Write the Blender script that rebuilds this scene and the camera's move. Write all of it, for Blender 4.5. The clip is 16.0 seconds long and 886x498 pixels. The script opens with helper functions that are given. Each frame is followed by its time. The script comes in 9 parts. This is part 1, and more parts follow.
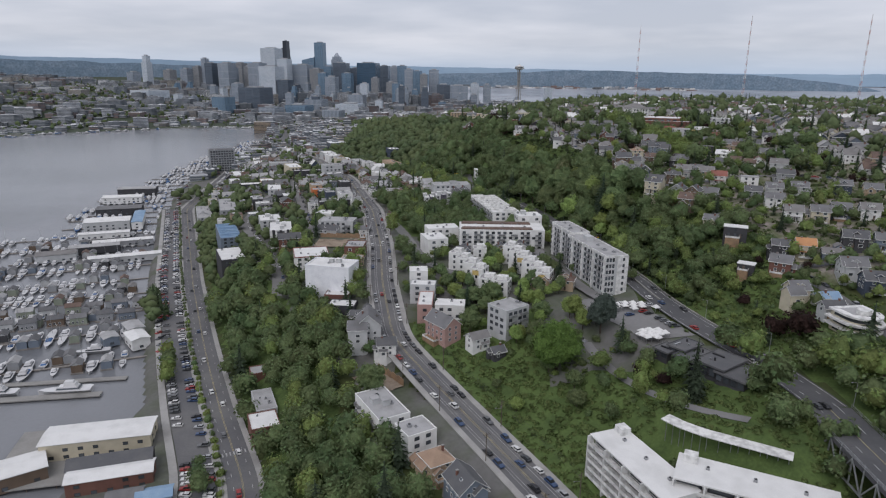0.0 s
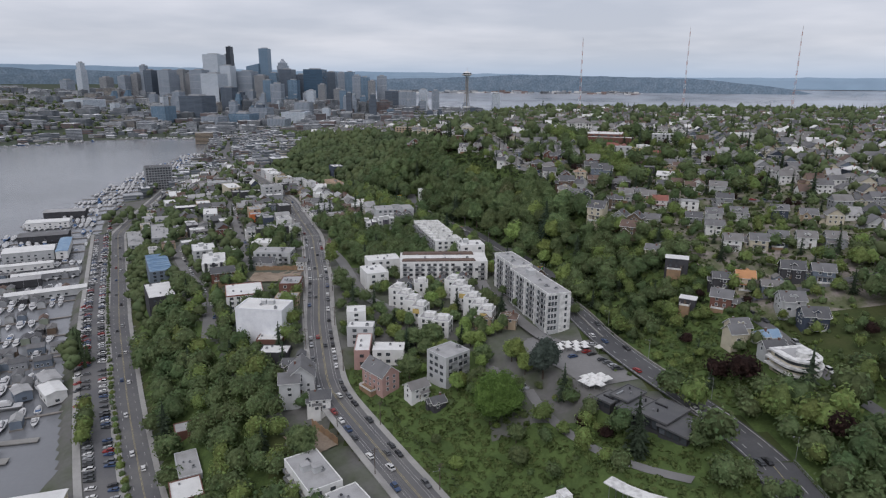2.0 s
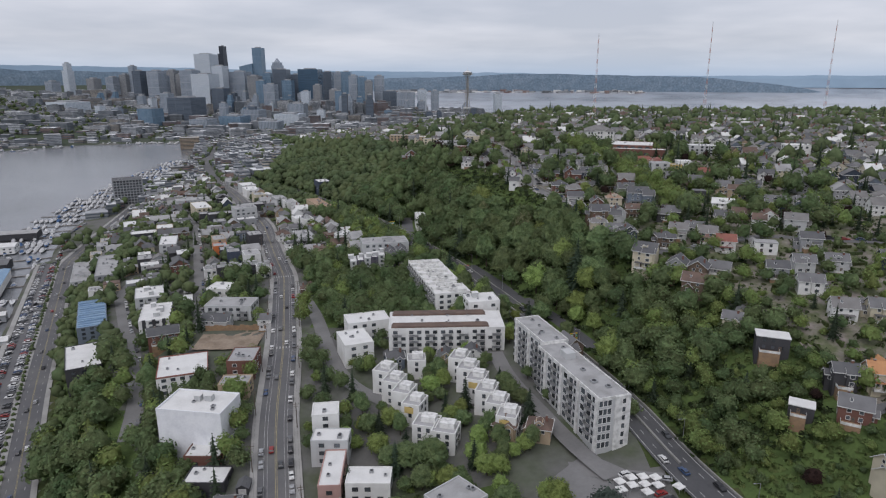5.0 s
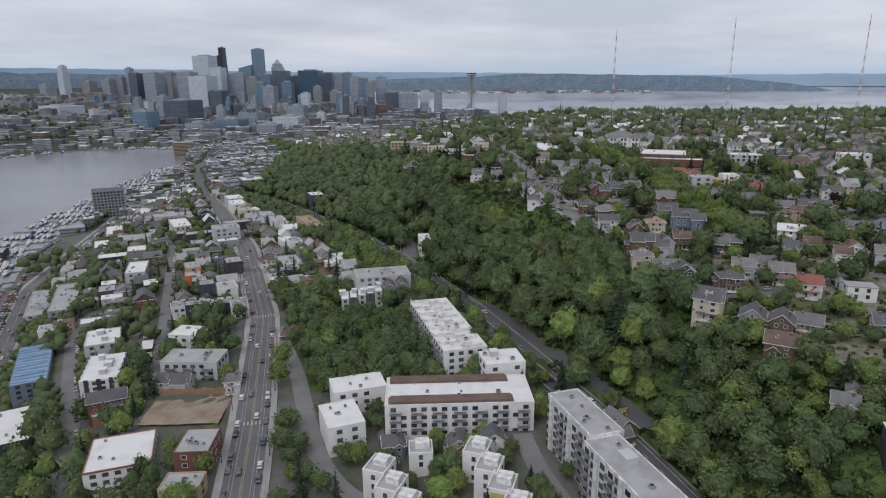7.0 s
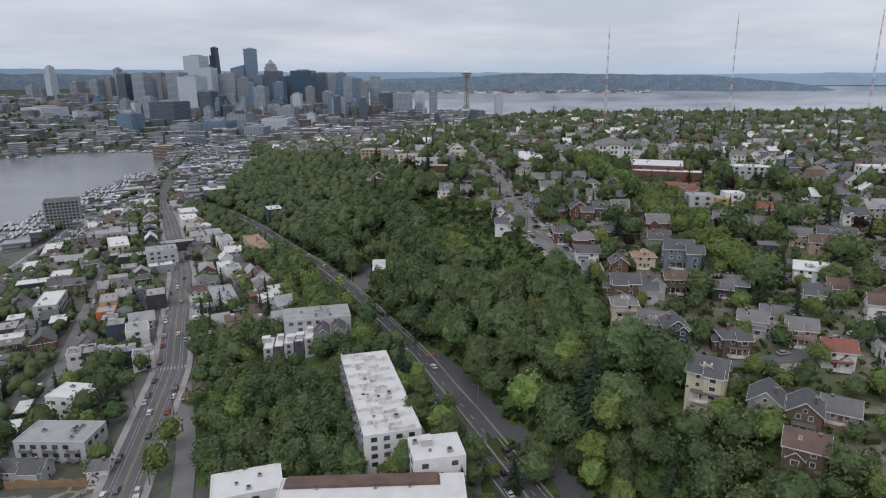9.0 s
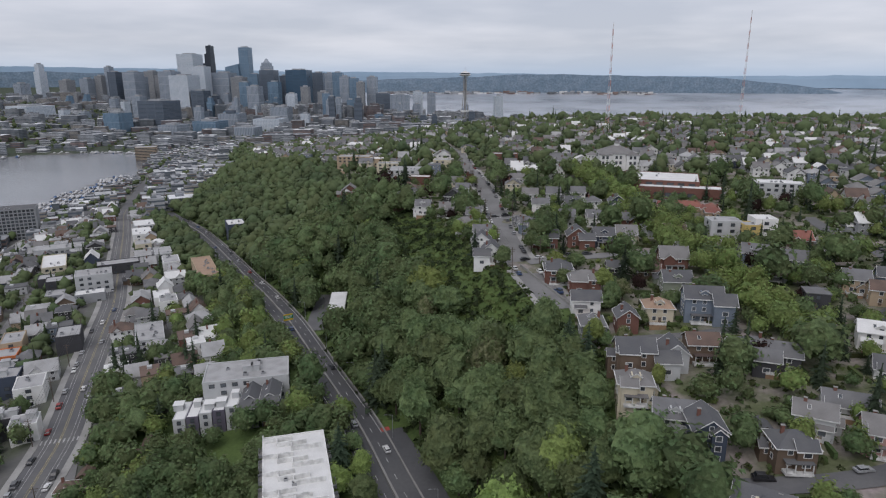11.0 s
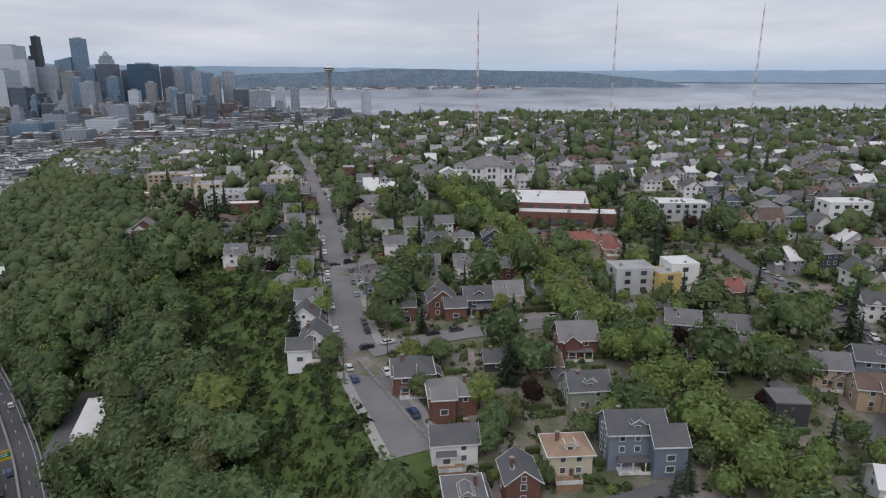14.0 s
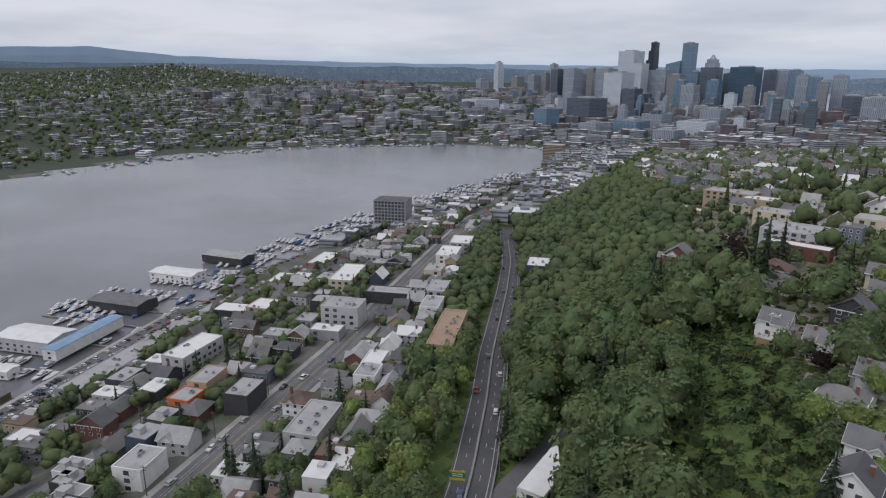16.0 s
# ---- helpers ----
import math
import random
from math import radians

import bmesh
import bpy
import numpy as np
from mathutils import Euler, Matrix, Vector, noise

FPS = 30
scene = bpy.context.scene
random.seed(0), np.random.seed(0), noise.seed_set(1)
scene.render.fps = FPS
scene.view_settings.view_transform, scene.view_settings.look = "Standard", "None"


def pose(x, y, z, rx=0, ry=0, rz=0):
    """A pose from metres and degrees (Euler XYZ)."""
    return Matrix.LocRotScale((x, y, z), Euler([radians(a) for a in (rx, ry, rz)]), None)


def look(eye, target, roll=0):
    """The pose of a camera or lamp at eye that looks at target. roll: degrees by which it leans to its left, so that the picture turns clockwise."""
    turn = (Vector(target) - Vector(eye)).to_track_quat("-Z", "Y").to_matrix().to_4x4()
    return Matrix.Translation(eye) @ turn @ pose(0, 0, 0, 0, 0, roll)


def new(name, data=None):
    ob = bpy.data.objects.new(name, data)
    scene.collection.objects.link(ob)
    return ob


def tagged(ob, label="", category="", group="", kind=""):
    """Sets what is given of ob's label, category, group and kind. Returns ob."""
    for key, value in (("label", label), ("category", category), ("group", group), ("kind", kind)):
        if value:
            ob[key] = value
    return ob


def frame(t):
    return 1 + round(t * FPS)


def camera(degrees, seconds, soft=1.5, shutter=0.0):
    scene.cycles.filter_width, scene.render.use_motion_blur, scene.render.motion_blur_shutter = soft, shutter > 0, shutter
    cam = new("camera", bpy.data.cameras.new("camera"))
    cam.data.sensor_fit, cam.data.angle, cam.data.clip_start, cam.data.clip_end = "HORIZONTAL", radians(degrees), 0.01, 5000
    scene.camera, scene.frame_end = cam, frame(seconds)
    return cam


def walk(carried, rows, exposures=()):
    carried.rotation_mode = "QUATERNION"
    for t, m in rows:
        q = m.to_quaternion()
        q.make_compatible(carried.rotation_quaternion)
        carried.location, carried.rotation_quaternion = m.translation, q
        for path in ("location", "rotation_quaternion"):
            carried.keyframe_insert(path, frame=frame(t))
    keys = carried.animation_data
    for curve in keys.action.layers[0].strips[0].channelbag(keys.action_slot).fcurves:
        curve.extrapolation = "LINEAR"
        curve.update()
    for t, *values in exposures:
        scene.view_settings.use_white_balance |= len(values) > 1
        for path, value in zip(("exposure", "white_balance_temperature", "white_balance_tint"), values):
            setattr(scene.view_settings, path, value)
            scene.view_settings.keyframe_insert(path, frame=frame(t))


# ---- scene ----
from mathutils import Quaternion

cam = camera(69.82, 16.0, 1.2)

PATH = [
    # seconds, x, y, z, heading east of south, pitch, lean
    (0, -0.0, -0.4, 155.0, 4.49, -15.21, 0.57),
    (0.5, -0.2, -0.3, 161.8, 4.52, -15.19, 0.54),
    (1, -0.2, -1.2, 167.7, 4.56, -15.07, 0.51),
    (1.5, -1.3, -7.1, 169.5, 4.11, -15.03, 0.31),
    (2, -7.3, -18.5, 169.6, 0.21, -14.94, 0.29),
    (2.5, -11.6, -32.4, 170.1, -0.30, -14.98, 0.27),
    (3, -12.9, -48.4, 170.8, -0.20, -15.02, 0.25),
    (3.5, -12.3, -66.0, 171.4, -0.12, -15.04, 0.23),
    (4, -10.7, -83.6, 172.0, -0.01, -15.03, 0.19),
    (6.5, -0.5, -170.3, 174.2, 0.48, -15.06, -0.23),
    (7, -2.7, -187.1, 174.3, 0.53, -15.01, -0.31),
    (7.5, -7.3, -202.8, 174.8, 0.51, -15.00, -0.42),
    (8, -14.9, -218.0, 175.1, 0.60, -14.99, -0.46),
    (8.5, -22.3, -234.1, 175.6, 0.65, -15.04, -0.47),
    (11, -42.7, -314.2, 174.9, 0.78, -14.99, -0.07),
    (11.5, -43.4, -330.5, 175.6, -5.62, -15.21, 0.10),
    (12, -45.0, -347.4, 175.7, -13.56, -15.31, 0.13),
    (12.5, -48.0, -364.0, 175.7, -19.92, -15.34, 0.17),
    (13, -53.0, -379.7, 175.9, -22.27, -15.39, 0.12),
    (13.5, -59.8, -394.3, 176.2, -20.51, -15.42, -0.07),
    (14, -66.2, -408.2, 176.7, -10.39, -15.47, -0.10),
    (14.5, -69.1, -423.7, 176.7, 1.29, -15.41, 0.06),
    (15, -70.2, -439.7, 176.1, 13.59, -15.32, 0.30),
    (15.5, -67.3, -456.2, 176.0, 26.00, -15.31, 0.44),
    (16, -61.6, -471.0, 176.8, 38.85, -15.33, 0.41),
]


def head(x, y, z, az, pitch, lean=0.0):
    az, pitch = radians(az), radians(pitch)
    d = Vector((math.sin(az) * math.cos(pitch), -math.cos(az) * math.cos(pitch), math.sin(pitch)))
    return look((x, y, z), Vector((x, y, z)) + d * 100, lean)


walk(cam, [(t, head(*row)) for t, *row in PATH], [(0, 0.03, 6250, 17), (16, 0.03, 6250, 17)])


# ---- overcast daylight ----
world = bpy.data.worlds.new("sky")
scene.world = world
world.use_nodes = True
nt = world.node_tree
nt.nodes.clear()
w_out, w_bg = nt.nodes.new("ShaderNodeOutputWorld"), nt.nodes.new("ShaderNodeBackground")
w_sky = nt.nodes.new("ShaderNodeTexSky")
w_sky.sky_type, w_sky.sun_disc = "NISHITA", False
w_sky.sun_elevation, w_sky.sun_rotation = radians(52), radians(22)
w_co = nt.nodes.new("ShaderNodeTexCoord")
w_sep = nt.nodes.new("ShaderNodeSeparateXYZ")
nt.links.new(w_co.outputs["Generated"], w_sep.inputs[0])


def wmath(op, a, b=None, clamp=False):
    n = nt.nodes.new("ShaderNodeMath")
    n.operation, n.use_clamp = op, clamp
    for i, v in enumerate((a, b)):
        if v is None:
            continue
        if isinstance(v, (int, float)):
            n.inputs[i].default_value = v
        else:
            nt.links.new(v, n.inputs[i])
    return n.outputs[0]


# cloud layer: the way out to a flat deck overhead
w_z = wmath("MAXIMUM", w_sep.outputs[2], 0.0)
w_den = wmath("ADD", w_z, 0.11)
w_vec = nt.nodes.new("ShaderNodeCombineXYZ")
nt.links.new(wmath("DIVIDE", w_sep.outputs[0], w_den), w_vec.inputs[0])
nt.links.new(wmath("DIVIDE", w_sep.outputs[1], w_den), w_vec.inputs[1])


def wnoise(scale, detail, rough=0.55):
    n = nt.nodes.new("ShaderNodeTexNoise")
    n.inputs["Scale"].default_value, n.inputs["Detail"].default_value, n.inputs["Roughness"].default_value = scale, detail, rough
    nt.links.new(w_vec.outputs[0], n.inputs["Vector"])
    return n.outputs[0]


w_ramp = nt.nodes.new("ShaderNodeValToRGB")
nt.links.new(wmath("ADD", wmath("MULTIPLY", wnoise(0.3, 4), 0.8), wmath("MULTIPLY", wnoise(1.5, 6), 0.2)), w_ramp.inputs[0])
w_ramp.color_ramp.elements[0].position, w_ramp.color_ramp.elements[0].color = 0.40, (0.50, 0.54, 0.58, 1)
w_ramp.color_ramp.elements[1].position, w_ramp.color_ramp.elements[1].color = 0.58, (0.67, 0.695, 0.715, 1)
w_hor = nt.nodes.new("ShaderNodeMix")
w_hor.data_type = "RGBA"
nt.links.new(wmath("POWER", wmath("SUBTRACT", 1.0, wmath("MULTIPLY", w_z, 18.0), True), 1.5), w_hor.inputs["Factor"])
nt.links.new(w_ramp.outputs[0], w_hor.inputs["A"])
w_hor.inputs["B"].default_value = (0.40, 0.52, 0.64, 1)
w_mix = nt.nodes.new("ShaderNodeMix")
w_mix.data_type = "RGBA"
w_mix.inputs["Factor"].default_value = 0.9
w_sc = nt.nodes.new("ShaderNodeVectorMath")
w_sc.operation = "SCALE"
w_sc.inputs["Scale"].default_value = 0.09
nt.links.new(w_sky.outputs[0], w_sc.inputs[0])
nt.links.new(w_sc.outputs[0], w_mix.inputs["A"])
nt.links.new(w_hor.outputs["Result"], w_mix.inputs["B"])
nt.links.new(w_mix.outputs["Result"], w_bg.inputs[0])
w_bg.inputs[1].default_value = 1.04
nt.links.new(w_bg.outputs[0], w_out.inputs[0])

sun_data = bpy.data.lights.new("sun", "SUN")
sun_data.energy, sun_data.angle, sun_data.color = 1.25, radians(50), (1.0, 0.96, 0.9)
sun = new("sun", sun_data)
sun.matrix_world = look((0, 0, 300), (-25, -62, 215))


# ---- materials ----
MATS = {}


def material(name, base, rough=0.8, metal=0.0, vary=0.12, scale=1.0, fine=12.0, bump=0.0, tint=None, island=False, objrand=0.0, spec=0.3, hue=0.0, leaf=0.0):
    """A surface with two scales of variation: broad blotches towards tint, and fine grain."""
    m = bpy.data.materials.new(name)
    m.use_nodes = True
    t = m.node_tree
    b = t.nodes["Principled BSDF"]
    b.inputs["Roughness"].default_value, b.inputs["Metallic"].default_value = rough, metal
    b.inputs["Specular IOR Level"].default_value = spec
    co = t.nodes.new("ShaderNodeTexCoord")
    n1, n2 = t.nodes.new("ShaderNodeTexNoise"), t.nodes.new("ShaderNodeTexNoise")
    for n, s, d in ((n1, scale, 4), (n2, fine, 3)):
        n.inputs["Scale"].default_value, n.inputs["Detail"].default_value = s, d
        t.links.new(co.outputs["Object"], n.inputs["Vector"])
    mix = t.nodes.new("ShaderNodeMix")
    mix.data_type = "RGBA"
    t2 = tint or tuple(c * 0.62 for c in base)
    mix.inputs["A"].default_value, mix.inputs["B"].default_value = (*base, 1), (*t2, 1)
    r = t.nodes.new("ShaderNodeMapRange")
    r.inputs["From Min"].default_value, r.inputs["From Max"].default_value = 0.42, 0.68
    t.links.new(n1.outputs[0], r.inputs["Value"])
    t.links.new(r.outputs[0], mix.inputs["Factor"])
    hsv = t.nodes.new("ShaderNodeHueSaturation")
    t.links.new(mix.outputs["Result"], hsv.inputs["Color"])
    v = t.nodes.new("ShaderNodeMapRange")
    v.inputs["To Min"].default_value, v.inputs["To Max"].default_value = 1 - vary, 1 + vary
    t.links.new(n2.outputs[0], v.inputs["Value"])
    val = v.outputs[0]
    if island or objrand:
        src = t.nodes.new("ShaderNodeNewGeometry").outputs["Random Per Island"] if island else t.nodes.new("ShaderNodeObjectInfo").outputs["Random"]
        k = objrand or 0.25
        q = t.nodes.new("ShaderNodeMapRange")
        q.inputs["To Min"].default_value, q.inputs["To Max"].default_value = 1 - k, 1 + k
        t.links.new(src, q.inputs["Value"])
        mu = t.nodes.new("ShaderNodeMath")
        mu.operation = "MULTIPLY"
        t.links.new(val, mu.inputs[0]), t.links.new(q.outputs[0], mu.inputs[1])
        val = mu.outputs[0]
        if hue:
            qh = t.nodes.new("ShaderNodeMapRange")
            qh.inputs["To Min"].default_value, qh.inputs["To Max"].default_value = 0.5 - hue, 0.5 + hue
            t.links.new(src, qh.inputs["Value"])
            t.links.new(qh.outputs[0], hsv.inputs["Hue"])
    if leaf > 0.5:
        ge = t.nodes.new("ShaderNodeNewGeometry")
        le = t.nodes.new("ShaderNodeMapRange")
        le.inputs["To Min"].default_value, le.inputs["To Max"].default_value = 0.8, 1.25
        t.links.new(ge.outputs["Random Per Island"], le.inputs["Value"])
        ml = t.nodes.new("ShaderNodeMath")
        ml.operation = "MULTIPLY"
        t.links.new(val, ml.inputs[0]), t.links.new(le.outputs[0], ml.inputs[1])
        val = ml.outputs[0]
    t.links.new(val, hsv.inputs["Value"])
    t.links.new(hsv.outputs[0], b.inputs["Base Color"])
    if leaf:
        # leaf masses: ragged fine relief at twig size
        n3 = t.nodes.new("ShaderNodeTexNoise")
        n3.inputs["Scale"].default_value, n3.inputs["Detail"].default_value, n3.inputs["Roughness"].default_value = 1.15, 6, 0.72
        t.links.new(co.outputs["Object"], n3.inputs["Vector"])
        # leaf tone from the same noise: shade painted into hollows, crests lightened
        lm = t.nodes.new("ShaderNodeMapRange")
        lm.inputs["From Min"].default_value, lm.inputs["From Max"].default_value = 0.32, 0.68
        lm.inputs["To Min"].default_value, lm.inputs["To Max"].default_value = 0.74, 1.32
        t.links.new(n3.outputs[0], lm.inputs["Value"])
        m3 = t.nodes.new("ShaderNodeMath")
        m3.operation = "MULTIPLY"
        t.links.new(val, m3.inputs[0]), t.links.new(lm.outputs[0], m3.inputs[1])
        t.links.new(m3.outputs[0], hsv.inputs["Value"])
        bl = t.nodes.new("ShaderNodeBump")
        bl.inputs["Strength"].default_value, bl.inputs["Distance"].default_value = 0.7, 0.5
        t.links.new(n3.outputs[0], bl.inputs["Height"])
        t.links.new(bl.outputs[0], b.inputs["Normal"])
        # light that comes through the leaves
        tl, ms = t.nodes.new("ShaderNodeBsdfTranslucent"), t.nodes.new("ShaderNodeMixShader")
        t.links.new(hsv.outputs[0], tl.inputs["Color"])
        ms.inputs[0].default_value = 0.3
        t.links.new(b.outputs[0], ms.inputs[1])
        t.links.new(tl.outputs[0], ms.inputs[2])
        t.links.new(ms.outputs[0], t.nodes["Material Output"].inputs["Surface"])
    if bump:
        bu = t.nodes.new("ShaderNodeBump")
        bu.inputs["Strength"].default_value, bu.inputs["Distance"].default_value = min(1, bump), 0.2 * bump
        t.links.new(n2.outputs[0], bu.inputs["Height"])
        t.links.new(bu.outputs[0], b.inputs["Normal"])
    MATS[name] = m
    return m


ASPHALT = material("asphalt", (0.115, 0.115, 0.12), 0.9, vary=0.14, scale=0.05, fine=0.9, tint=(0.15, 0.148, 0.145))
ASPHALT_DARK = material("highway_asphalt", (0.075, 0.076, 0.08), 0.9, vary=0.16, scale=0.05, fine=0.9, tint=(0.1, 0.1, 0.102))
CONCRETE = material("concrete", (0.27, 0.265, 0.25), 0.9, vary=0.15, scale=0.08, fine=1.2, tint=(0.2, 0.195, 0.185))
GRASS = material("grass", (0.041, 0.060, 0.017), 1.0, vary=0.35, scale=0.06, fine=0.8, bump=0.6, tint=(0.060, 0.068, 0.024))
EARTH = material("earth", (0.29, 0.235, 0.18), 1.0, vary=0.25, scale=0.12, fine=0.9, tint=(0.2, 0.155, 0.115))
ASPHALT_OLD = material("old_asphalt", (0.2, 0.198, 0.195), 0.92, vary=0.14, scale=0.07, fine=1.0, tint=(0.16, 0.158, 0.155))
TOWN_GROUND = material("town_ground", (0.133, 0.131, 0.125), 0.95, vary=0.2, scale=0.045, fine=0.5, tint=(0.070, 0.086, 0.047))
FAR_GROUND = material("far_ground", (0.056, 0.068, 0.046), 0.95, vary=0.4, scale=0.008, fine=0.06, tint=(0.045, 0.064, 0.038))


SIDEWALK = material("sidewalk", (0.33, 0.325, 0.31), 0.9, vary=0.12, scale=0.1, fine=1.5, tint=(0.25, 0.245, 0.235))
LINE_WHITE = material("road_paint_white", (0.42, 0.42, 0.41), 0.7, vary=0.2, scale=0.4, fine=3)
LINE_YELLOW = material("road_paint_yellow", (0.36, 0.31, 0.17), 0.7, vary=0.2, scale=0.4, fine=3)
RED_PAINT = material("bus_lane_red", (0.36, 0.08, 0.06), 0.8, vary=0.15, scale=0.3, fine=3)
ORANGE_PAINT = material("orange_barrier", (0.62, 0.2, 0.1), 0.7, vary=0.15, scale=0.3, fine=3)
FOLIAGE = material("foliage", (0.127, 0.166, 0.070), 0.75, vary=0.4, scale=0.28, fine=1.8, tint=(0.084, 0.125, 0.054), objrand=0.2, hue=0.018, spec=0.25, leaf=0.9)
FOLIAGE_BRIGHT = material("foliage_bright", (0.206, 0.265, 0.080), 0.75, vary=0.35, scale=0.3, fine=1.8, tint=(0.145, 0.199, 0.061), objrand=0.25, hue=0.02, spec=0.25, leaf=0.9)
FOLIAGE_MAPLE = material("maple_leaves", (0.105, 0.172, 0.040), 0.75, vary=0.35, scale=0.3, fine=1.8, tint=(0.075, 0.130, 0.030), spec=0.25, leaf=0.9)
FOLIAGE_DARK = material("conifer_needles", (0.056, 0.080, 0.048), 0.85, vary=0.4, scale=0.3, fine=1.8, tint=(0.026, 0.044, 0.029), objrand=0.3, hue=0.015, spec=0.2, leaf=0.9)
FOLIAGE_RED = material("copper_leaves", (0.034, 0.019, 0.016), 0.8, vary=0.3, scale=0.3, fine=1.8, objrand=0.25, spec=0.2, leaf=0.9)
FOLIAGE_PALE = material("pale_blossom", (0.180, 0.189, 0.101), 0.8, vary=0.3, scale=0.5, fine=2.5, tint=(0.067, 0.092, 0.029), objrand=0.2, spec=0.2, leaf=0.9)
BARK = material("bark", (0.09, 0.07, 0.055), 0.95, vary=0.2, scale=0.8, fine=5)
SHRUB = material("undergrowth", (0.128, 0.170, 0.059), 0.85, vary=0.4, scale=0.08, fine=1.4, tint=(0.084, 0.118, 0.041), island=True, objrand=0.14, hue=0.015, spec=0.2, leaf=0.3)
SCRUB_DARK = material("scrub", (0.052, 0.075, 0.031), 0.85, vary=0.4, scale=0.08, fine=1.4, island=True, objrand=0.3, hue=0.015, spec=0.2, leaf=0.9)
WALLS = {}
for code, name, col in (("W", "white_siding", (0.72, 0.72, 0.7)), ("C", "cream_siding", (0.55, 0.5, 0.38)), ("G", "grey_siding", (0.3, 0.31, 0.32)), ("L", "light_grey_siding", (0.47, 0.48, 0.48)),
                        ("N", "navy_siding", (0.06, 0.075, 0.105)), ("B", "red_brick", (0.17, 0.085, 0.066)), ("T", "tan_stucco", (0.42, 0.33, 0.23)), ("D", "dark_siding", (0.06, 0.06, 0.065)),
                        ("R", "brown_shingle", (0.15, 0.11, 0.08)), ("Y", "yellow_siding", (0.55, 0.42, 0.16)), ("O", "orange_siding", (0.56, 0.17, 0.06)), ("U", "blue_siding", (0.17, 0.205, 0.25)),
                        ("P", "pink_stucco", (0.42, 0.27, 0.24)), ("S", "sage_siding", (0.25, 0.28, 0.22)), ("K", "charcoal_violet_siding", (0.12, 0.11, 0.14))):
    WALLS[code] = material(name, col, 0.85, vary=0.07, scale=0.25, fine=6, tint=tuple(c * 0.86 for c in col))
ROOFS = {}
for code, name, col, tint in (("g", "grey_shingles", (0.165, 0.166, 0.17), (0.125, 0.125, 0.125)), ("d", "dark_shingles", (0.1, 0.102, 0.108), (0.13, 0.13, 0.13)), ("b", "brown_shingles", (0.15, 0.105, 0.085), (0.1, 0.075, 0.065)),
                              ("w", "white_membrane", (0.66, 0.66, 0.645), (0.57, 0.57, 0.555)), ("t", "tan_shingles", (0.34, 0.24, 0.17), (0.26, 0.18, 0.13)), ("o", "orange_shingles", (0.48, 0.25, 0.12), (0.4, 0.2, 0.1)),
                              ("u", "blue_metal", (0.2, 0.3, 0.42), (0.26, 0.36, 0.46)), ("m", "grey_membrane", (0.36, 0.36, 0.36), (0.27, 0.27, 0.265)), ("r", "red_tiles", (0.26, 0.11, 0.085), (0.2, 0.085, 0.07)),
                              ("v", "mid_grey_shingles", (0.2, 0.195, 0.19), (0.15, 0.145, 0.14))):
    ROOFS[code] = material(name, col, 0.85, vary=0.16, scale=0.16, fine=4, tint=tint)
GLASS = material("window_glass", (0.075, 0.085, 0.095), 0.12, vary=0.2, scale=0.3, fine=2, objrand=0.5, spec=0.6)
TRIM = material("white_trim", (0.7, 0.7, 0.68), 0.7, vary=0.06, scale=0.5, fine=4)
METAL = material("galvanised_metal", (0.4, 0.41, 0.42), 0.45, 0.6, vary=0.1, scale=0.6, fine=5)
DARK_METAL = material("dark_metal", (0.05, 0.05, 0.055), 0.5, 0.3, vary=0.1, scale=0.6, fine=5)
TIMBER = material("weathered_timber", (0.3, 0.2, 0.12), 0.9, vary=0.15, scale=0.5, fine=4, tint=(0.22, 0.15, 0.1))
POLE_WOOD = material("pole_wood", (0.13, 0.105, 0.085), 0.95, vary=0.15, scale=0.6, fine=4)
WRAP = material("plastic_sheeting", (0.76, 0.77, 0.79), 0.55, vary=0.08, scale=0.25, fine=1.2, bump=0.6, tint=(0.66, 0.67, 0.7))
TYRE = material("tyre", (0.02, 0.02, 0.02), 0.9)
CAR_GLASS = material("car_glass", (0.02, 0.022, 0.025), 0.12, spec=0.6)
CARS = [material("car_paint_" + n, c, 0.35, vary=0.03, spec=0.5) for n, c in (("white", (0.62, 0.62, 0.61)), ("silver", (0.36, 0.37, 0.38)), ("black", (0.022, 0.022, 0.025)), ("grey", (0.12, 0.125, 0.13)),
                                                                               ("red", (0.28, 0.025, 0.022)), ("blue", (0.04, 0.075, 0.16)), ("white_b", (0.68, 0.68, 0.66)), ("dark", (0.05, 0.055, 0.06)))]
HULL = material("boat_gelcoat", (0.56, 0.56, 0.56), 0.35, vary=0.04, objrand=0.12, spec=0.5)
HULL_BLUE = material("boat_canvas_blue", (0.06, 0.12, 0.24), 0.8, objrand=0.3)
DECK_WOOD = material("dock_planks", (0.24, 0.22, 0.2), 0.9, vary=0.15, scale=0.3, fine=3, tint=(0.17, 0.16, 0.15))
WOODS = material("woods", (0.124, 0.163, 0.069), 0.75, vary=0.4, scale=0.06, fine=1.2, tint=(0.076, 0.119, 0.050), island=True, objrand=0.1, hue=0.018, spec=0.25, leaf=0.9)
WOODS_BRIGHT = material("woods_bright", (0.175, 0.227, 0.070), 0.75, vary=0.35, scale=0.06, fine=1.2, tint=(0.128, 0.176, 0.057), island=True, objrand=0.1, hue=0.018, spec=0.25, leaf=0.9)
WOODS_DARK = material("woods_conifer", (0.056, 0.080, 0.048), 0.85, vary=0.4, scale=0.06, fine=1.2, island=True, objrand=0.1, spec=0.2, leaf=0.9)
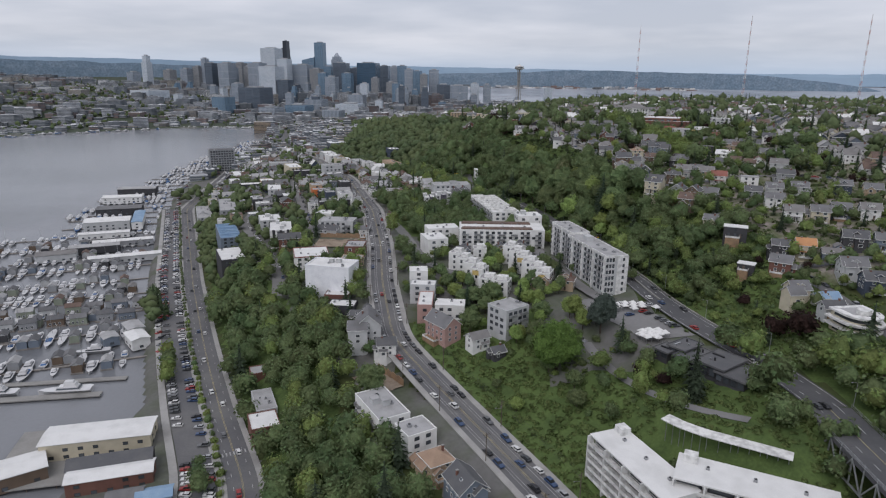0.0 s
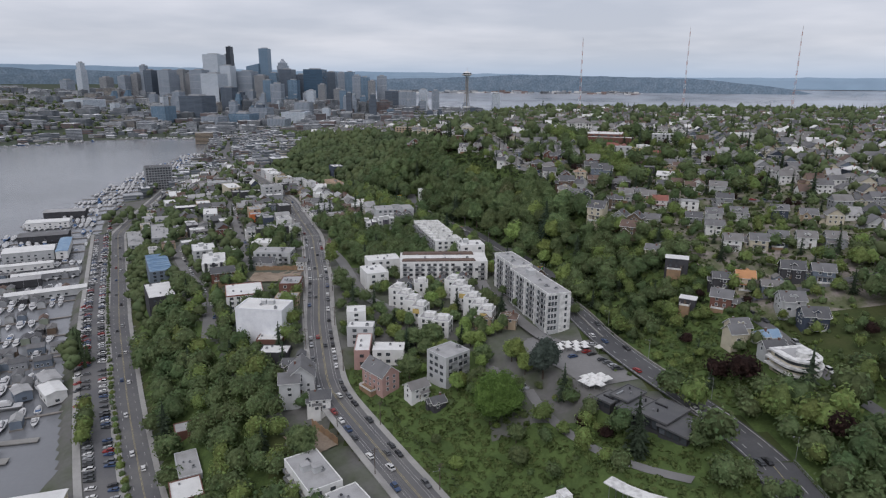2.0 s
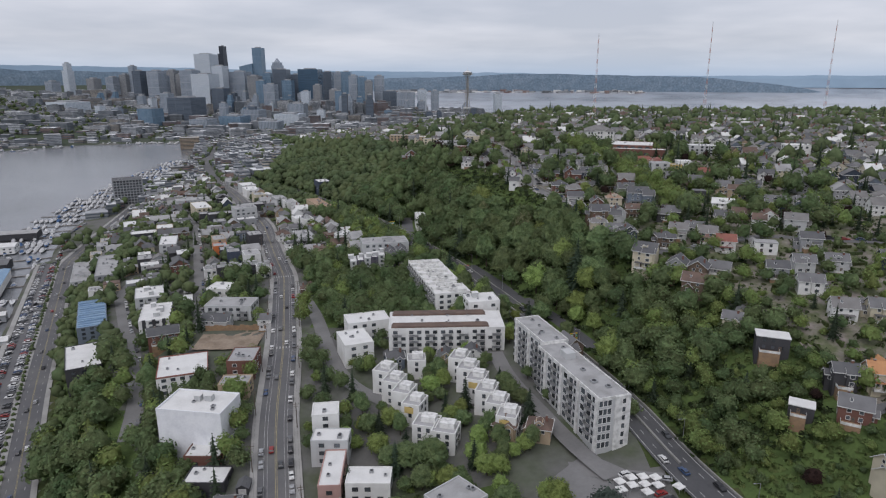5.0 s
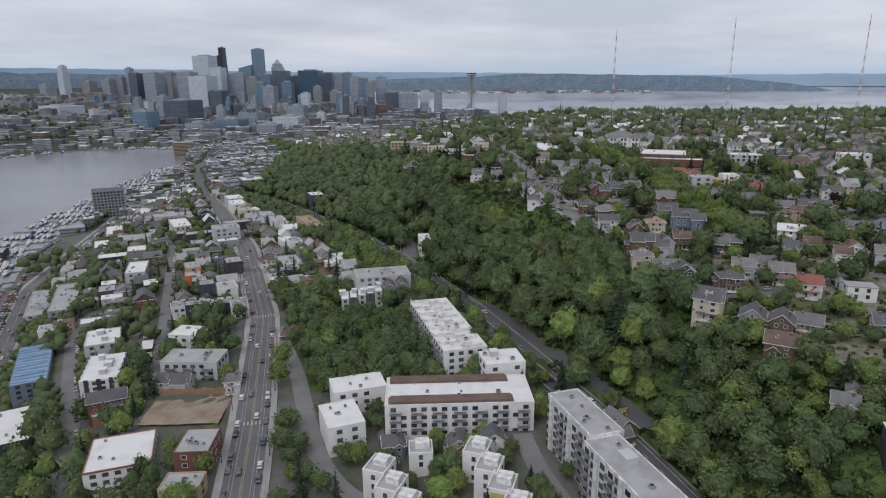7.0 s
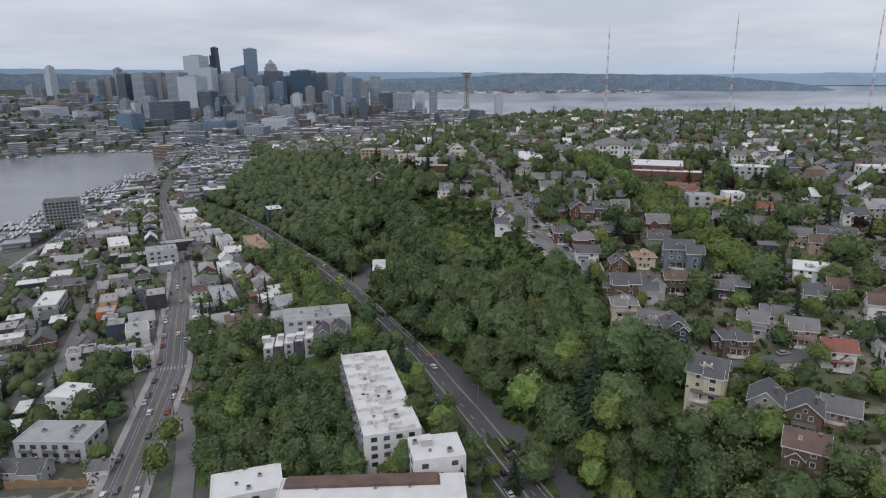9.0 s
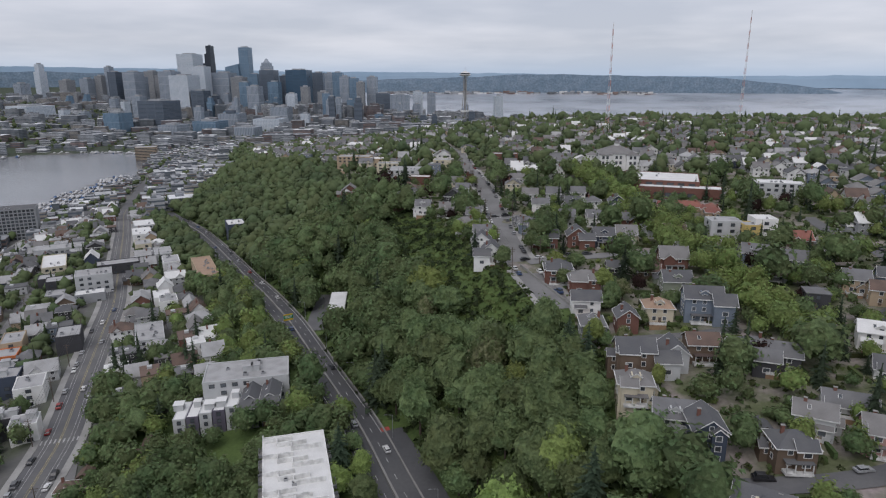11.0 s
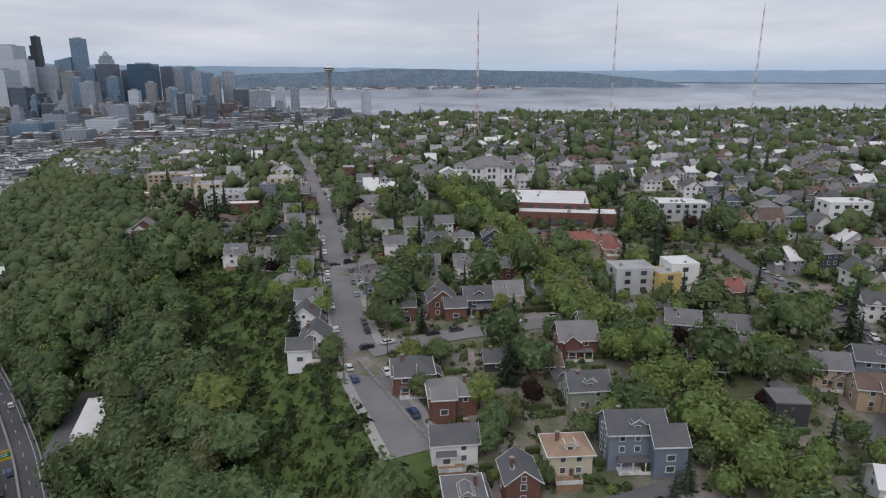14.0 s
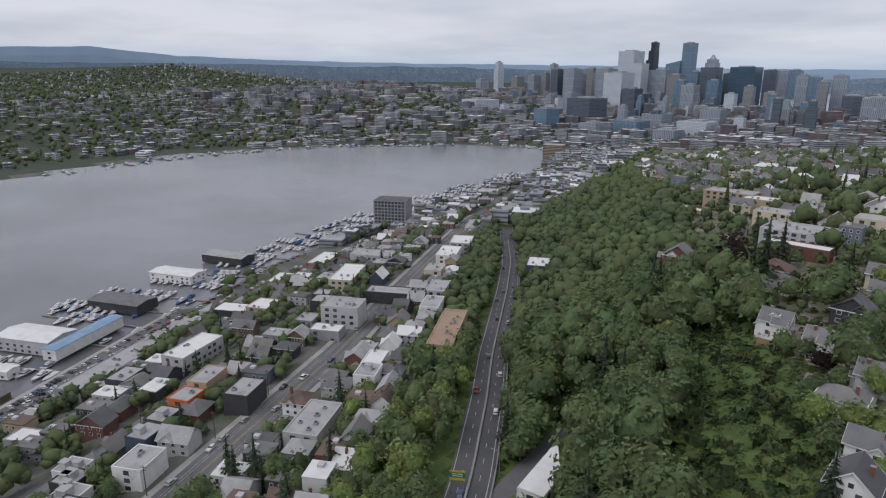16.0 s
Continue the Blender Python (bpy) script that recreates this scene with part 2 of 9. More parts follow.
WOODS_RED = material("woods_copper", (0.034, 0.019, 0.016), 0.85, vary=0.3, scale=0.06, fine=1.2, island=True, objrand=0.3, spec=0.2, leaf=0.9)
WOODS_FAR = material("far_woods", (0.093, 0.120, 0.054), 0.85, vary=0.35, scale=0.02, fine=0.5, tint=(0.061, 0.086, 0.043), island=True, objrand=0.1, hue=0.015, spec=0.15)
WOODS_DARK_FAR = material("far_conifers", (0.048, 0.069, 0.034), 0.85, vary=0.35, scale=0.02, fine=0.5, island=True, objrand=0.1, spec=0.15)
IVY = material("ivy", (0.081, 0.121, 0.037), 0.9, vary=0.4, scale=0.12, fine=1.0, bump=0.8, tint=(0.054, 0.084, 0.027), spec=0.2)
GARDEN = material("garden_ground", (0.103, 0.117, 0.060), 1.0, vary=0.4, scale=0.11, fine=0.9, bump=0.5, tint=(0.273, 0.234, 0.224))
FOLIAGE_CEDAR = material("cedar_needles", (0.062, 0.08, 0.066), 0.85, vary=0.4, scale=0.3, fine=1.8, tint=(0.04, 0.055, 0.045), objrand=0.2, spec=0.2, leaf=0.9)


# ---- lie of the land: heights along the shore, the three avenues and the hill's rim ----
SHORE = ((600, 120), (200, 140), (0, 150), (-200, 158), (-264, 163), (-377, 225), (-473, 274), (-661, 355), (-810, 425),
         (-992, 468), (-1123, 488), (-1281, 505), (-1480, 544), (-1907, 689), (-1950, 700))
EAST = ((600, 900), (0, 1000), (-600, 1120), (-845, 1185), (-963, 1233), (-1210, 1287), (-1471, 1221), (-1581, 1178), (-1796, 1000), (-1880, 800), (-1907, 690), (-1950, 700))
WESTLAKE = ((600, -150), (200, -60), (0, 12), (-100, 54), (-202, 90), (-250, 119.5), (-295, 145.5), (-329, 164.5), (-434, 221), (-692, 351), (-830, 385), (-1000, 425), (-1280, 455), (-1480, 490), (-1900, 590))
DEXTER = ((600, -380, 8), (200, -200, 10), (0, -118, 13), (-95, -75, 16), (-185, -19, 22), (-239, 17, 27), (-283, 46, 32), (-345, 62, 40), (-408, 74, 45.5),
          (-520, 101, 46), (-572, 121, 47), (-657, 152, 49), (-729, 186, 48), (-846, 242, 45), (-960, 300, 38), (-1250, 420, 20), (-1700, 560, 10), (-1950, 620, 8))
AURORA = ((600, -420, 8), (200, -200, 10), (0, -135, 13), (-120, -114, 24), (-160, -113, 34), (-182, -113.5, 45), (-200, -113.5, 50), (-223, -110.5, 49), (-248, -102, 49), (-273, -92.5, 49), (-304, -83.5, 49), (-341, -77, 49.5), (-374, -67.5, 50),
          (-406, -56.5, 51), (-429, -47.1, 52), (-461, -34, 53.6), (-484, -23.5, 54.6), (-511, -12.4, 56), (-536, 0.6, 57), (-559, 12.8, 58), (-610, 38, 58), (-627, 48, 58), (-650, 61, 57.5), (-686, 83.4, 56.6), (-751, 120.4, 53.5), (-780, 137, 52), (-838, 172, 49),
          (-950, 250, 42), (-1200, 385, 30), (-1600, 510, 18), (-1950, 580, 10))
RIM = ((600, -560, 60), (200, -320, 30), (0, -250, 40), (-180, -190, 57), (-242, -165, 62), (-294, -150, 64), (-350, -140, 76), (-420, -120, 82), (-477, -98, 89),
       (-545, -82, 95), (-573, -64, 96.5), (-640, -45, 97), (-700, -20, 98), (-830, 50, 97), (-960, 110, 90), (-1200, 250, 66), (-1600, 380, 34), (-1950, 480, 18))
TERRACE = ((600, -250, 9), (200, -120, 10), (0, -50, 12), (-100, 0, 14), (-200, 42, 15), (-290, 88, 22), (-350, 118, 29), (-421, 165, 28), (-511, 212, 26), (-650, 268, 28), (-800, 322, 27),
           (-1000, 375, 17), (-1300, 436, 9), (-1950, 570, 6))
PLATEAU = ((600, -900, 90), (0, -620, 104), (-242, -520, 110), (-424, -420, 109), (-602, -330, 108), (-780, -260, 113), (-1000, -230, 115), (-1250, -260, 113), (-1500, -200, 103), (-1950, -50, 40))


def along(line, y, k=1):
    ys = np.array([p[0] for p in line][::-1], float)
    return np.interp(y, ys, np.array([p[k] for p in line][::-1], float))


def smooth01(v):
    v = np.clip(v, 0, 1)
    return v * v * (3 - 2 * v)


def bowl(x, y):
    # the far country, drawn together so that it stays inside five kilometres
    d = np.hypot(x + 30, y + 230)
    e = np.clip(d, 3000, 4900)
    z = 176 - 176 * e * (1 / 3000 + (e - 3000) / 1900 * (1 / 30000 - 1 / 3000))
    return np.where(d > 3000, z, 0.0)


def bare_height(x, y):
    x, y = np.asarray(x, float), np.asarray(y, float)
    yc = np.clip(y, -1950, 600)
    sh, wl, ea = along(SHORE, yc), along(WESTLAKE, yc), along(EAST, yc)
    dx, dz = along(DEXTER, yc), along(DEXTER, yc, 2)
    ax, az = along(AURORA, yc), along(AURORA, yc, 2)
    rx, rz = along(RIM, yc), along(RIM, yc, 2)
    tx, tz = along(TERRACE, yc), along(TERRACE, yc, 2)
    px, pz = along(PLATEAU, yc), along(PLATEAU, yc, 2)
    z = np.full(x.shape, -4.0)

    def ramp(z, xa, za, xb, zb, soft=False):
        # from xa (east) to xb (west)
        t = np.clip((xa - x) / np.maximum(xa - xb, 0.5), 0, 1)
        if soft:
            t = smooth01(t)
        return np.where(x <= xa, za + (zb - za) * t, z)
    z = ramp(z, sh + 3, -4, sh, 2.5)
    z = ramp(z, sh, 2.5, wl + 16, 4)
    z = ramp(z, wl - 11, 5, tx, tz)
    z = ramp(z, tx, tz, dx + 12, dz)
    z = np.where((x < dx + 12) & (x > dx - 12), dz, z)
    z = ramp(z, dx - 12, dz, ax + 10, az, True)
    z = np.where((x < ax + 10) & (x > ax - 10), az, z)
    z = ramp(z, ax - 10, az, rx, rz)
    z = ramp(z, rx, rz, px, pz)
    z = ramp(z, px, pz, px - 900, pz - 4)
    # the hill drops to the bay and to the flat south of it
    hill = smooth01((x + 1700) / 500) * smooth01((y + 2250) / 800)
    z = np.where(x < sh, np.where(z > 30, 30 + (z - 30) * hill, z), z)
    # east and south shores
    d = np.maximum(x - ea, np.where(x > sh, -1905 - y, -9999))
    south = np.where(y < -1905, -1905 - y, -9999)
    rise = 3 + 92 * smooth01((x - ea - 120) / 1000) * smooth01((y + 3300) / 700) + 26 * smooth01(south / 900)
    land = (x > ea) | (y < -1905)
    z = np.where(land & (x > sh - 30), np.clip(np.maximum(x - ea, south) / 4, 0, 1) * (rise + 4) - 4, z)
    z = np.where((y < -1905) & (x <= sh - 30), np.maximum(rise, np.where(z > 30, z, rise)), z)
    # Elliott Bay lies behind the hill
    bay = smooth01((-2700 - y - 0.62 * np.maximum(x + 250, -900)) / 260) * (x < 1100)
    bay = np.maximum(bay, smooth01((-x - 1500) / 400))
    z = z * (1 - bay) - 3 * bay
    return np.maximum(z, np.where(z > 1, 0, -4)) + bowl(x, y)


ROADS = {}


def polyline(points, step=6.0):
    out = []
    for a, b in zip(points, points[1:]):
        n = max(1, int(math.dist(a, b) / step))
        out += [tuple(a[k] + (b[k] - a[k]) * i / n for k in range(len(a))) for i in range(n)]
    return np.array(out + [points[-1]], float)


def soften(p, rounds=3):
    p = p.copy()
    for _ in range(rounds):
        p[1:-1] = (p[:-2] + 2 * p[1:-1] + p[2:]) / 4
    return p


def road(name, pts, width, z=None):
    p = soften(polyline(pts), 4)
    h = bare_height(p[:, 0], p[:, 1]) if z is None else along(z, p[:, 1], 2)
    h = np.asarray(h, float) * np.ones(len(p))
    for _ in range(12):
        h[1:-1] = (h[:-2] + 2 * h[1:-1] + h[2:]) / 4
    ROADS[name] = (p, h, width)


road("westlake", [(x, y) for y, x in WESTLAKE if -1900 < y < 300], 11.5)
road("parking", [(x + 19, y - 3) for y, x in WESTLAKE if -760 < y < 50], 13.5)
road("dexter", [(x, y) for y, x, z in DEXTER if -1800 < y < 300], 13)
road("aurora", [(x, y) for y, x, z in AURORA if -960 < y < -190], 13.5)
road("bus_pullout", [(-21, -512), (-31, -492), (-40, -472), (-47.5, -450)], 9.5, AURORA)
road("frontage", [(-50, -456), (-60, -438), (-69, -414), (-76, -395)], 8, AURORA)
road("side_yard", [(27, -652), (26, -632), (25, -614), (23, -598)], 9, AURORA)
road("plot_pad", [(57, -260), (39, -241)], 12)
road("earth_pad", [(107, -440), (105, -409)], 27)
road("hill_street", [(-83, -534), (-74, -572), (-71, -600), (-66, -744), (-58, -830), (-50, -960), (-30, -1150)], 11.5)
road("hill_cross", [(-76, -582), (-93, -587), (-138, -589), (-230, -600)], 8)
road("hill_upper_cross", [(-68, -664), (-102, -671), (-176, -693), (-300, -720)], 8)
road("hill_alley", [(-87, -511), (-100, -509), (-120, -508), (-138, -512)], 4.5)
road("hill_lane", [(-108, -443), (-123, -441), (-145, -441), (-175, -456), (-200, -440), (-260, -420)], 6.5)
road("hill_avenue", [(-228, -640), (-223, -610), (-226, -572), (-204, -525), (-183, -512)], 7)
road("north_lane", [(-138, -314), (-146, -306), (-152, -290), (-154, -265), (-156, -235), (-165, -200)], 6.5)
road("north_cross", [(-146, -308), (-178, -311), (-230, -320)], 6)
road("terrace_lane", [(224, -570), (220, -535), (179, -461), (152, -415), (136, -383), (128, -355)], 8)
road("dexter_alley", [(260, -760), (227, -695), (191, -605), (154, -509), (133, -450)], 7)
road("service_road", [(90, -505), (80, -482), (66, -450), (54, -413), (46, -390), (36, -370), (20, -358)], 7)
road("court", [(-29, -392), (-32, -370), (-41, -345), (-54, -308), (-60, -298)], 7)
road("loop", [(-76, -296), (-62, -298), (-45, -309), (-30, -308), (-24, -298), (-32, -280), (-43, -262)], 7)
road("yard", [(-46, -305), (-60, -292), (-71, -275), (-77, -258)], 25)
road("path", [(-43, -264), (-46, -248), (-50, -238), (-58, -226), (-65, -216), (-75, -204), (-87, -196)], 4.6)


def height(x, y):
    x, y = np.asarray(x, float), np.asarray(y, float)
    z = bare_height(x, y)
    for p, h, w in ROADS.values():
        near = (x > p[:, 0].min() - 30) & (x < p[:, 0].max() + 30) & (y > p[:, 1].min() - 30) & (y < p[:, 1].max() + 30)
        if not near.any():
            continue
        qx, qy = np.atleast_1d(x)[np.atleast_1d(near)], np.atleast_1d(y)[np.atleast_1d(near)]
        best, bz = np.full(qx.shape, 1e9), np.zeros(qx.shape)
        for i in range(len(p) - 1):
            a, d = p[i], p[i + 1] - p[i]
            t = np.clip(((qx - a[0]) * d[0] + (qy - a[1]) * d[1]) / (d @ d), 0, 1)
            r = np.hypot(qx - a[0] - t * d[0], qy - a[1] - t * d[1])
            m = r < best
            best, bz = np.where(m, r, best), np.where(m, h[i] + (h[i + 1] - h[i]) * t, bz)
        k = smooth01(1 - (best - w / 2 - 4.0) / 9)
        zz = np.atleast_1d(z)
        zz[np.atleast_1d(near)] = zz[np.atleast_1d(near)] * (1 - k) + bz * k
        z = zz.reshape(x.shape)
    return z




# ---- ground sheet and lake ----
def mesh_object(name, verts, faces, mats, parent=None, label="", mat_index=None, smooth=False):
    me = bpy.data.meshes.new(name)
    me.from_pydata(verts, [], faces)
    for m in (mats if isinstance(mats, (list, tuple)) else [mats]):
        me.materials.append(m)
    if mat_index is not None:
        me.polygons.foreach_set("material_index", mat_index)
    if smooth:
        me.polygons.foreach_set("use_smooth", [True] * len(me.polygons))
    ob = new(name, me)
    if parent:
        ob.parent = parent
    if label:
        tagged(ob, label)
    return ob


def graded(lo, hi, near_lo, near_hi, step):
    out = list(np.arange(near_lo, near_hi + 0.1, step))
    for sign, start, stop in ((1, near_hi, hi), (-1, near_lo, lo)):
        s, v = step, start
        while (stop - v) * sign > 0:
            s *= 1.07
            v += sign * min(s, 90)
            out.append(v)
    return np.array(sorted(out))


gx, gy = graded(-4900, 4900, -330, 420, 4.0), graded(-5100, 900, -1000, -20, 4.0)
GX, GY = np.meshgrid(gx, gy)
GZ = height(GX.ravel(), GY.ravel())
nx, ny = len(gx), len(gy)
gv = np.column_stack([GX.ravel(), GY.ravel(), GZ])
ii = (np.arange(ny - 1)[:, None] * nx + np.arange(nx - 1)[None, :]).ravel()
gf = np.column_stack([ii, ii + 1, ii + nx + 1, ii + nx])


def ground_z(x, y):
    i = int(np.clip(np.searchsorted(gx, x) - 1, 0, nx - 2))
    j = int(np.clip(np.searchsorted(gy, y) - 1, 0, ny - 2))
    u, v = (x - gx[i]) / (gx[i + 1] - gx[i]), (y - gy[j]) / (gy[j + 1] - gy[j])
    k = j * nx + i
    return float((GZ[k] * (1 - u) + GZ[k + 1] * u) * (1 - v) + (GZ[k + nx] * (1 - u) + GZ[k + nx + 1] * u) * v)


cx_, cy_ = (GX.ravel()[gf].mean(1), GY.ravel()[gf].mean(1))
yc_ = np.clip(cy_, -1950, 600)
town = (cx_ > along(DEXTER, yc_) - 16) & (cy_ < -300) & ((cx_ < along(TERRACE, yc_) + 4) | (cy_ < -560))
town |= (cx_ > along(WESTLAKE, yc_) - 9)
town |= (cy_ < -960) & (cx_ > along(RIM, yc_) + 60)
town |= (cx_ < along(DEXTER, yc_) - 8) & (cx_ > along(AURORA, yc_) + 10) & (cy_ < -300) & (cy_ > -432)
town |= (cx_ < along(DEXTER, yc_) - 8) & (cx_ > along(AURORA, yc_) + 34) & (cy_ < -535)
town |= (cx_ < -24) & (cx_ > along(AURORA, yc_) + 8) & (cy_ < -238) & (cy_ > -335)
town |= (cx_ > along(DEXTER, yc_) + 8) & (cx_ < along(DEXTER, yc_) + 32) & (cy_ >= -300) & (cy_ < -140)
far_ = (cy_ < -1905) | (cx_ > along(EAST, yc_))
wild = (cx_ > along(RIM, yc_)) & (cx_ < along(AURORA, yc_) - 9) | (cx_ < along(WESTLAKE, yc_) - 13) & (cx_ > along(TERRACE, yc_)) | (cx_ < along(DEXTER, yc_) - 11) & (cx_ > along(AURORA, yc_) + 9) & (cy_ > -300) | (cx_ < along(AURORA, yc_) + 42) & (cx_ > along(AURORA, yc_) + 8) & (cy_ < -432)
yard_ = (cx_ < along(RIM, yc_) + 2) & (cy_ < -290)
wild |= (cx_ < along(DEXTER, yc_) - 9) & (cx_ > along(AURORA, yc_) + 8) & (cy_ < -426) & (cy_ > -560)
cover = np.where(far_, 2, np.where(town, 1, np.where(wild, 3, np.where(yard_, 4, 0))))
ground = tagged(mesh_object("ground", gv.tolist(), gf.tolist(), [GRASS, TOWN_GROUND, FAR_GROUND, IVY, GARDEN], smooth=True, mat_index=cover.tolist()), "grassy and paved hillside ground sloping down to the lake", "ground", kind="structure")


def water_material(name, base):
    m = material(name, base, 0.2, vary=0.05, scale=0.004, fine=0.5, spec=0.5)
    t = m.node_tree
    b = t.nodes["Principled BSDF"]
    no = t.nodes.new("ShaderNodeTexNoise")
    co = t.nodes.new("ShaderNodeTexCoord")
    t.links.new(co.outputs["Object"], no.inputs["Vector"])
    no.inputs["Scale"].default_value, no.inputs["Detail"].default_value = 0.35, 5
    bu = t.nodes.new("ShaderNodeBump")
    bu.inputs["Strength"].default_value, bu.inputs["Distance"].default_value = 0.35, 0.6
    t.links.new(no.outputs[0], bu.inputs["Height"])
    t.links.new(bu.outputs[0], b.inputs["Normal"])
    return m


WATER = water_material("lake_water", (0.18, 0.188, 0.2))
# the bay's pale base colour stands in for the cloudy sky it reflects
BAY_WATER = water_material("bay_water_painted_sheen", (0.4, 0.425, 0.46))
wx, wy = np.linspace(-4900, 4900, 99), np.linspace(-5100, 900, 61)
WX, WY = np.meshgrid(wx, wy)
wi = (np.arange(60)[:, None] * 99 + np.arange(98)[None, :]).ravel()
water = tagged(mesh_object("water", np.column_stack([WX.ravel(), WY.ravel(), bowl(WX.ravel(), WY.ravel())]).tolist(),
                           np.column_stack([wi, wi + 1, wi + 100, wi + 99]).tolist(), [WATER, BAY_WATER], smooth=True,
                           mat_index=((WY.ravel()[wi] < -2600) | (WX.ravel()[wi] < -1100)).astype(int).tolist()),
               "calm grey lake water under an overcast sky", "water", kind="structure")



# ---- mesh building ----
class Build:
    """Vertices and faces of one mesh, put together from simple solids."""

    def __init__(self):
        self.v, self.f, self.m = [], [], []

    def solid(self, verts, faces, mat=0):
        n = len(self.v)
        self.v += [tuple(p) for p in verts]
        self.f += [tuple(i + n for i in f) for f in faces]
        self.m += [mat] * len(faces)

    def box(self, x, y, z, sx, sy, sz, mat=0, rot=0.0, taper=1.0):
        c, s = math.cos(radians(rot)), math.sin(radians(rot))
        pts = []
        for zz, k in ((0, 1.0), (sz, taper)):
            for a, b in ((-1, -1), (1, -1), (1, 1), (-1, 1)):
                u, w = a * sx / 2 * k, b * sy / 2 * k
                pts.append((x + u * c - w * s, y + u * s + w * c, z + zz))
        self.solid(pts, [(3, 2, 1, 0), (4, 5, 6, 7), (0, 1, 5, 4), (1, 2, 6, 5), (2, 3, 7, 6), (3, 0, 4, 7)], mat)

    def tube(self, x, y, z0, z1, r0, r1, n=8, mat=0):
        pts = [(x + r * math.cos(2 * math.pi * i / n), y + r * math.sin(2 * math.pi * i / n), z) for z, r in ((z0, r0), (z1, r1)) for i in range(n)]
        self.solid(pts, [(i, (i + 1) % n, n + (i + 1) % n, n + i) for i in range(n)] + [tuple(range(n - 1, -1, -1)), tuple(range(n, 2 * n))], mat)

    def beam(self, a, b, r, mat=0):
        a, b = Vector(a), Vector(b)
        d = (b - a).normalized()
        u = d.orthogonal().normalized() * r
        w = d.cross(u)
        pts = [p + q for p in (a, b) for q in (u, w, -u, -w)]
        self.solid([tuple(p) for p in pts], [(0, 1, 5, 4), (1, 2, 6, 5), (2, 3, 7, 6), (3, 0, 4, 7), (3, 2, 1, 0), (4, 5, 6, 7)], mat)

    def gable(self, x, y, z, sx, sy, rise, over=0.5, thick=0.25, mat=0, wall_mat=1, walls=True, ridge_x=True):
        # a pitched roof with eaves; the ridge along x or y
        if not ridge_x:
            sx, sy = sy, sx
        h, o = sy / 2, over
        drop = rise * o / h
        prof = [(-h - o, -drop), (0, rise), (h + o, -drop), (h + o, -drop + thick), (0, rise + thick * 1.2), (-h - o, -drop + thick)]
        L = sx / 2 + o

        def at(u, w, zz):
            return (x + u, y + w, z + zz) if ridge_x else (x + w, y + u, z + zz)
        pts = [at(e, w, zz) for e in (-L, L) for w, zz in prof]
        self.solid(pts, [(0, 1, 4, 5), (1, 2, 3, 4), (11, 10, 7, 6), (10, 9, 8, 7), (5, 4, 10, 11), (4, 3, 9, 10), (0, 6, 7, 1), (1, 7, 8, 2), (5, 11, 6, 0), (3, 2, 8, 9)], mat)
        if walls:
            pts = [at(e, w, zz) for e in (-sx / 2, sx / 2) for w, zz in ((-h, 0), (h, 0), (0, rise))]
            self.solid(pts, [(0, 1, 2), (5, 4, 3)], wall_mat)

    def gabled_box(self, x, y, z, sx, sy, h, rise, ridge_x=True, mat=0):
        # walls that run up into the gables, in one piece
        if not ridge_x:
            sx, sy = sy, sx
        a, b = sx / 2, sy / 2
        pts = [((x + e * a, y + w, z + q) if ridge_x else (x + w, y + e * a, z + q)) for e in (-1, 1) for w, q in ((-b, 0), (b, 0), (b, h), (0, h + rise), (-b, h))]
        self.solid(pts, [(0, 1, 2, 3, 4), (9, 8, 7, 6, 5), (0, 5, 6, 1), (1, 6, 7, 2), (4, 9, 5, 0), (3, 8, 9, 4), (2, 7, 8, 3)], mat)

    def hip(self, x, y, z, sx, sy, rise, over=0.5, mat=0):
        a, b = sx / 2 + over, sy / 2 + over
        r = max(a - b, 0.3) if a > b else 0.3
        q = max(b - a, 0.3) if b > a else 0.3
        drop = 0.25
        pts = [(x - a, y - b, z - drop), (x + a, y - b, z - drop), (x + a, y + b, z - drop), (x - a, y + b, z - drop)]
        top = [(x - r, y - (q if b > a else 0), z + rise), (x + r, y - (q if b > a else 0), z + rise), (x + r, y + (q if b > a else 0), z + rise), (x - r, y + (q if b > a else 0), z + rise)]
        self.solid(pts + top, [(0, 1, 5, 4), (1, 2, 6, 5), (2, 3, 7, 6), (3, 0, 4, 7), (4, 5, 6, 7), (3, 2, 1, 0)], mat)

    def mesh(self, name, mats):
        me = bpy.data.meshes.new(name)
        me.from_pydata(self.v, [], self.f)
        for m in (mats if isinstance(mats, (list, tuple)) else [mats]):
            me.materials.append(m)
        me.polygons.foreach_set("material_index", self.m)
        return me


def part(name, build, mats, parent, label=""):
    ob = new(name, build.mesh(name, mats) if isinstance(build, Build) else build)
    ob.parent = parent
    if label:
        tagged(ob, label)
    return ob


def thing(name, build, mats, m, label, category, group=""):
    ob = new(name, build.mesh(name, mats) if isinstance(build, Build) else build)
    ob.matrix_world = m
    return tagged(ob, label, category, group)


def join_stuff(name, build, mats, label, category):
    return tagged(new(name, build.mesh(name, mats)), label, category, kind="stuff")


class Plots(list):
    """Plan circles that are built over: x, y, radius; kept in 40 m squares."""

    def __init__(self):
        self.cells = {}

    def append(self, c):
        self.cells.setdefault((int(c[0] // 40), int(c[1] // 40)), []).append(c)


TAKEN = Plots()


def free(x, y, r):
    i, j = int(x // 40), int(y // 40)
    for a in (i - 1, i, i + 1):
        for b in (j - 1, j, j + 1):
            for c in TAKEN.cells.get((a, b), ()):
                if r + c[2] > 0 and (x - c[0]) ** 2 + (y - c[1]) ** 2 < (r + c[2]) ** 2:
                    return False
    return True


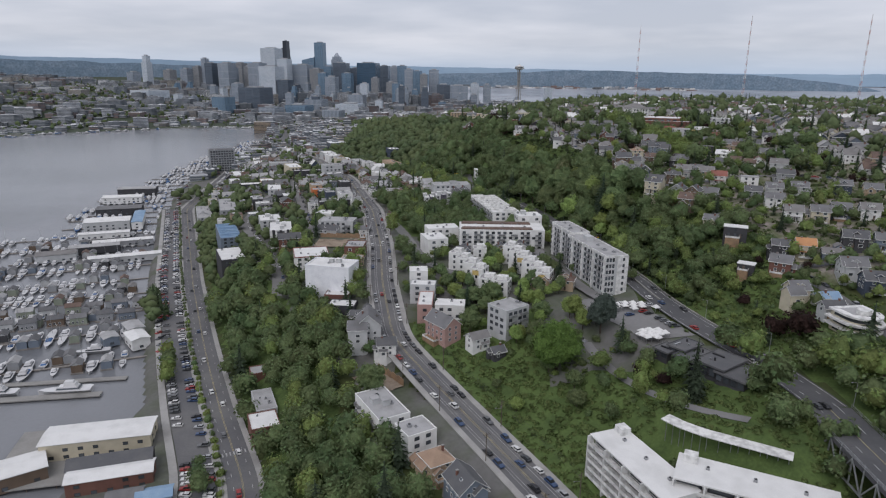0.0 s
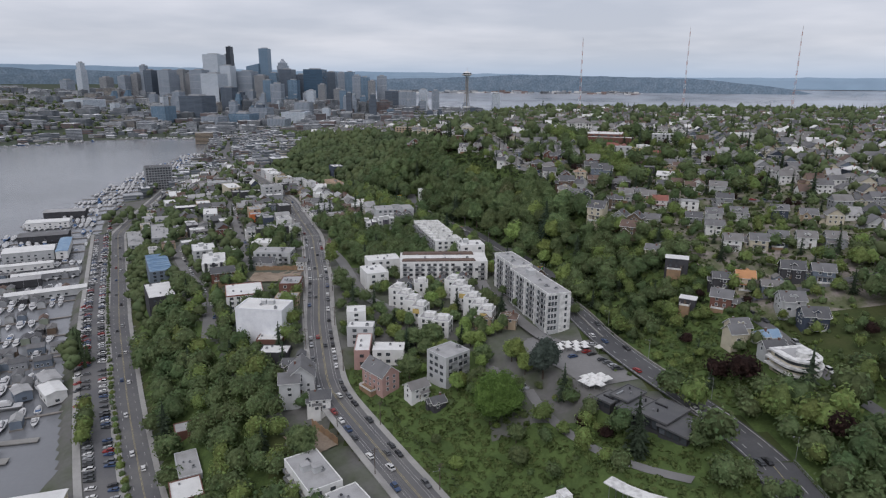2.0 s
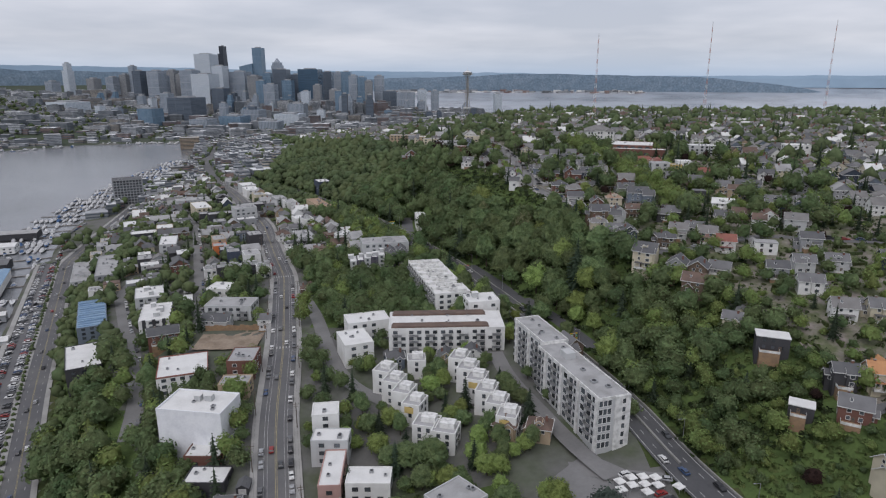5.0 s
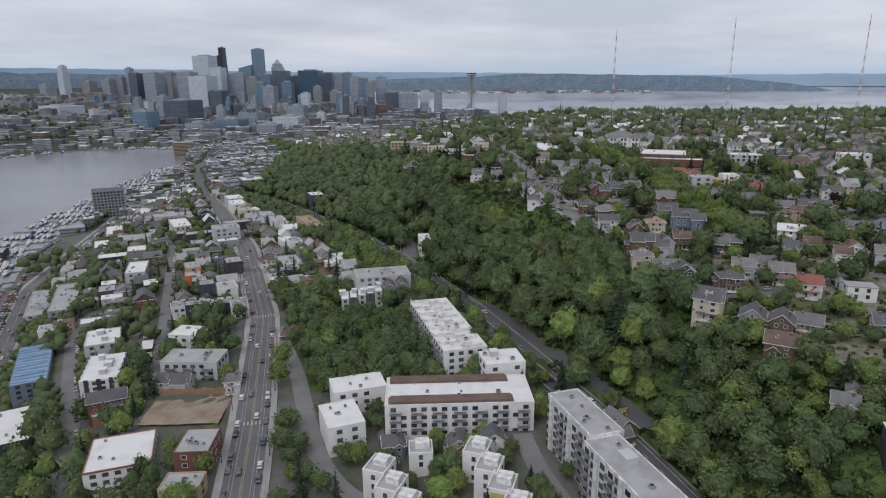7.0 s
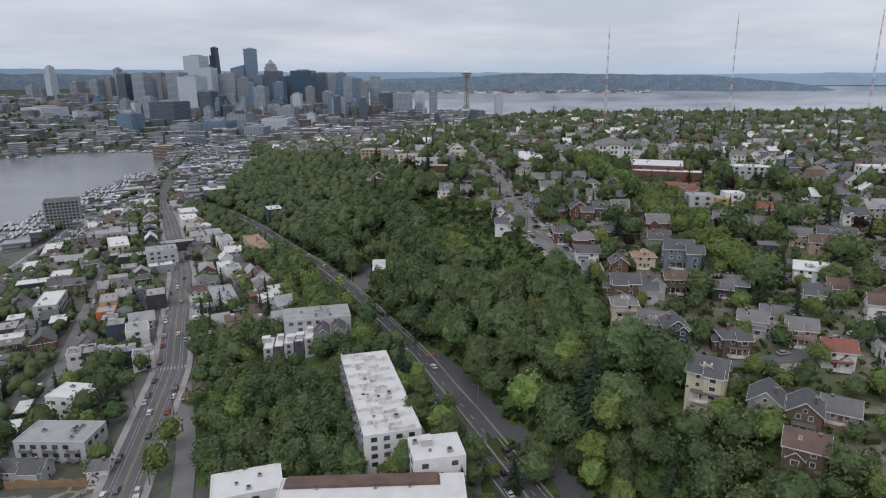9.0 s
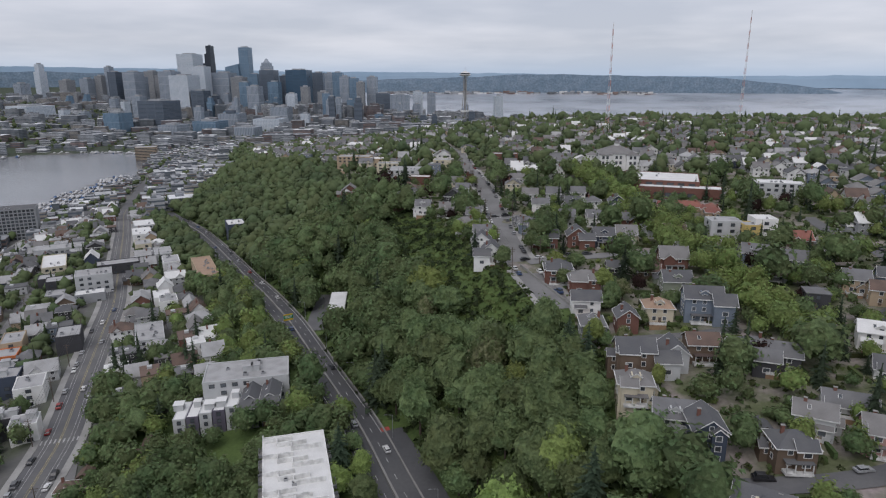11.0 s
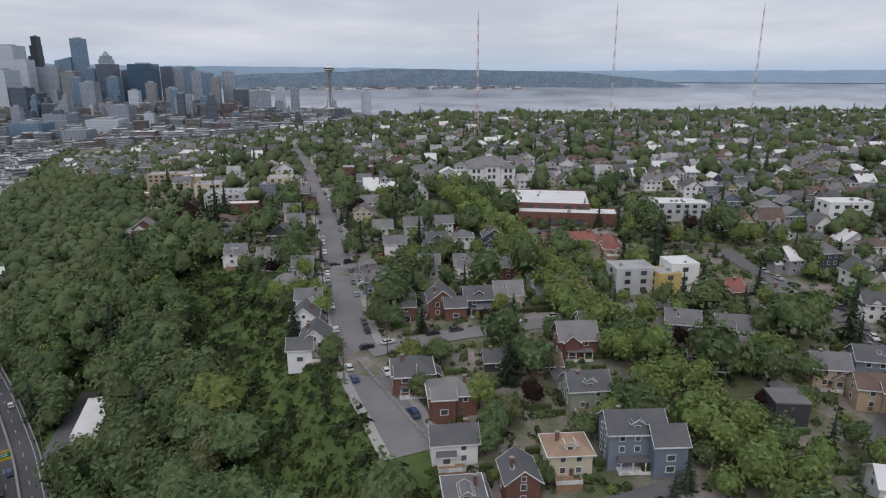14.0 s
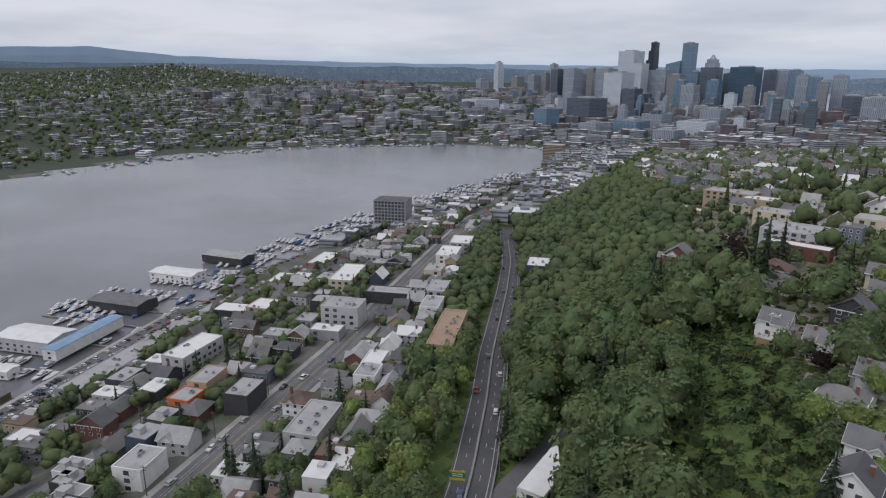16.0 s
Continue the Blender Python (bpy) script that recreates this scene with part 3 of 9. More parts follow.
ROAD_POINTS = np.concatenate([np.column_stack([p, np.full(len(p), w / 2)]) for p, h, w in ROADS.values()])


def road_gap(x, y):
    """Metres from (x, y) to the nearest carriageway's edge."""
    return float((np.hypot(ROAD_POINTS[:, 0] - x, ROAD_POINTS[:, 1] - y) - ROAD_POINTS[:, 2]).min())


# ---- carriageways, kerbs, pavements and markings ----
def offset_line(key, off):
    p, h, w = ROADS[key]
    d = np.gradient(p, axis=0)
    n = np.column_stack([-d[:, 1], d[:, 0]]) / np.linalg.norm(d, axis=1)[:, None]
    return p + n * off, h


def ribbon(name, key, off_a, off_b, lift, mat, label, category, thick=0.0, y_range=(-5000, 5000)):
    a, h = offset_line(key, off_a)
    b, _ = offset_line(key, off_b)
    mid = (a[:, 1] + b[:, 1]) / 2
    b_ = Build()
    keep = (mid > y_range[0]) & (mid < y_range[1])
    for i in range(len(a) - 1):
        if not (keep[i] and keep[i + 1]):
            continue
        t = [(*a[i], h[i] + lift), (*b[i], h[i] + lift), (*b[i + 1], h[i + 1] + lift), (*a[i + 1], h[i + 1] + lift)]
        if thick:
            u = [(x, y, z - thick) for x, y, z in t]
            b_.solid(t + u, [(0, 1, 2, 3), (0, 3, 7, 4), (1, 5, 6, 2)])
        else:
            b_.solid(t, [(0, 1, 2, 3)])
    return tagged(new(name, b_.mesh(name, mat)), label, category, kind="structure")


def dashes(key, off, length, gap, width, mat, label, y_range):
    a, h = offset_line(key, off)
    s = np.concatenate([[0], np.cumsum(np.hypot(*np.diff(a, axis=0).T))])
    b_ = Build()
    q = 0.0
    while q < s[-1] - length:
        ends = [np.array([np.interp(v, s, a[:, 0]), np.interp(v, s, a[:, 1])]) for v in (q, q + length)]
        zs = [np.interp(v, s, h) + 0.3 for v in (q, q + length)]
        if y_range[0] < ends[0][1] < y_range[1]:
            d = (ends[1] - ends[0]) / length
            n = np.array([-d[1], d[0]]) * width / 2
            b_.solid([(*(ends[0] - n), zs[0]), (*(ends[0] + n), zs[0]), (*(ends[1] + n), zs[1]), (*(ends[1] - n), zs[1])], [(3, 2, 1, 0)])
        q += length + gap
    return tagged(new("lane_marking", b_.mesh("lane_marking", mat)), label, "road marking", kind="structure")


for key, (p, h, w) in ROADS.items():
    if key in ("plot_pad", "earth_pad"):
        continue
    pale = key in ("service_road", "court", "path", "hill_street", "hill_cross", "hill_upper_cross", "yard", "loop", "terrace_lane", "dexter_alley")
    ribbon("road", key, -w / 2, w / 2, 0.26, ASPHALT_DARK if key in ("aurora", "bus_pullout", "frontage") else ASPHALT if not pale else ASPHALT_OLD, "worn grey asphalt road", "road")
near = (-1000, -20)
for key in ("dexter", "hill_street"):
    w = ROADS[key][2]
    for sgn in (-1, 1):
        a, b = sgn * w / 2, sgn * (w / 2 + 2.6)
        ribbon("pavement", key, min(a, b), max(a, b), 0.41, SIDEWALK, "concrete pavement with a raised kerb", "pavement", 0.4, near)
ribbon("pavement", "westlake", -8.2, -5.75, 0.41, SIDEWALK, "concrete pavement along the lakeside road", "pavement", 0.4, near)
ribbon("pavement", "westlake", 5.75, 9.0, 0.41, SIDEWALK, "concrete pavement beside the clipped hedge", "pavement", 0.4, near)
ribbon("pavement", "parking", 7.2, 10.4, 0.41, SIDEWALK, "concrete lakeside promenade path", "pavement", 0.4, near)
ribbon("median", "aurora", -0.35, 0.35, 1.0, CONCRETE, "low concrete barrier between the carriageways", "barrier", 1.0, (-900, -300))
ribbon("retaining_wall", "aurora", -7.4, -6.9, 0.9, CONCRETE, "low concrete wall along the highway", "wall", 1.2, (-900, -250))
for off in (-2.9, 2.9):
    dashes("aurora", off, 2.6, 6.5, 0.22, LINE_WHITE, "white dashed lane lines", near)
for off in (-5.8, 5.8):
    ribbon("lane_marking", "aurora", off - 0.13, off + 0.13, 0.3, LINE_WHITE, "white edge line", "road marking", 0, near)
for off in (-0.3, 0.3):
    ribbon("lane_marking", "dexter", off - 0.1, off + 0.1, 0.3, LINE_YELLOW, "yellow centre line", "road marking", 0, near)
for off in (-4.3, -3.1, 3.1, 4.3):
    ribbon("lane_marking", "dexter", off - 0.07, off + 0.07, 0.3, LINE_WHITE, "white bicycle lane line", "road marking", 0, near)
for off in (-3.4, 3.4):
    dashes("westlake", off, 2.6, 6.5, 0.2, LINE_WHITE, "white dashed lane lines", near)
for off in (-0.2, 0.2):
    ribbon("lane_marking", "westlake", off - 0.08, off + 0.08, 0.3, LINE_YELLOW, "yellow centre line", "road marking", 0, near)
ribbon("bus_lane", "aurora", -9.3, -6.2, 0.32, RED_PAINT, "red painted bus lane", "road marking", 0, (-514, -494))


def crosswalk(key, y0, half, bars, size):
    p, h, w = ROADS[key]
    i = int(np.argmin(abs(p[:, 1] - y0)))
    d = p[i + 1] - p[i]
    d = d / np.hypot(*d)
    n = np.array([-d[1], d[0]])
    b = Build()
    for k in range(bars):
        c = p[i] + n * (-half + 2 * half * k / (bars - 1))
        b.box(c[0], c[1], h[i] + 0.29, size, 0.55, 0.02, 0, math.degrees(math.atan2(d[1], d[0])))
    tagged(new("crosswalk", b.mesh("crosswalk", LINE_WHITE)), "white zebra crossing bars", "crosswalk", kind="structure")


crosswalk("dexter", -408, 6, 9, 3.0)
crosswalk("dexter", -520, 6, 9, 3.0)
crosswalk("hill_street", -664, 5, 7, 2.6)
crosswalk("westlake", -226, 6, 9, 2.6)


# ---- houses and apartment blocks ----
def window_mesh(name, frame_mat):
    """A unit window: a frame that stands proud, its reveal and the pane set back in it."""
    b = Build()
    o, i, y0, y1, y2 = 0.56, 0.47, 0.05, -0.07, 0.0
    ring = lambda r, y: [(-r, y, 0.5 - r), (r, y, 0.5 - r), (r, y, 0.5 + r), (-r, y, 0.5 + r)]
    q = [(k, (k + 1) % 4) for k in range(4)]
    b.solid(ring(o, y0) + ring(o, y1) + ring(i, y1) + ring(i, y2), [(a, c, 4 + c, 4 + a) for a, c in q] + [(4 + a, 4 + c, 8 + c, 8 + a) for a, c in q] + [(8 + a, 8 + c, 12 + c, 12 + a) for a, c in q] + [(12, 13, 14, 15)])
    b.m[-1] = 1
    return b.mesh(name, [frame_mat, GLASS])


WIN_WHITE, WIN_DARK = window_mesh("window_white", TRIM), window_mesh("window_dark", DARK_METAL)
_door = Build()
_door.box(0, 0, 0, 1.0, 0.1, 2.1, 0)
_door.box(0, -0.04, 1.2, 0.5, 0.06, 0.6, 1)
DOOR = _door.mesh("door", [WALLS["R"], GLASS])
_vent = Build()
_vent.box(0, 0, 0, 1.0, 1.0, 0.8, 0)
_vent.tube(0, 0, 0.8, 0.95, 0.38, 0.38, 8, 1)
ROOF_UNIT = _vent.mesh("rooftop_unit", [METAL, DARK_METAL])
_chim = Build()
_chim.box(0, 0, 0, 0.8, 0.6, 2.4, 0)
_chim.box(0, 0, 2.4, 0.95, 0.75, 0.15, 1)
CHIMNEY = _chim.mesh("chimney", [WALLS["B"], CONCRETE])
_sky = Build()
_sky.box(0, 0, 0, 0.9, 1.3, 0.12, 0)
_sky.box(0, 0, 0.12, 0.75, 1.15, 0.04, 1)
SKYLIGHT = _sky.mesh("skylight", [TRIM, GLASS])


def window(parent, x, y, z, w, h, face, mesh=None):
    """One window on a wall; face: degrees of the wall's outward normal, 270 for a wall that looks to -y."""
    ob = new("window", mesh or WIN_WHITE)
    ob.parent = parent
    ob.matrix_basis = pose(x, y, z, 0, 0, face + 90) @ Matrix.Diagonal((w, 1, h, 1))
    return ob


def face_windows(parent, sx, sy, z0, st, sto, faces, gap, w, h, mesh, rng, skip=0.0, margin=1.2):
    for f in faces:
        L, D = (sx, sy) if f in ("n", "s") else (sy, sx)
        n = max(1, int((L - 2 * margin) / gap))
        for k in range(st):
            for i in range(n):
                if rng.random() < skip:
                    continue
                u = (i + 0.5) / n * (L - 2 * margin) - L / 2 + margin
                z = z0 + k * sto + 0.9
                if f == "n":
                    window(parent, u, D / 2 + 0.03, z, w, h, 90, mesh)
                elif f == "s":
                    window(parent, u, -D / 2 - 0.03, z, w, h, 270, mesh)
                elif f == "e":
                    window(parent, D / 2 + 0.03, u, z, w, h, 0, mesh)
                else:
                    window(parent, -D / 2 - 0.03, u, z, w, h, 180, mesh)


def plan_levels(x, y, sx, sy, rot):
    c, s = math.cos(radians(rot)), math.sin(radians(rot))
    zs = [ground_z(x + a * sx / 2 * c - b * sy / 2 * s, y + a * sx / 2 * s + b * sy / 2 * c) for a in (-1, 1) for b in (-1, 1)]
    return min(zs), sum(zs) / 4


def house_level(x, y, sx, sy, rot):
    """Foot of the walls and level of the ground floor: a dwelling stands at its uphill side."""
    c, s = math.cos(radians(rot)), math.sin(radians(rot))
    zs = [ground_z(x + a * sx / 2 * c - b * sy / 2 * s, y + a * sx / 2 * s + b * sy / 2 * c) for a in (-1, 1) for b in (-1, 1)]
    return min(zs), max(sum(zs) / 4, max(zs) - 0.7)


HOUSE_WORDS = {"W": "white", "C": "cream", "G": "grey", "L": "pale grey", "N": "navy blue", "B": "red brick", "T": "tan stucco", "D": "dark", "R": "brown shingled", "Y": "yellow", "O": "orange", "U": "blue",
               "P": "pink", "S": "sage green", "K": "dark violet-grey"}
ROOF_WORDS = {"g": "grey shingle", "d": "dark shingle", "b": "brown shingle", "w": "white flat", "t": "tan shingle", "o": "orange shingle", "u": "blue metal", "m": "grey flat", "r": "red tile", "v": "weathered grey shingle"}


def rake_boards(b, x, y, z, sx, sy, rise, over, ridge_x, mat=0):
    """One painted board that runs round the gable ends and eaves of a pitched roof."""
    if not ridge_x:
        sx, sy = sy, sx
    h, L = sy / 2 + over, sx / 2 + over
    drop = rise * over / (sy / 2)

    def at(u, w, zz):
        return (x + u, y + w, z + zz) if ridge_x else (x + w, y + u, z + zz)
    pts = []
    for e, k, zz in ((-1, -1, -drop), (-1, 0, rise), (-1, 1, -drop), (1, 1, -drop), (1, 0, rise), (1, -1, -drop)):
        for o, q in ((0.0, -0.04), (0.07, -0.04), (0.07, 0.27), (0.0, 0.27)):
            pts.append(at(e * (L + o), k * (h + o), zz + q))
    b.solid(pts, [(4 * i + m, 4 * i + (m + 1) % 4, 4 * ((i + 1) % 6) + (m + 1) % 4, 4 * ((i + 1) % 6) + m) for i in range(6) for m in range(4)], mat)


def house(x, y, w, d, rot=0, st=2, roof="gable", wall="W", cover="g", ridge_x=None, porch=False, dormer=False, chimney=True, wing=None, seed=None, detail=True):
    """A pitched-roof dwelling; w along its x, d along its y."""
    rng = random.Random(int(x * 13 + y * 7) if seed is None else seed)
    w, d = w * 0.77, d * 0.8
    if (x < -226 or y < -690) and w < 14 and d < 12:
        return far_house(x, y, w, d, rot, st, wall if wall in "WCGLUNSTRBD" else "T", cover if cover in "gdvbtwm" else "b", roof == "flat")
    lo, z0 = house_level(x, y, w, d, rot)
    base = z0 - lo + 0.6
    top = st * 2.65 + 0.2
    b, r, tr = Build(), Build(), Build()
    ridge_x = (w >= d) if ridge_x is None else ridge_x
    rise = (d if ridge_x else w) * rng.uniform(0.34, 0.44)
    if roof == "gable":
        b.gabled_box(0, 0, -base, w, d, base + top, rise, ridge_x)
        r.gable(0, 0, top, w, d, rise, 0.55, 0.22, 0, 0, False, ridge_x)
        rake_boards(tr, 0, 0, top, w, d, rise, 0.55, ridge_x)
    else:
        b.box(0, 0, -base, w, d, base + top, 0)
    if roof == "hip":
        r.hip(0, 0, top, w, d, rise * 0.85, 0.6, 0)
        tr.box(0, 0, top - 0.36, w + 1.3, d + 1.3, 0.2)
    elif roof == "flat":
        r.box(0, 0, top, w + 0.4, d + 0.4, 0.35, 0)
    gables = []
    if wing:
        gables.append((wing, top - 1.0))
    elif detail and roof != "flat":
        # a cross gable on the street side, and a lower kitchen wing or bay at the flank
        if rng.random() < 0.75:
            gables.append(((w * rng.choice((-0.2, 0.2)), d * 0.36, w * rng.uniform(0.36, 0.5), d * 0.5), top - rng.choice((0.1, 0.3, 2.6 if st > 1 else 0.3))))
        if rng.random() < 0.6:
            gables.append(((w * rng.choice((-0.5, 0.5)), -d * rng.uniform(0.05, 0.3), w * 0.4, d * rng.uniform(0.4, 0.55)), max(2.6, top - 2.7)))
    kind = {"gable": "gabled", "hip": "hipped", "flat": "flat-roofed"}[roof]
    ob = thing("house", b, WALLS[wall], pose(x, y, z0, 0, 0, rot), "%s %s house with %s roof, %d storeys" % (kind, HOUSE_WORDS[wall], ROOF_WORDS[cover], st), "house", "houses on the hill")
    part("roof", r, ROOFS[cover], ob)
    if tr.v:
        part("fascia", tr, TRIM, ob, "white painted eaves boards")
    for (wx, wy, ww, wd), wt in gables:
        # a lower wing with its own gabled roof
        wr, q, g = min(ww, wd) * 0.42, Build(), Build()
        q.gabled_box(wx, wy, -base, ww, wd, base + wt, wr, ww >= wd)
        wg = part("wing", q, WALLS[wall], ob)
        g.gable(wx, wy, wt, ww, wd, wr, 0.45, 0.2, 0, 0, False, ww >= wd)
        rake_boards(g, wx, wy, wt, ww, wd, wr, 0.45, ww >= wd, 1)
        part("roof", g, [ROOFS[cover], TRIM], wg)
    if detail:
        win = WIN_DARK if wall in "WDKO" and roof == "flat" else WIN_WHITE
        face_windows(ob, w, d, 0.1, st, 2.65, ("n", "e") if x < -75 else ("n", "w") if x > 15 else ("n", "e", "w"), 2.8, 1.2, 1.4, win, rng, 0.12)
        for (wx, wy, ww, wd), wt in gables:
            for k in range(max(1, int(wt / 2.65))):
                window(ob, wx, wy + wd / 2 + 0.04, k * 2.65 + 0.9, min(1.8, ww * 0.45), 1.4, 90, win)
        dr = new("door", DOOR)
        dr.parent, dr.matrix_basis = ob, pose(rng.uniform(-w / 4, w / 4), d / 2 + 0.05, 0, 0, 0, 180)
        if roof == "gable":
            if ridge_x:
                window(ob, w / 2 + 0.03, 0, top + 0.2, 1.0, 1.1, 0)
            else:
                window(ob, 0, d / 2 + 0.03, top + 0.2, 1.0, 1.1, 90)
        if chimney and roof != "flat":
            c = new("chimney", CHIMNEY)
            c.parent, c.matrix_basis = ob, pose(w * rng.choice((-0.28, 0.25)), d * rng.uniform(-0.15, 0.15), top + rise * 0.35)
        if porch:
            p = Build()
            p.box(0, d / 2 + 1.1, 2.5, w * 0.7, 2.4, 0.2, 0)
            p.box(0, d / 2 + 1.1, -0.6, w * 0.7, 2.2, 0.65, 1)
            for k in (-1, -0.35, 0.35, 1):
                p.box(k * w * 0.32, d / 2 + 2.0, 0, 0.22, 0.22, 2.5, 1)
            part("porch", p, [ROOFS[cover], TRIM], ob)
        elif rng.random() < 0.45:
            # timber deck with a white rail
            p = Build()
            p.box(w * 0.1, d / 2 + 1.6, -base, w * 0.6, 3.0, base + 0.4, 0)
            p.box(w * 0.1, d / 2 + 3.05, 0.4, w * 0.6, 0.08, 0.95, 1)
            for k in (-1, 1):
                p.box(w * 0.1 + k * w * 0.3, d / 2 + 1.6, 0.4, 0.08, 2.9, 0.95, 1)
            part("deck", p, [TIMBER, TRIM], ob, "timber deck with a white rail")
        if dormer:
            q = Build()
            q.box(0, d * 0.22, top - 0.2, 2.6, d * 0.34, rise * 0.75, 1)
            q.gable(0, d * 0.22, top + rise * 0.55, 2.6, d * 0.36, 0.9, 0.3, 0.15, 0, 1, True, False)
            rake_boards(q, 0, d * 0.22, top + rise * 0.55, 2.6, d * 0.36, 0.9, 0.3, False, 2)
            dm = part("dormer", q, [ROOFS[cover], WALLS[wall], TRIM], ob)
            window(dm, 0, d * 0.22 + d * 0.17 + 0.04, top + 0.35, 1.3, 0.9, 90)
        if roof == "gable" and rng.random() < 0.35:
            ang = math.degrees(math.atan2(rise, (d if ridge_x else w) / 2))
            s_ = new("skylight", SKYLIGHT)
            s_.parent = ob
            s_.matrix_basis = (pose(w * 0.15, d * 0.25, top + rise * 0.5 + 0.25, -ang) if ridge_x else pose(w * 0.25, d * 0.15, top + rise * 0.5 + 0.25, 0, ang))
        if rng.random() < 0.5:
            # a garage at the back of the plot
            garage(x, y, rot, w, d, wall, cover, rng)
    TAKEN.append((x, y, max(w, d) * 0.55))
    return ob


def garage(x, y, rot, w, d, wall, cover, rng):
    c, s = math.cos(radians(rot)), math.sin(radians(rot))
    u, v = rng.choice((-1, 1)) * w * 0.35, -d / 2 - rng.uniform(4.0, 5.5)
    gx_, gy_ = x + u * c - v * s, y + u * s + v * c
    if not free(gx_, gy_, 3.2) or road_gap(gx_, gy_) < 3.0:
        return
    lo, z = house_level(gx_, gy_, 4.2, 5.2, rot)
    b, r = Build(), Build()
    b.box(0, 0, lo - z - 0.4, 4.2, 5.2, z - lo + 2.8)
    r.gable(0, 0, 2.4, 4.2, 5.2, 1.3, 0.3, 0.16, 0, 1, True, False)
    ob = thing("garage", b, WALLS[wall], pose(gx_, gy_, z, 0, 0, rot), "small %s garage with %s roof behind a house" % (HOUSE_WORDS[wall], ROOF_WORDS[cover]), "garage", "garages on the hill")
    part("roof", r, [ROOFS[cover], WALLS[wall]], ob)
    q = Build()
    q.box(0, 2.62, 0, 2.6, 0.08, 2.1)
    part("door", q, TRIM, ob)
    TAKEN.append((gx_, gy_, 3.2))


def apartment(x, y, sx, sy, rot, h, wall="W", cover="w", st=None, win="dark", gap=3.9, faces="news", balcony=0, units=3, parapet=0.7, trim=None, label="", pop=0, ww=1.8, wh=1.4, skip=0.1, name="apartment_building"):
    """A flat-roofed block: walls, roof deck inside a parapet, a window at every opening, rooftop machinery and balconies."""
    rng = random.Random(int(x * 11 + y * 5))
    lo, mid = plan_levels(x, y, sx, sy, rot)
    base = mid - lo + 0.8
    st = st or max(1, round(h / 3.0))
    sto = h / st
    b = Build()
    b.box(0, 0, -base, sx, sy, base + h, 0)
    ob = thing(name, b, WALLS[wall] if isinstance(wall, str) else wall, pose(x, y, mid, 0, 0, rot), label or "%s %d-storey block with %s roof" % (HOUSE_WORDS.get(wall, "pale"), st, ROOF_WORDS[cover]), "building", "blocks along the avenues")
    r = Build()
    r.box(0, 0, h, sx - 0.2, sy - 0.2, 0.15, 0)
    part("roof", r, ROOFS[cover], ob)
    p = Build()
    for k in (-1, 1):
        p.box(0, k * (sy / 2 - 0.14), h - 0.2, sx + 0.1, 0.36, parapet, 0)
        p.box(k * (sx / 2 - 0.14), 0, h - 0.2, 0.36, sy - 0.5, parapet, 0)
    part("parapet", p, trim or (WALLS[wall] if isinstance(wall, str) else wall), ob)
    if win:
        c, s = math.cos(radians(rot)), math.sin(radians(rot))
        use = []
        for f, (nx_, ny_) in (("n", (-s, c)), ("s", (s, -c)), ("e", (c, s)), ("w", (-c, -s))):
            if f in faces and ny_ > -0.35 and not (x > 12 and nx_ > 0.5) and not (x < -72 and nx_ < -0.5):
                use.append(f)
        face_windows(ob, sx, sy, 0, st, sto, use, gap, ww, wh, WIN_DARK if win == "dark" else WIN_WHITE, rng, skip)
    for i in range(units):
        u = new("rooftop_unit", ROOF_UNIT)
        k = rng.uniform(0.8, 1.7)
        u.parent, u.matrix_basis = ob, pose(rng.uniform(-0.4, 0.4) * sx, rng.uniform(-0.3, 0.3) * sy, h + 0.15, 0, 0, rng.choice((0, 90))) @ Matrix.Diagonal((k, k, k * 0.8, 1))
    for i in range(pop):
        q = Build()
        px, py, w_ = rng.uniform(-0.35, 0.35) * sx, rng.uniform(-0.2, 0.2) * sy, rng.uniform(2.4, 3.6)
        q.box(px, py, h + 0.15, w_, w_, 2.3, 0)
        q.box(px, py, h + 2.45, w_ + 0.4, w_ + 0.4, 0.15, 1)
        part("stair_head", q, [WALLS["L"], ROOFS[cover]], ob)
    if balcony:
        for f in ("n", "s", "e", "w"):
            L = sx if f in "ns" else sy
            ang = {"n": 90, "s": 270, "e": 0, "w": 180}[f]
            if math.sin(radians(rot + ang)) < -0.35 or (balcony == 1 and f in "ew") or (balcony == 2 and f in "ns"):
                continue
            n = max(1, int(L / 7))
            D = sy if f in "ns" else sx
            for k in range(1, st):
                for i in range(n):
                    u = (i + 0.5) / n * L - L / 2
                    bal = new("balcony", BALCONY)
                    bal.parent = ob
                    off = pose(0, 0, 0, 0, 0, ang - 90) @ pose(u if f in "ne" else -u, D / 2, k * sto)
                    bal.matrix_basis = off
    TAKEN.append((x, y, min(sx, sy) * 0.6))
    if max(sx, sy) > 1.6 * min(sx, sy):
        c, s = math.cos(radians(rot)), math.sin(radians(rot))
        L = max(sx, sy)
        n = int(L / min(sx, sy) + 0.5)
        for i in range(n):
            u = ((i + 0.5) / n - 0.5) * L
            TAKEN.append((x + u * (c if sx > sy else -s), y + u * (s if sx > sy else c), min(sx, sy) * 0.6))
    return ob


_bal = Build()
_bal.box(0, 0.7, -0.15, 4.2, 1.4, 0.18, 0)
_bal.box(0, 1.36, 0, 4.2, 0.06, 1.0, 1)
for _k in (-1, 1):
    _bal.box(_k * 2.07, 0.7, 0, 0.06, 1.3, 1.0, 1)
BALCONY = _bal.mesh("balcony", [CONCRETE, METAL])


FAR_HOUSES, FAR_MATS = Build(), [WALLS[c] for c in "WCGLUNSTRBD"] + [ROOFS[c] for c in "gdvbtwm"]


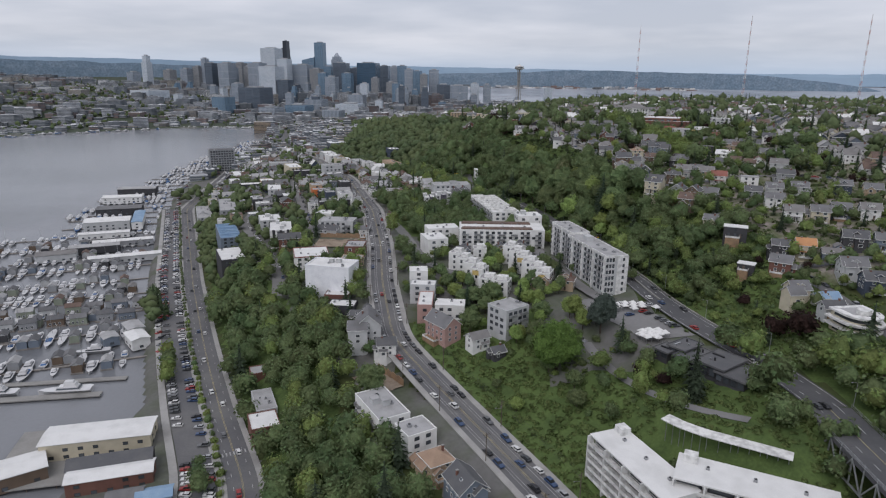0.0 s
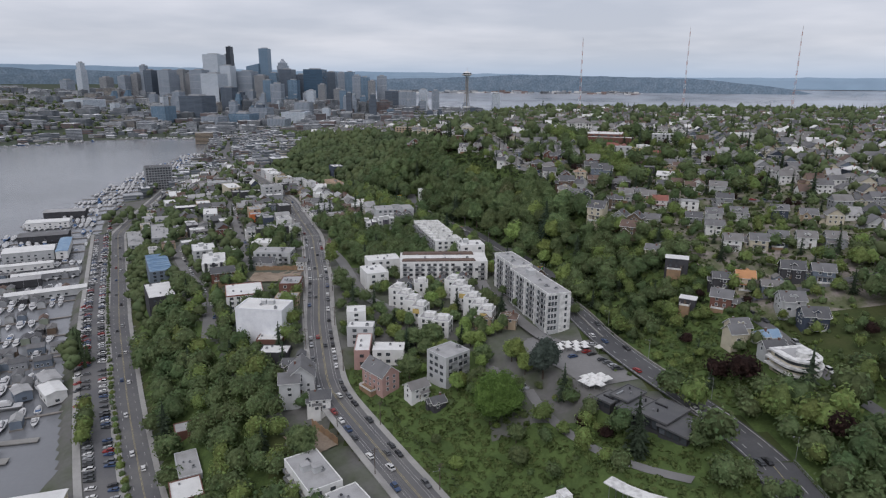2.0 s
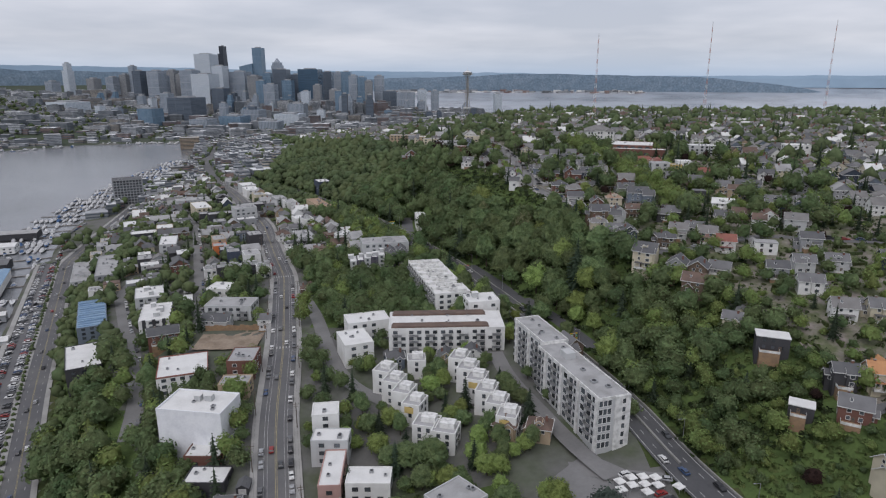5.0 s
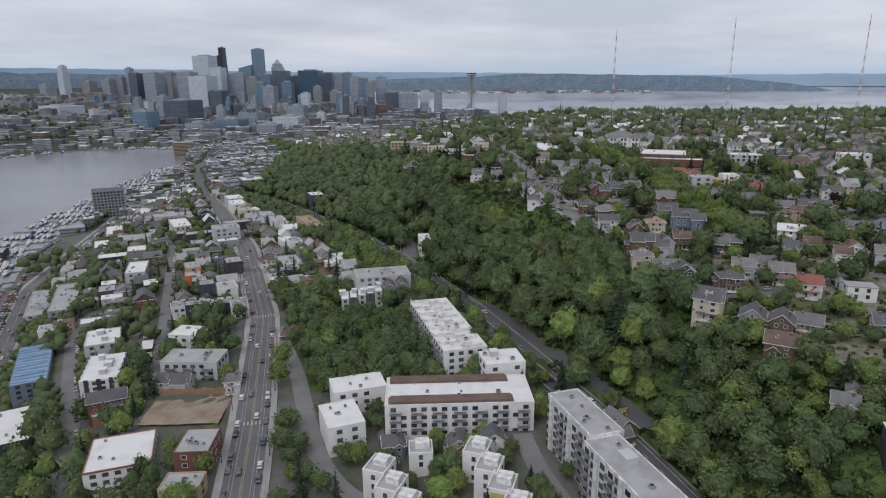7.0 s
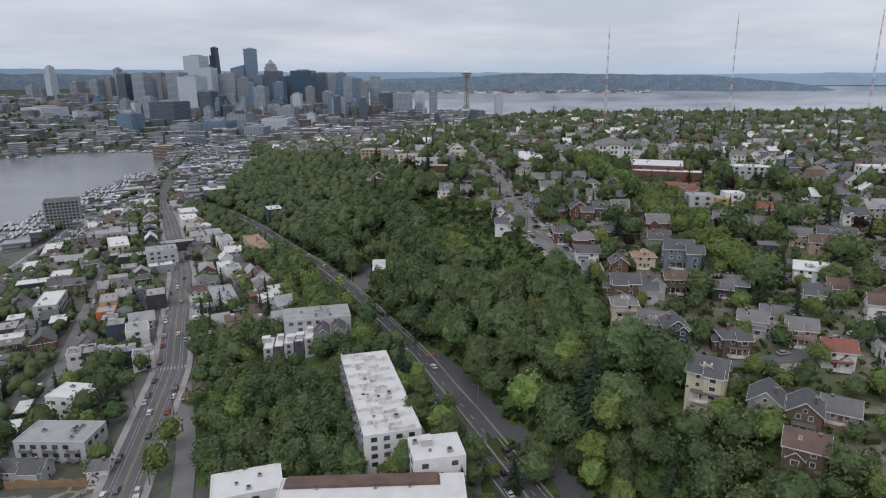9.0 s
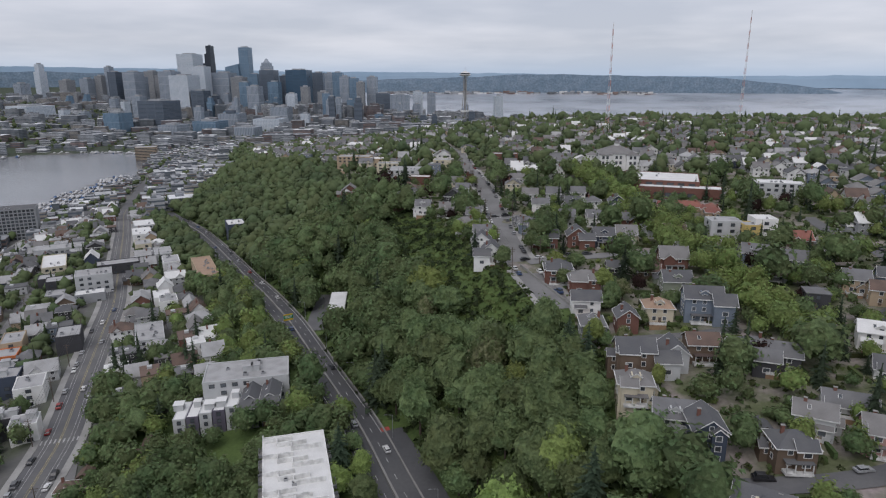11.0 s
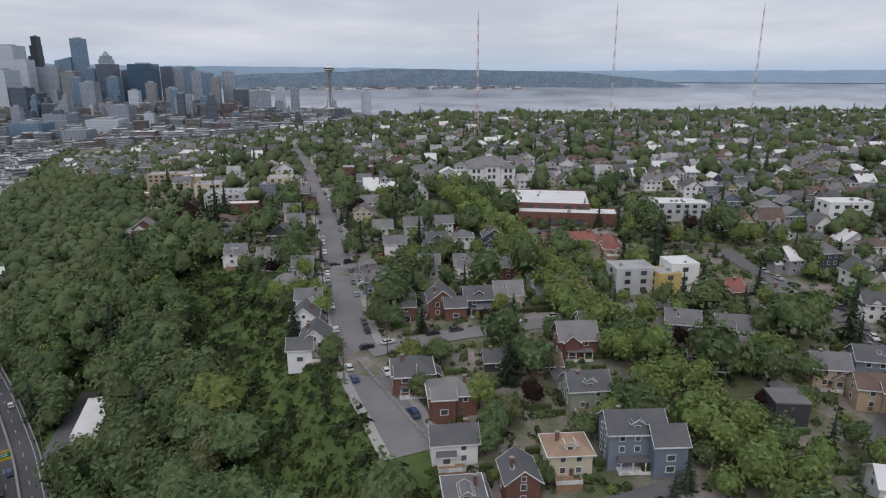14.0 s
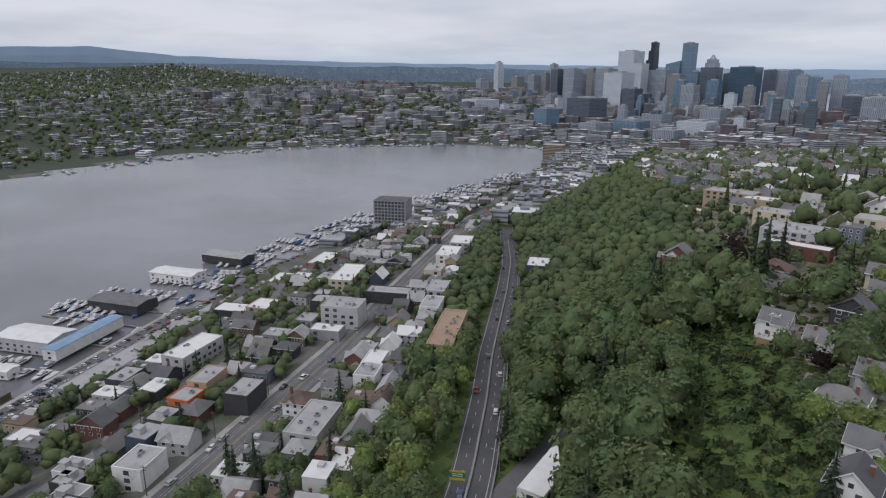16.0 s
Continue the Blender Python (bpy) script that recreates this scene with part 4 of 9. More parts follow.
def far_house(x, y, w, d, rot, st, wall, cover, flat=False):
    """A dwelling far off: walls, pitched roof with white eaves, cross gables and rows of window openings, joined with its neighbours."""
    lo, mid = house_level(x, y, w, d, rot)
    rng = random.Random(int(x * 17 + y * 29))
    b = Build()
    top = st * 2.7 + 0.3
    wi, ri = "WCGLUNSTRBD".index(wall), 11 + "gdvbtwm".index(cover)
    b.box(0, 0, lo - mid - 0.6, w, d, top + mid - lo + 0.6, wi)
    if flat:
        b.box(0, 0, top, w + 0.2, d + 0.2, 0.4, ri)
        b.box(w * 0.2, 0, top + 0.4, 2.2, 2.0, 1.0, 3)
    else:
        ridge = (w >= d) if rng.random() < 0.65 else (w < d)
        rise = min(w, d) * rng.uniform(0.34, 0.5)
        if rng.random() < 0.25:
            b.hip(0, 0, top, w, d, rise * 0.8, 0.6, ri)
        else:
            b.gable(0, 0, top, w, d, rise, 0.5, 0.2, ri, wi, True, ridge)
        # white eaves
        a, c_ = w / 2 + 0.56, d / 2 + 0.56
        for p, q in (((-a, c_), (a, c_)), ((a, c_), (a, -c_))):
            z0 = top - 0.3
            b.solid([(*p, z0 - 0.22), (*q, z0 - 0.22), (*q, z0 + 0.14), (*p, z0 + 0.14)], [(3, 2, 1, 0)], 0)
        if rng.random() < 0.6:
            b.gable(w * rng.choice((-0.2, 0.18)), d * 0.3, top - 0.1, w * 0.42, d * 0.46, w * 0.18, 0.4, 0.2, ri, 0 if rng.random() < 0.5 else wi, True, False)
        if rng.random() < 0.55:
            e = rng.choice((-1, 1))
            b.box(e * w * 0.55, -d * 0.1, lo - mid - 0.6, w * 0.5, d * 0.5, mid - lo + 0.6 + top - 2.6, wi)
            b.gable(e * w * 0.55, -d * 0.1, top - 2.6, w * 0.5, d * 0.5, d * 0.18, 0.4, 0.2, ri, wi, True, True)
        if rng.random() < 0.5:
            b.box(w * rng.uniform(-0.3, 0.3), d * 0.1, top + rise * 0.4, 0.8, 0.7, rise * 0.6 + 0.9, 9)
    for k in range(st):
        for u in (-0.32, -0.02, 0.28):
            a0, a1, q = u * w - w * 0.055, u * w + w * 0.055, d / 2 + 0.04
            b.solid([(a0 - 0.14, q, k * 2.7 + 0.86), (a1 + 0.14, q, k * 2.7 + 0.86), (a1 + 0.14, q, k * 2.7 + 2.34), (a0 - 0.14, q, k * 2.7 + 2.34)], [(3, 2, 1, 0)], 0)
            b.solid([(a0, q + 0.03, k * 2.7 + 1.0), (a1, q + 0.03, k * 2.7 + 1.0), (a1, q + 0.03, k * 2.7 + 2.2), (a0, q + 0.03, k * 2.7 + 2.2)], [(3, 2, 1, 0)], 10)
        q = w / 2 + 0.04
        for e in (-0.22, 0.22):
            b.solid([(q, d * (e - 0.07), k * 2.7 + 1.0), (q, d * (e + 0.07), k * 2.7 + 1.0), (q, d * (e + 0.07), k * 2.7 + 2.2), (q, d * (e - 0.07), k * 2.7 + 2.2)], [(0, 1, 2, 3)], 10)
    c, s = math.cos(radians(rot)), math.sin(radians(rot))
    n = len(FAR_HOUSES.v)
    FAR_HOUSES.v += [(x + p * c - q * s, y + p * s + q * c, mid + z) for p, q, z in b.v]
    FAR_HOUSES.f += [tuple(i + n for i in f) for f in b.f]
    FAR_HOUSES.m += b.m
    TAKEN.append((x, y, max(w, d) * 0.5))


# ---- blocks between the highway and the lake ----


def slab_block(x, y, rot, sx, sy, h, st):
    """Six-storey slab in two offset wings: grey walls behind tall white fins, glazed bays and railed balconies."""
    lo, mid = plan_levels(x, y, sx, sy, rot)
    wings = ((-sx * 0.19, 0.6, sx * 0.62, sy, h), (sx * 0.31, -1.6, sx * 0.38, sy - 0.6, h + 0.8))
    b = Build()
    for u, w, lx, ly, hh in wings:
        b.box(u, w, lo - mid - 1, lx, ly, hh + 1 + mid - lo, 0)
    ob = thing("apartment_slab", b, WALLS["L"], pose(x, y, mid, 0, 0, rot), "long grey and white six-storey apartment slab with tall fins", "building")
    rng = random.Random(8)
    sto = h / st
    for u, w, lx, ly, hh in wings:
        r = Build()
        r.box(u, w, hh, lx - 0.4, ly - 0.4, 0.15, 0)
        part("roof", r, ROOFS["m"], ob)
        p = Build()
        for e in (-1, 1):
            p.box(u, w + e * (ly / 2 - 0.15), hh - 0.3, lx + 0.1, 0.35, 0.9, 0)
            p.box(u + e * (lx / 2 - 0.15), w, hh - 0.3, 0.35, ly - 0.5, 0.9, 0)
        part("parapet", p, TRIM, ob)
        n = int(lx / 4.1)
        front = w + ly / 2
        for i in range(n):
            c = u - lx / 2 + (i + 0.5) * lx / n
            kind = i % 3
            if kind == 0:
                f = Build()
                f.box(c - lx / n * 0.2, front + 0.25, lo - mid + 0.5, 1.5, 0.55, hh - lo + mid + 0.3, 0)
                part("fin", f, TRIM, ob)
            for k in range(st):
                z = k * sto
                if kind == 0:
                    window(ob, c + lx / n * 0.25, front + 0.04, z + 0.7, 1.5, 1.7, 90, WIN_DARK)
                else:
                    window(ob, c, front + 0.04, z + 0.25, 2.9, 2.2, 90, WIN_WHITE)
                    if k and kind == 1:
                        bal = new("balcony", BALCONY)
                        bal.parent, bal.matrix_basis = ob, pose(c, front, z) @ Matrix.Diagonal((0.85, 0.9, 1, 1))
        for i in range(5):
            q = new("rooftop_unit", ROOF_UNIT)
            k = rng.uniform(1.0, 2.2)
            q.parent, q.matrix_basis = ob, pose(u + rng.uniform(-0.42, 0.42) * lx, w + rng.uniform(-0.3, 0.3) * ly, hh + 0.15) @ Matrix.Diagonal((k, k, 0.9, 1))
    # the north end: a broad white wall beside a glazed corner
    u0 = -sx / 2
    f = Build()
    f.box(u0 - 0.2, -sy * 0.22, lo - mid, 0.4, sy * 0.5, h - lo + mid + 0.4, 0)
    part("end_wall", f, TRIM, ob)
    for k in range(st):
        for w in (0.2, 0.34, 0.48):
            window(ob, u0 - 0.04, 0.6 + sy * w - 0.5, k * sto + 0.4, 1.5, 2.2, 180, WIN_WHITE)
        window(ob, u0 - 0.42, -sy * 0.25, k * sto + 0.8, 1.0, 1.5, 180, WIN_DARK)
    q = Build()
    q.box(-sx * 0.05, 0, h, 5, 4, 2.6, 0)
    part("lift_head", q, WALLS["L"], ob)
    c, s = math.cos(radians(rot)), math.sin(radians(rot))
    for i in range(6):
        v = ((i + 0.5) / 6 - 0.5) * sx
        TAKEN.append((x + v * c, y + v * s, sy * 0.65))


slab_block(-52.5, -351, -72, 76, 12, 19, 6)
apartment(-9, -285, 14.5, 13, 42, 12.8, "L", "m", st=4, gap=3.0, units=3, label="pale grey four-storey apartment block on tall piers", balcony=1)
apartment(33, -310, 21, 7.5, -87, 8, "P", "w", st=2, units=2)
apartment(20, -306, 15, 9.5, 0, 7, "W", "w", st=2, units=2)
apartment(40, -337, 10, 9.5, 8, 12, "W", "w", st=4, units=1)
apartment(36, -325, 13.5, 8.5, 0, 9.5, "L", "w", st=3, units=3)
wrapped = apartment(90, -341, 26, 16.5, -8, 17, WRAP, "w", st=1, win="", units=4, parapet=1.0, pop=2, label="building wrapped in white plastic sheeting on red brick base")
apartment(84, -329, 13.5, 9.5, 0, 4.5, "B", "w", st=1, units=2)
apartment(78, -314, 14.5, 10, 0, 5.5, "D", "w", st=2, units=2)
apartment(117, -391, 23.5, 22, -70, 9, "W", "w", st=3, trim=ROOFS["r"], units=3, label="white three-storey apartment block with red parapet trim")
apartment(86, -385, 15.5, 12, -86, 9.5, "B", "m", st=3, units=5, win="white")
apartment(84, -366, 12.5, 9.5, 3, 8, "T", "m", st=3, units=2)
apartment(190, -434, 34, 17, -60, 11, "D", "w", st=3, units=2)
blue_block = apartment(216, -492, 52, 16, -62, 11, "U", "u", st=4, units=0, parapet=0.5, label="apartment block under blue tarpaulin sheeting")
for i in range(13):
    # loose folds of the sheeting, tied down over the roof
    q = Build()
    q.box(-24 + 4 * i, 0, 11.1, 0.5, 16.6, 0.55 + 0.25 * (i % 3), 0, -6 + 5 * (i % 3), 0.8)
    part("tarpaulin_fold", q, ROOFS["u"], blue_block)
apartment(300, -628, 62, 14, -63, 8, "L", "m", st=3, units=5, pop=3)
apartment(262, -600, 62, 15, -65, 10, "G", "m", st=3, units=9)
bw_row = apartment(161, -462, 29, 16, -71, 11, "W", "w", st=4, units=2, pop=4, gap=3.0, label="black and white modern townhouse row with roof decks")
for e in (-1, 1):
    for i in range(5):
        q = Build()
        q.box(-11.6 + 5.8 * i, e * 8.06, 0.4, 1.9, 0.3, 11.6)
        part("dark_bay", q, WALLS["D"], bw_row, "charcoal cladding bay")
for i in range(3):
    q = Build()
    q.box(-14.56, -5.2 + 5.2 * i, 0.4, 0.3, 1.8, 11.4)
    part("dark_bay", q, WALLS["D"], bw_row, "charcoal cladding bay")
for i in range(5):
    apartment(157 - 10.5 * i, -540 + 4.4 * i, 9.2, 9.0, 24, 7.5 + 0.8 * (i % 2), "D" if i % 2 else "W", "m", st=2, units=0, pop=2, gap=2.6, label="black and white townhouse with a stepped roof deck")


def open_carport(x, y, rot, sx, sy):
    b = Build()
    b.box(0, 0, 2.5, sx, sy, 0.3)
    ob = thing("carport", b, ROOFS["w"], pose(x, y, ground_z(x, y), 0, 0, rot), "white flat carport roof beside the alley", "carport", "carports along the alley")
    for u in (-1, 1):
        for v in (-1, 1):
            q = Build()
            q.box(u * (sx / 2 - 0.3), v * (sy / 2 - 0.3), -0.8, 0.16, 0.16, 3.3)
            part("post", q, METAL, ob)
    TAKEN.append((x, y, 5))


for x, y in ((149.5, -479), (156, -495.5), (162, -511)):
    open_carport(x, y, -69, 12, 5.5)
apartment(186, -508, 23, 17, -66, 9, "L", "w", st=3, units=4, pop=2)
apartment(115, -457, 26, 14.5, -1, 10, "L", "m", st=3, units=8, balcony=1, win="dark")
apartment(132, -494, 17, 13, -8, 8, "W", "w", st=2, units=2)
apartment(167, -588, 11, 10, -68, 9, "O", "m", st=3, units=1, label="bright orange three-storey corner house with flat roof")
apartment(157, -573, 11, 9, -68, 9, "D", "m", st=3, units=1, pop=1)
apartment(148, -562, 11, 9, -68, 9.5, "N", "m", st=3, units=1, pop=1)
apartment(221, -622, 30, 13, -70, 10, "L", "w", st=3, units=3)
apartment(252, -686, 17, 14, -66, 8, "T", "w", st=3, units=2)
apartment(177, -684, 20, 15, 28, 13, "L", "m", st=4, units=5, win="dark", label="pale blue-grey four-storey office block with dark windows")
apartment(240, -745, 36, 15, -60, 10, "C", "w", st=3, units=3)
apartment(266, -675, 22, 14, 27, 9, "D", "w", st=3, units=1)
apartment(106, -604, 24, 13, -64, 6, "L", "m", st=2, units=5)
apartment(120, -650, 14, 8.5, -62, 8, "W", "w", st=2, units=1)
apartment(110, -636, 12, 9, -62, 10, "W", "m", st=3, units=2, pop=1)
apartment(109, -687, 44, 11.5, -62, 9, "T", "t", st=3, units=11, label="long tan three-storey apartment block with dotted flat roof")
apartment(127, -799, 20, 13.5, -64, 11, "N", "w", st=3, units=3, label="dark blue three-storey block with pale flat roof")
apartment(14, -614, 25, 8, -84, 6.5, "W", "w", st=2, units=0, parapet=0.2, label="long white low building beside the highway")
for y_ in (-602, -610, -618, -626):
    TAKEN.append((15, y_, 9))
stepped = apartment(-1, -464, 64, 19, -74, 12, "W", "w", st=4, units=10, label="long white stepped apartment block with cluttered white roof", balcony=1)
for i in range(21):
    q = Build()
    u = -31 + i * 3.0
    q.box(u, -3.5 + 4.2 * (i % 3), 12.1, 0.3, 9.0, 1.5, 0)
    q.box(u + 1.4, -3.5 + 4.2 * (i % 3) + 4.4, 12.1, 2.8, 0.3, 1.3, 0)
    part("roof_screen", q, TRIM, stepped)
apartment(36, -538, 31, 17, 14, 12, "L", "m", st=4, units=4, pop=2)
for i in range(5):
    apartment(55 - 4.5 * i, -521 - 0.8 * i, 4.2, 13, 10, 8.4 - 0.3 * (i % 2), "K" if i % 2 else "L", "w", st=3, units=0, pop=1, parapet=0.5, gap=2.0, ww=1.3, label="narrow violet-grey townhouse with a white stepped roof deck")
house(31, -527, 8, 19, 10, 3, "gable", "K", "d", ridge_x=False, wing=(0, 8, 6, 5))
house(24, -528, 8, 19, 10, 3, "gable", "K", "d", ridge_x=False, wing=(0, 8, 6, 5))

# the brown and white apartment house: a long bar with mansard strips and two wings
brown = apartment(-6, -404, 54, 22, 3, 12.5, "W", "w", st=4, units=8, win="dark", gap=3.6, label="long white apartment house with brown mansard strips", balcony=1)
for yy in (-8.5, 7.5):
    mb = Build()
    mb.box(3, yy, 12.0, 47, 5.2, 1.6, 0, 0, 0.93)
    part("mansard", mb, ROOFS["b"], brown, "brown shingled mansard strip")
apartment(-24, -424, 16, 13, 12, 14, "W", "w", st=4, units=3, pop=1)
apartment(34, -419, 21, 13, 18, 10, "W", "w", st=3, units=3)
apartment(37, -397, 18, 13.5, -68, 10, "W", "w", st=3, units=4)
apartment(184, -726, 26, 12, 28, 7, "D", "m", st=2, units=3)
apartment(205, -700, 22, 12, 28, 8, "D", "m", st=2, units=2)
apartment(270, -800, 34, 16, 28, 8, "L", "m", st=2, units=4)
apartment(312, -742, 30, 12, -62, 8, "L", "w", st=2, units=3)
apartment(330, -800, 36, 14, -64, 8, "W", "w", st=2, units=3)
apartment(210, -815, 26, 14, -62, 9, "W", "w", st=3, units=3)
apartment(190, -775, 16, 11, -62, 9, "C", "m", st=3, units=2)
apartment(160, -742, 20, 11, -62, 9, "L", "m", st=3, units=2)
apartment(143, -716, 18, 10, -62, 9, "W", "m", st=3, units=2)
apartment(225, -850, 24, 16, -60, 9, "L", "w", st=3, units=2)

# townhouses in two rows round a court
def townhouse(x, y, rot, hgt=10.0, w=7.5, d=9.5, accent=None):
    ob = apartment(x, y, w, d, rot, hgt, "W", "m", st=3, units=0, gap=2.9, parapet=0.9, label="white three-storey townhouse with a roof deck", ww=1.2, wh=1.5)
    q = Build()
    q.box(-0.6, -1.0, hgt + 0.1, w * 0.6, d * 0.45, 2.2, 0)
    part("roof_pavilion", q, TRIM, ob, "white roof-deck pavilion")
    if accent:
        q = Build()
        q.box(0.5, d / 2 + 0.06, hgt - 3.2, w * 0.5, 0.1, 2.6, 0)
        part("accent_panel", q, accent, ob, "ochre cladding panel")
    return ob


for i in range(4):
    townhouse(20 - i * 4.6, -368 + i * 8.2, -20, 10 - 0.5 * i, accent=WALLS["Y"] if i == 3 else None)
for i in range(6):
    townhouse(-12 - i * 3.4, -372 + i * 8.8, -18, 10 - 0.3 * i, accent=WALLS["Y"] if i in (2, 5) else None)
townhouse(1, -330, -15, 8, 9, 9)
townhouse(-6, -325, -15, 8, 9, 9)
townhouse(7, -377, 4, 8, 8, 8)

# houses round the avenue
house(58, -284, 15, 17, 10, 3, "gable", "L", "g", dormer=True, wing=(5, 6, 9, 8))
house(47, -270, 11, 8, 12, 2, "gable", "W", "d")
house(22, -285, 20, 12, -48, 3, "gable", "P", "g", dormer=False)
house(5, -274, 12, 8, 35, 2, "gable", "W", "v", chimney=False)
house(-4, -266, 8, 7, 30, 1, "gable", "D", "d")
house(17, -196, 12, 12, 35, 2, "hip", "T", "t")
house(6, -180, 13, 15, 30, 3, "gable", "U", "d")
house(66, -300, 11, 9, 5, 1, "gable", "D", "d")
apartment(41, -223, 24, 13, -56, 10, "W", "m", st=3, units=4, pop=2, balcony=1)
apartment(26, -209, 12, 11, 36, 9, "W", "m", st=3, units=2)
house(-6, -383, 9, 9, 3, 2, "gable", "T", "d", ridge_x=False)
house(-18, -384, 9, 9, 3, 2, "gable", "W", "d", ridge_x=False)
house(17, -386, 10, 9, 10, 2, "hip", "U", "d")
house(-28, -327, 11, 10, -15, 2, "hip", "T", "b", dormer=True)
house(-40, -324, 11, 10, -15, 2, "hip", "T", "b", dormer=True)
house(146, -436, 20, 9, 25, 2, "gable", "B", "d")
house(118, -441, 19, 9, 0, 2, "gable", "L", "d")
house(92, -440, 9, 7, 10, 2, "gable", "W", "g")
house(80, -490, 9, 7, 10, 1, "hip", "R", "b")
house(66, -506, 12, 6, 15, 1, "gable", "R", "b")
house(-63, -390, 11, 13, 20, 2, "gable", "R", "g", wing=(3, 5, 7, 6))

# pale boathouse office block and the round white house on the north slope


def pavilion(x, y, rot):
    """Dark restaurant in stepped tiers with broad flat roofs, ducts and vents."""
    z = ground_z(x, y)
    tiers = ((-12, 1, 11, 13, 3.6), (-3, -1, 11, 15, 4.6), (6, 1, 9, 14, 3.8), (13, -2, 7, 11, 4.8), (17.5, 3, 6, 8, 3.0))
    b = Build()
    for u, w, sx, sy, h in tiers:
        b.box(u, w, -4, sx, sy, h + 4, 0)
    ob = thing("restaurant", b, WALLS["D"], pose(x, y, z, 0, 0, rot), "dark tiered restaurant with broad flat roofs", "building")
    rng = random.Random(4)
    for u, w, sx, sy, h in tiers:
        r = Build()
        r.box(u, w, h, sx + 1.6, sy + 1.6, 0.4, 0)
        for e in (-1, 1):
            r.box(u, w + e * (sy / 2 + 0.7), h + 0.4, sx + 1.6, 0.2, 0.35, 0)
            r.box(u + e * (sx / 2 + 0.7), w, h + 0.4, 0.2, sy + 1.2, 0.35, 0)
        part("roof", r, ROOFS["d"], ob)
        for i in range(3):
            q = Build()
            px, py = u + rng.uniform(-0.35, 0.35) * sx, w + rng.uniform(-0.35, 0.35) * sy
            if i == 0:
                q.box(px, py, h + 0.4, rng.uniform(3, 5), 0.6, 0.6, 0, rng.choice((0, 90)))
            else:
                q.tube(px, py, h + 0.4, h + rng.uniform(1.0, 1.8), 0.35, 0.35, 8)
            part("duct" if i == 0 else "roof_vent", q, METAL if rng.random() < 0.6 else DARK_METAL, ob)
        n = max(2, int(sx / 2.4))
        for i in range(n):
            window(ob, u + ((i + 0.5) / n - 0.5) * sx, w + sy / 2 + 0.04, 0.8, sx / n * 0.8, h - 1.4, 90, WIN_DARK)
    c, s = math.cos(radians(rot)), math.sin(radians(rot))
    for u in (-12, -3, 6, 14):
        TAKEN.append((x + u * c, y + u * s, 8.5))


pavilion(-85, -230, -50)


def round_house(x, y, rot):
    """Cream concrete house: three rounded decks with deep dark glazing between them, a straight wing behind."""
    z = ground_z(x, y) - 3.2

    def disc(b, z0, z1, r, cut=0.0, wing=0.0, n=22):
        # a half round front that runs on into a straight body
        ring = [(math.cos(a) * r, math.sin(a) * r) for a in np.linspace(0, math.pi, n)] + [(-r, -wing), (r, -wing)]
        m = len(ring)
        b.solid([(u, v, q) for q in (z0, z1) for u, v in ring], [tuple(range(m - 1, -1, -1)), tuple(range(m, 2 * m))] + [(k, (k + 1) % m, m + (k + 1) % m, m + k) for k in range(m)])
    b = Build()
    disc(b, -5, 9.0, 6.6, 0, 8)
    ob = thing("round_house", b, WALLS["C"], pose(x, y, z, 0, 0, rot), "cream concrete house with curved stacked balconies", "house")
    for k, (r, w) in enumerate(((8.2, 9.5), (8.6, 9.0), (7.6, 8.5))):
        q = Build()
        disc(q, k * 3.0 + 2.5, k * 3.0 + 3.3, r, 0, w)
        part("balcony", q, TRIM, ob, "pale curved balcony band")
        g = Build()
        disc(g, k * 3.0 + 0.9, k * 3.0 + 2.45, 6.66, 0, 6.0)
        part("window", g, GLASS, ob)
    q = Build()
    q.tube(0, 1, 9.3, 11.2, 2.6, 2.6, 18)
    part("roof_pavilion", q, TRIM, ob)
    q = Build()
    q.box(0, -2, 9.3, 9, 8, 0.12)
    part("roof_deck", q, ROOFS["m"], ob)
    TAKEN.append((x, y, 11))


round_house(-147, -249, 12)


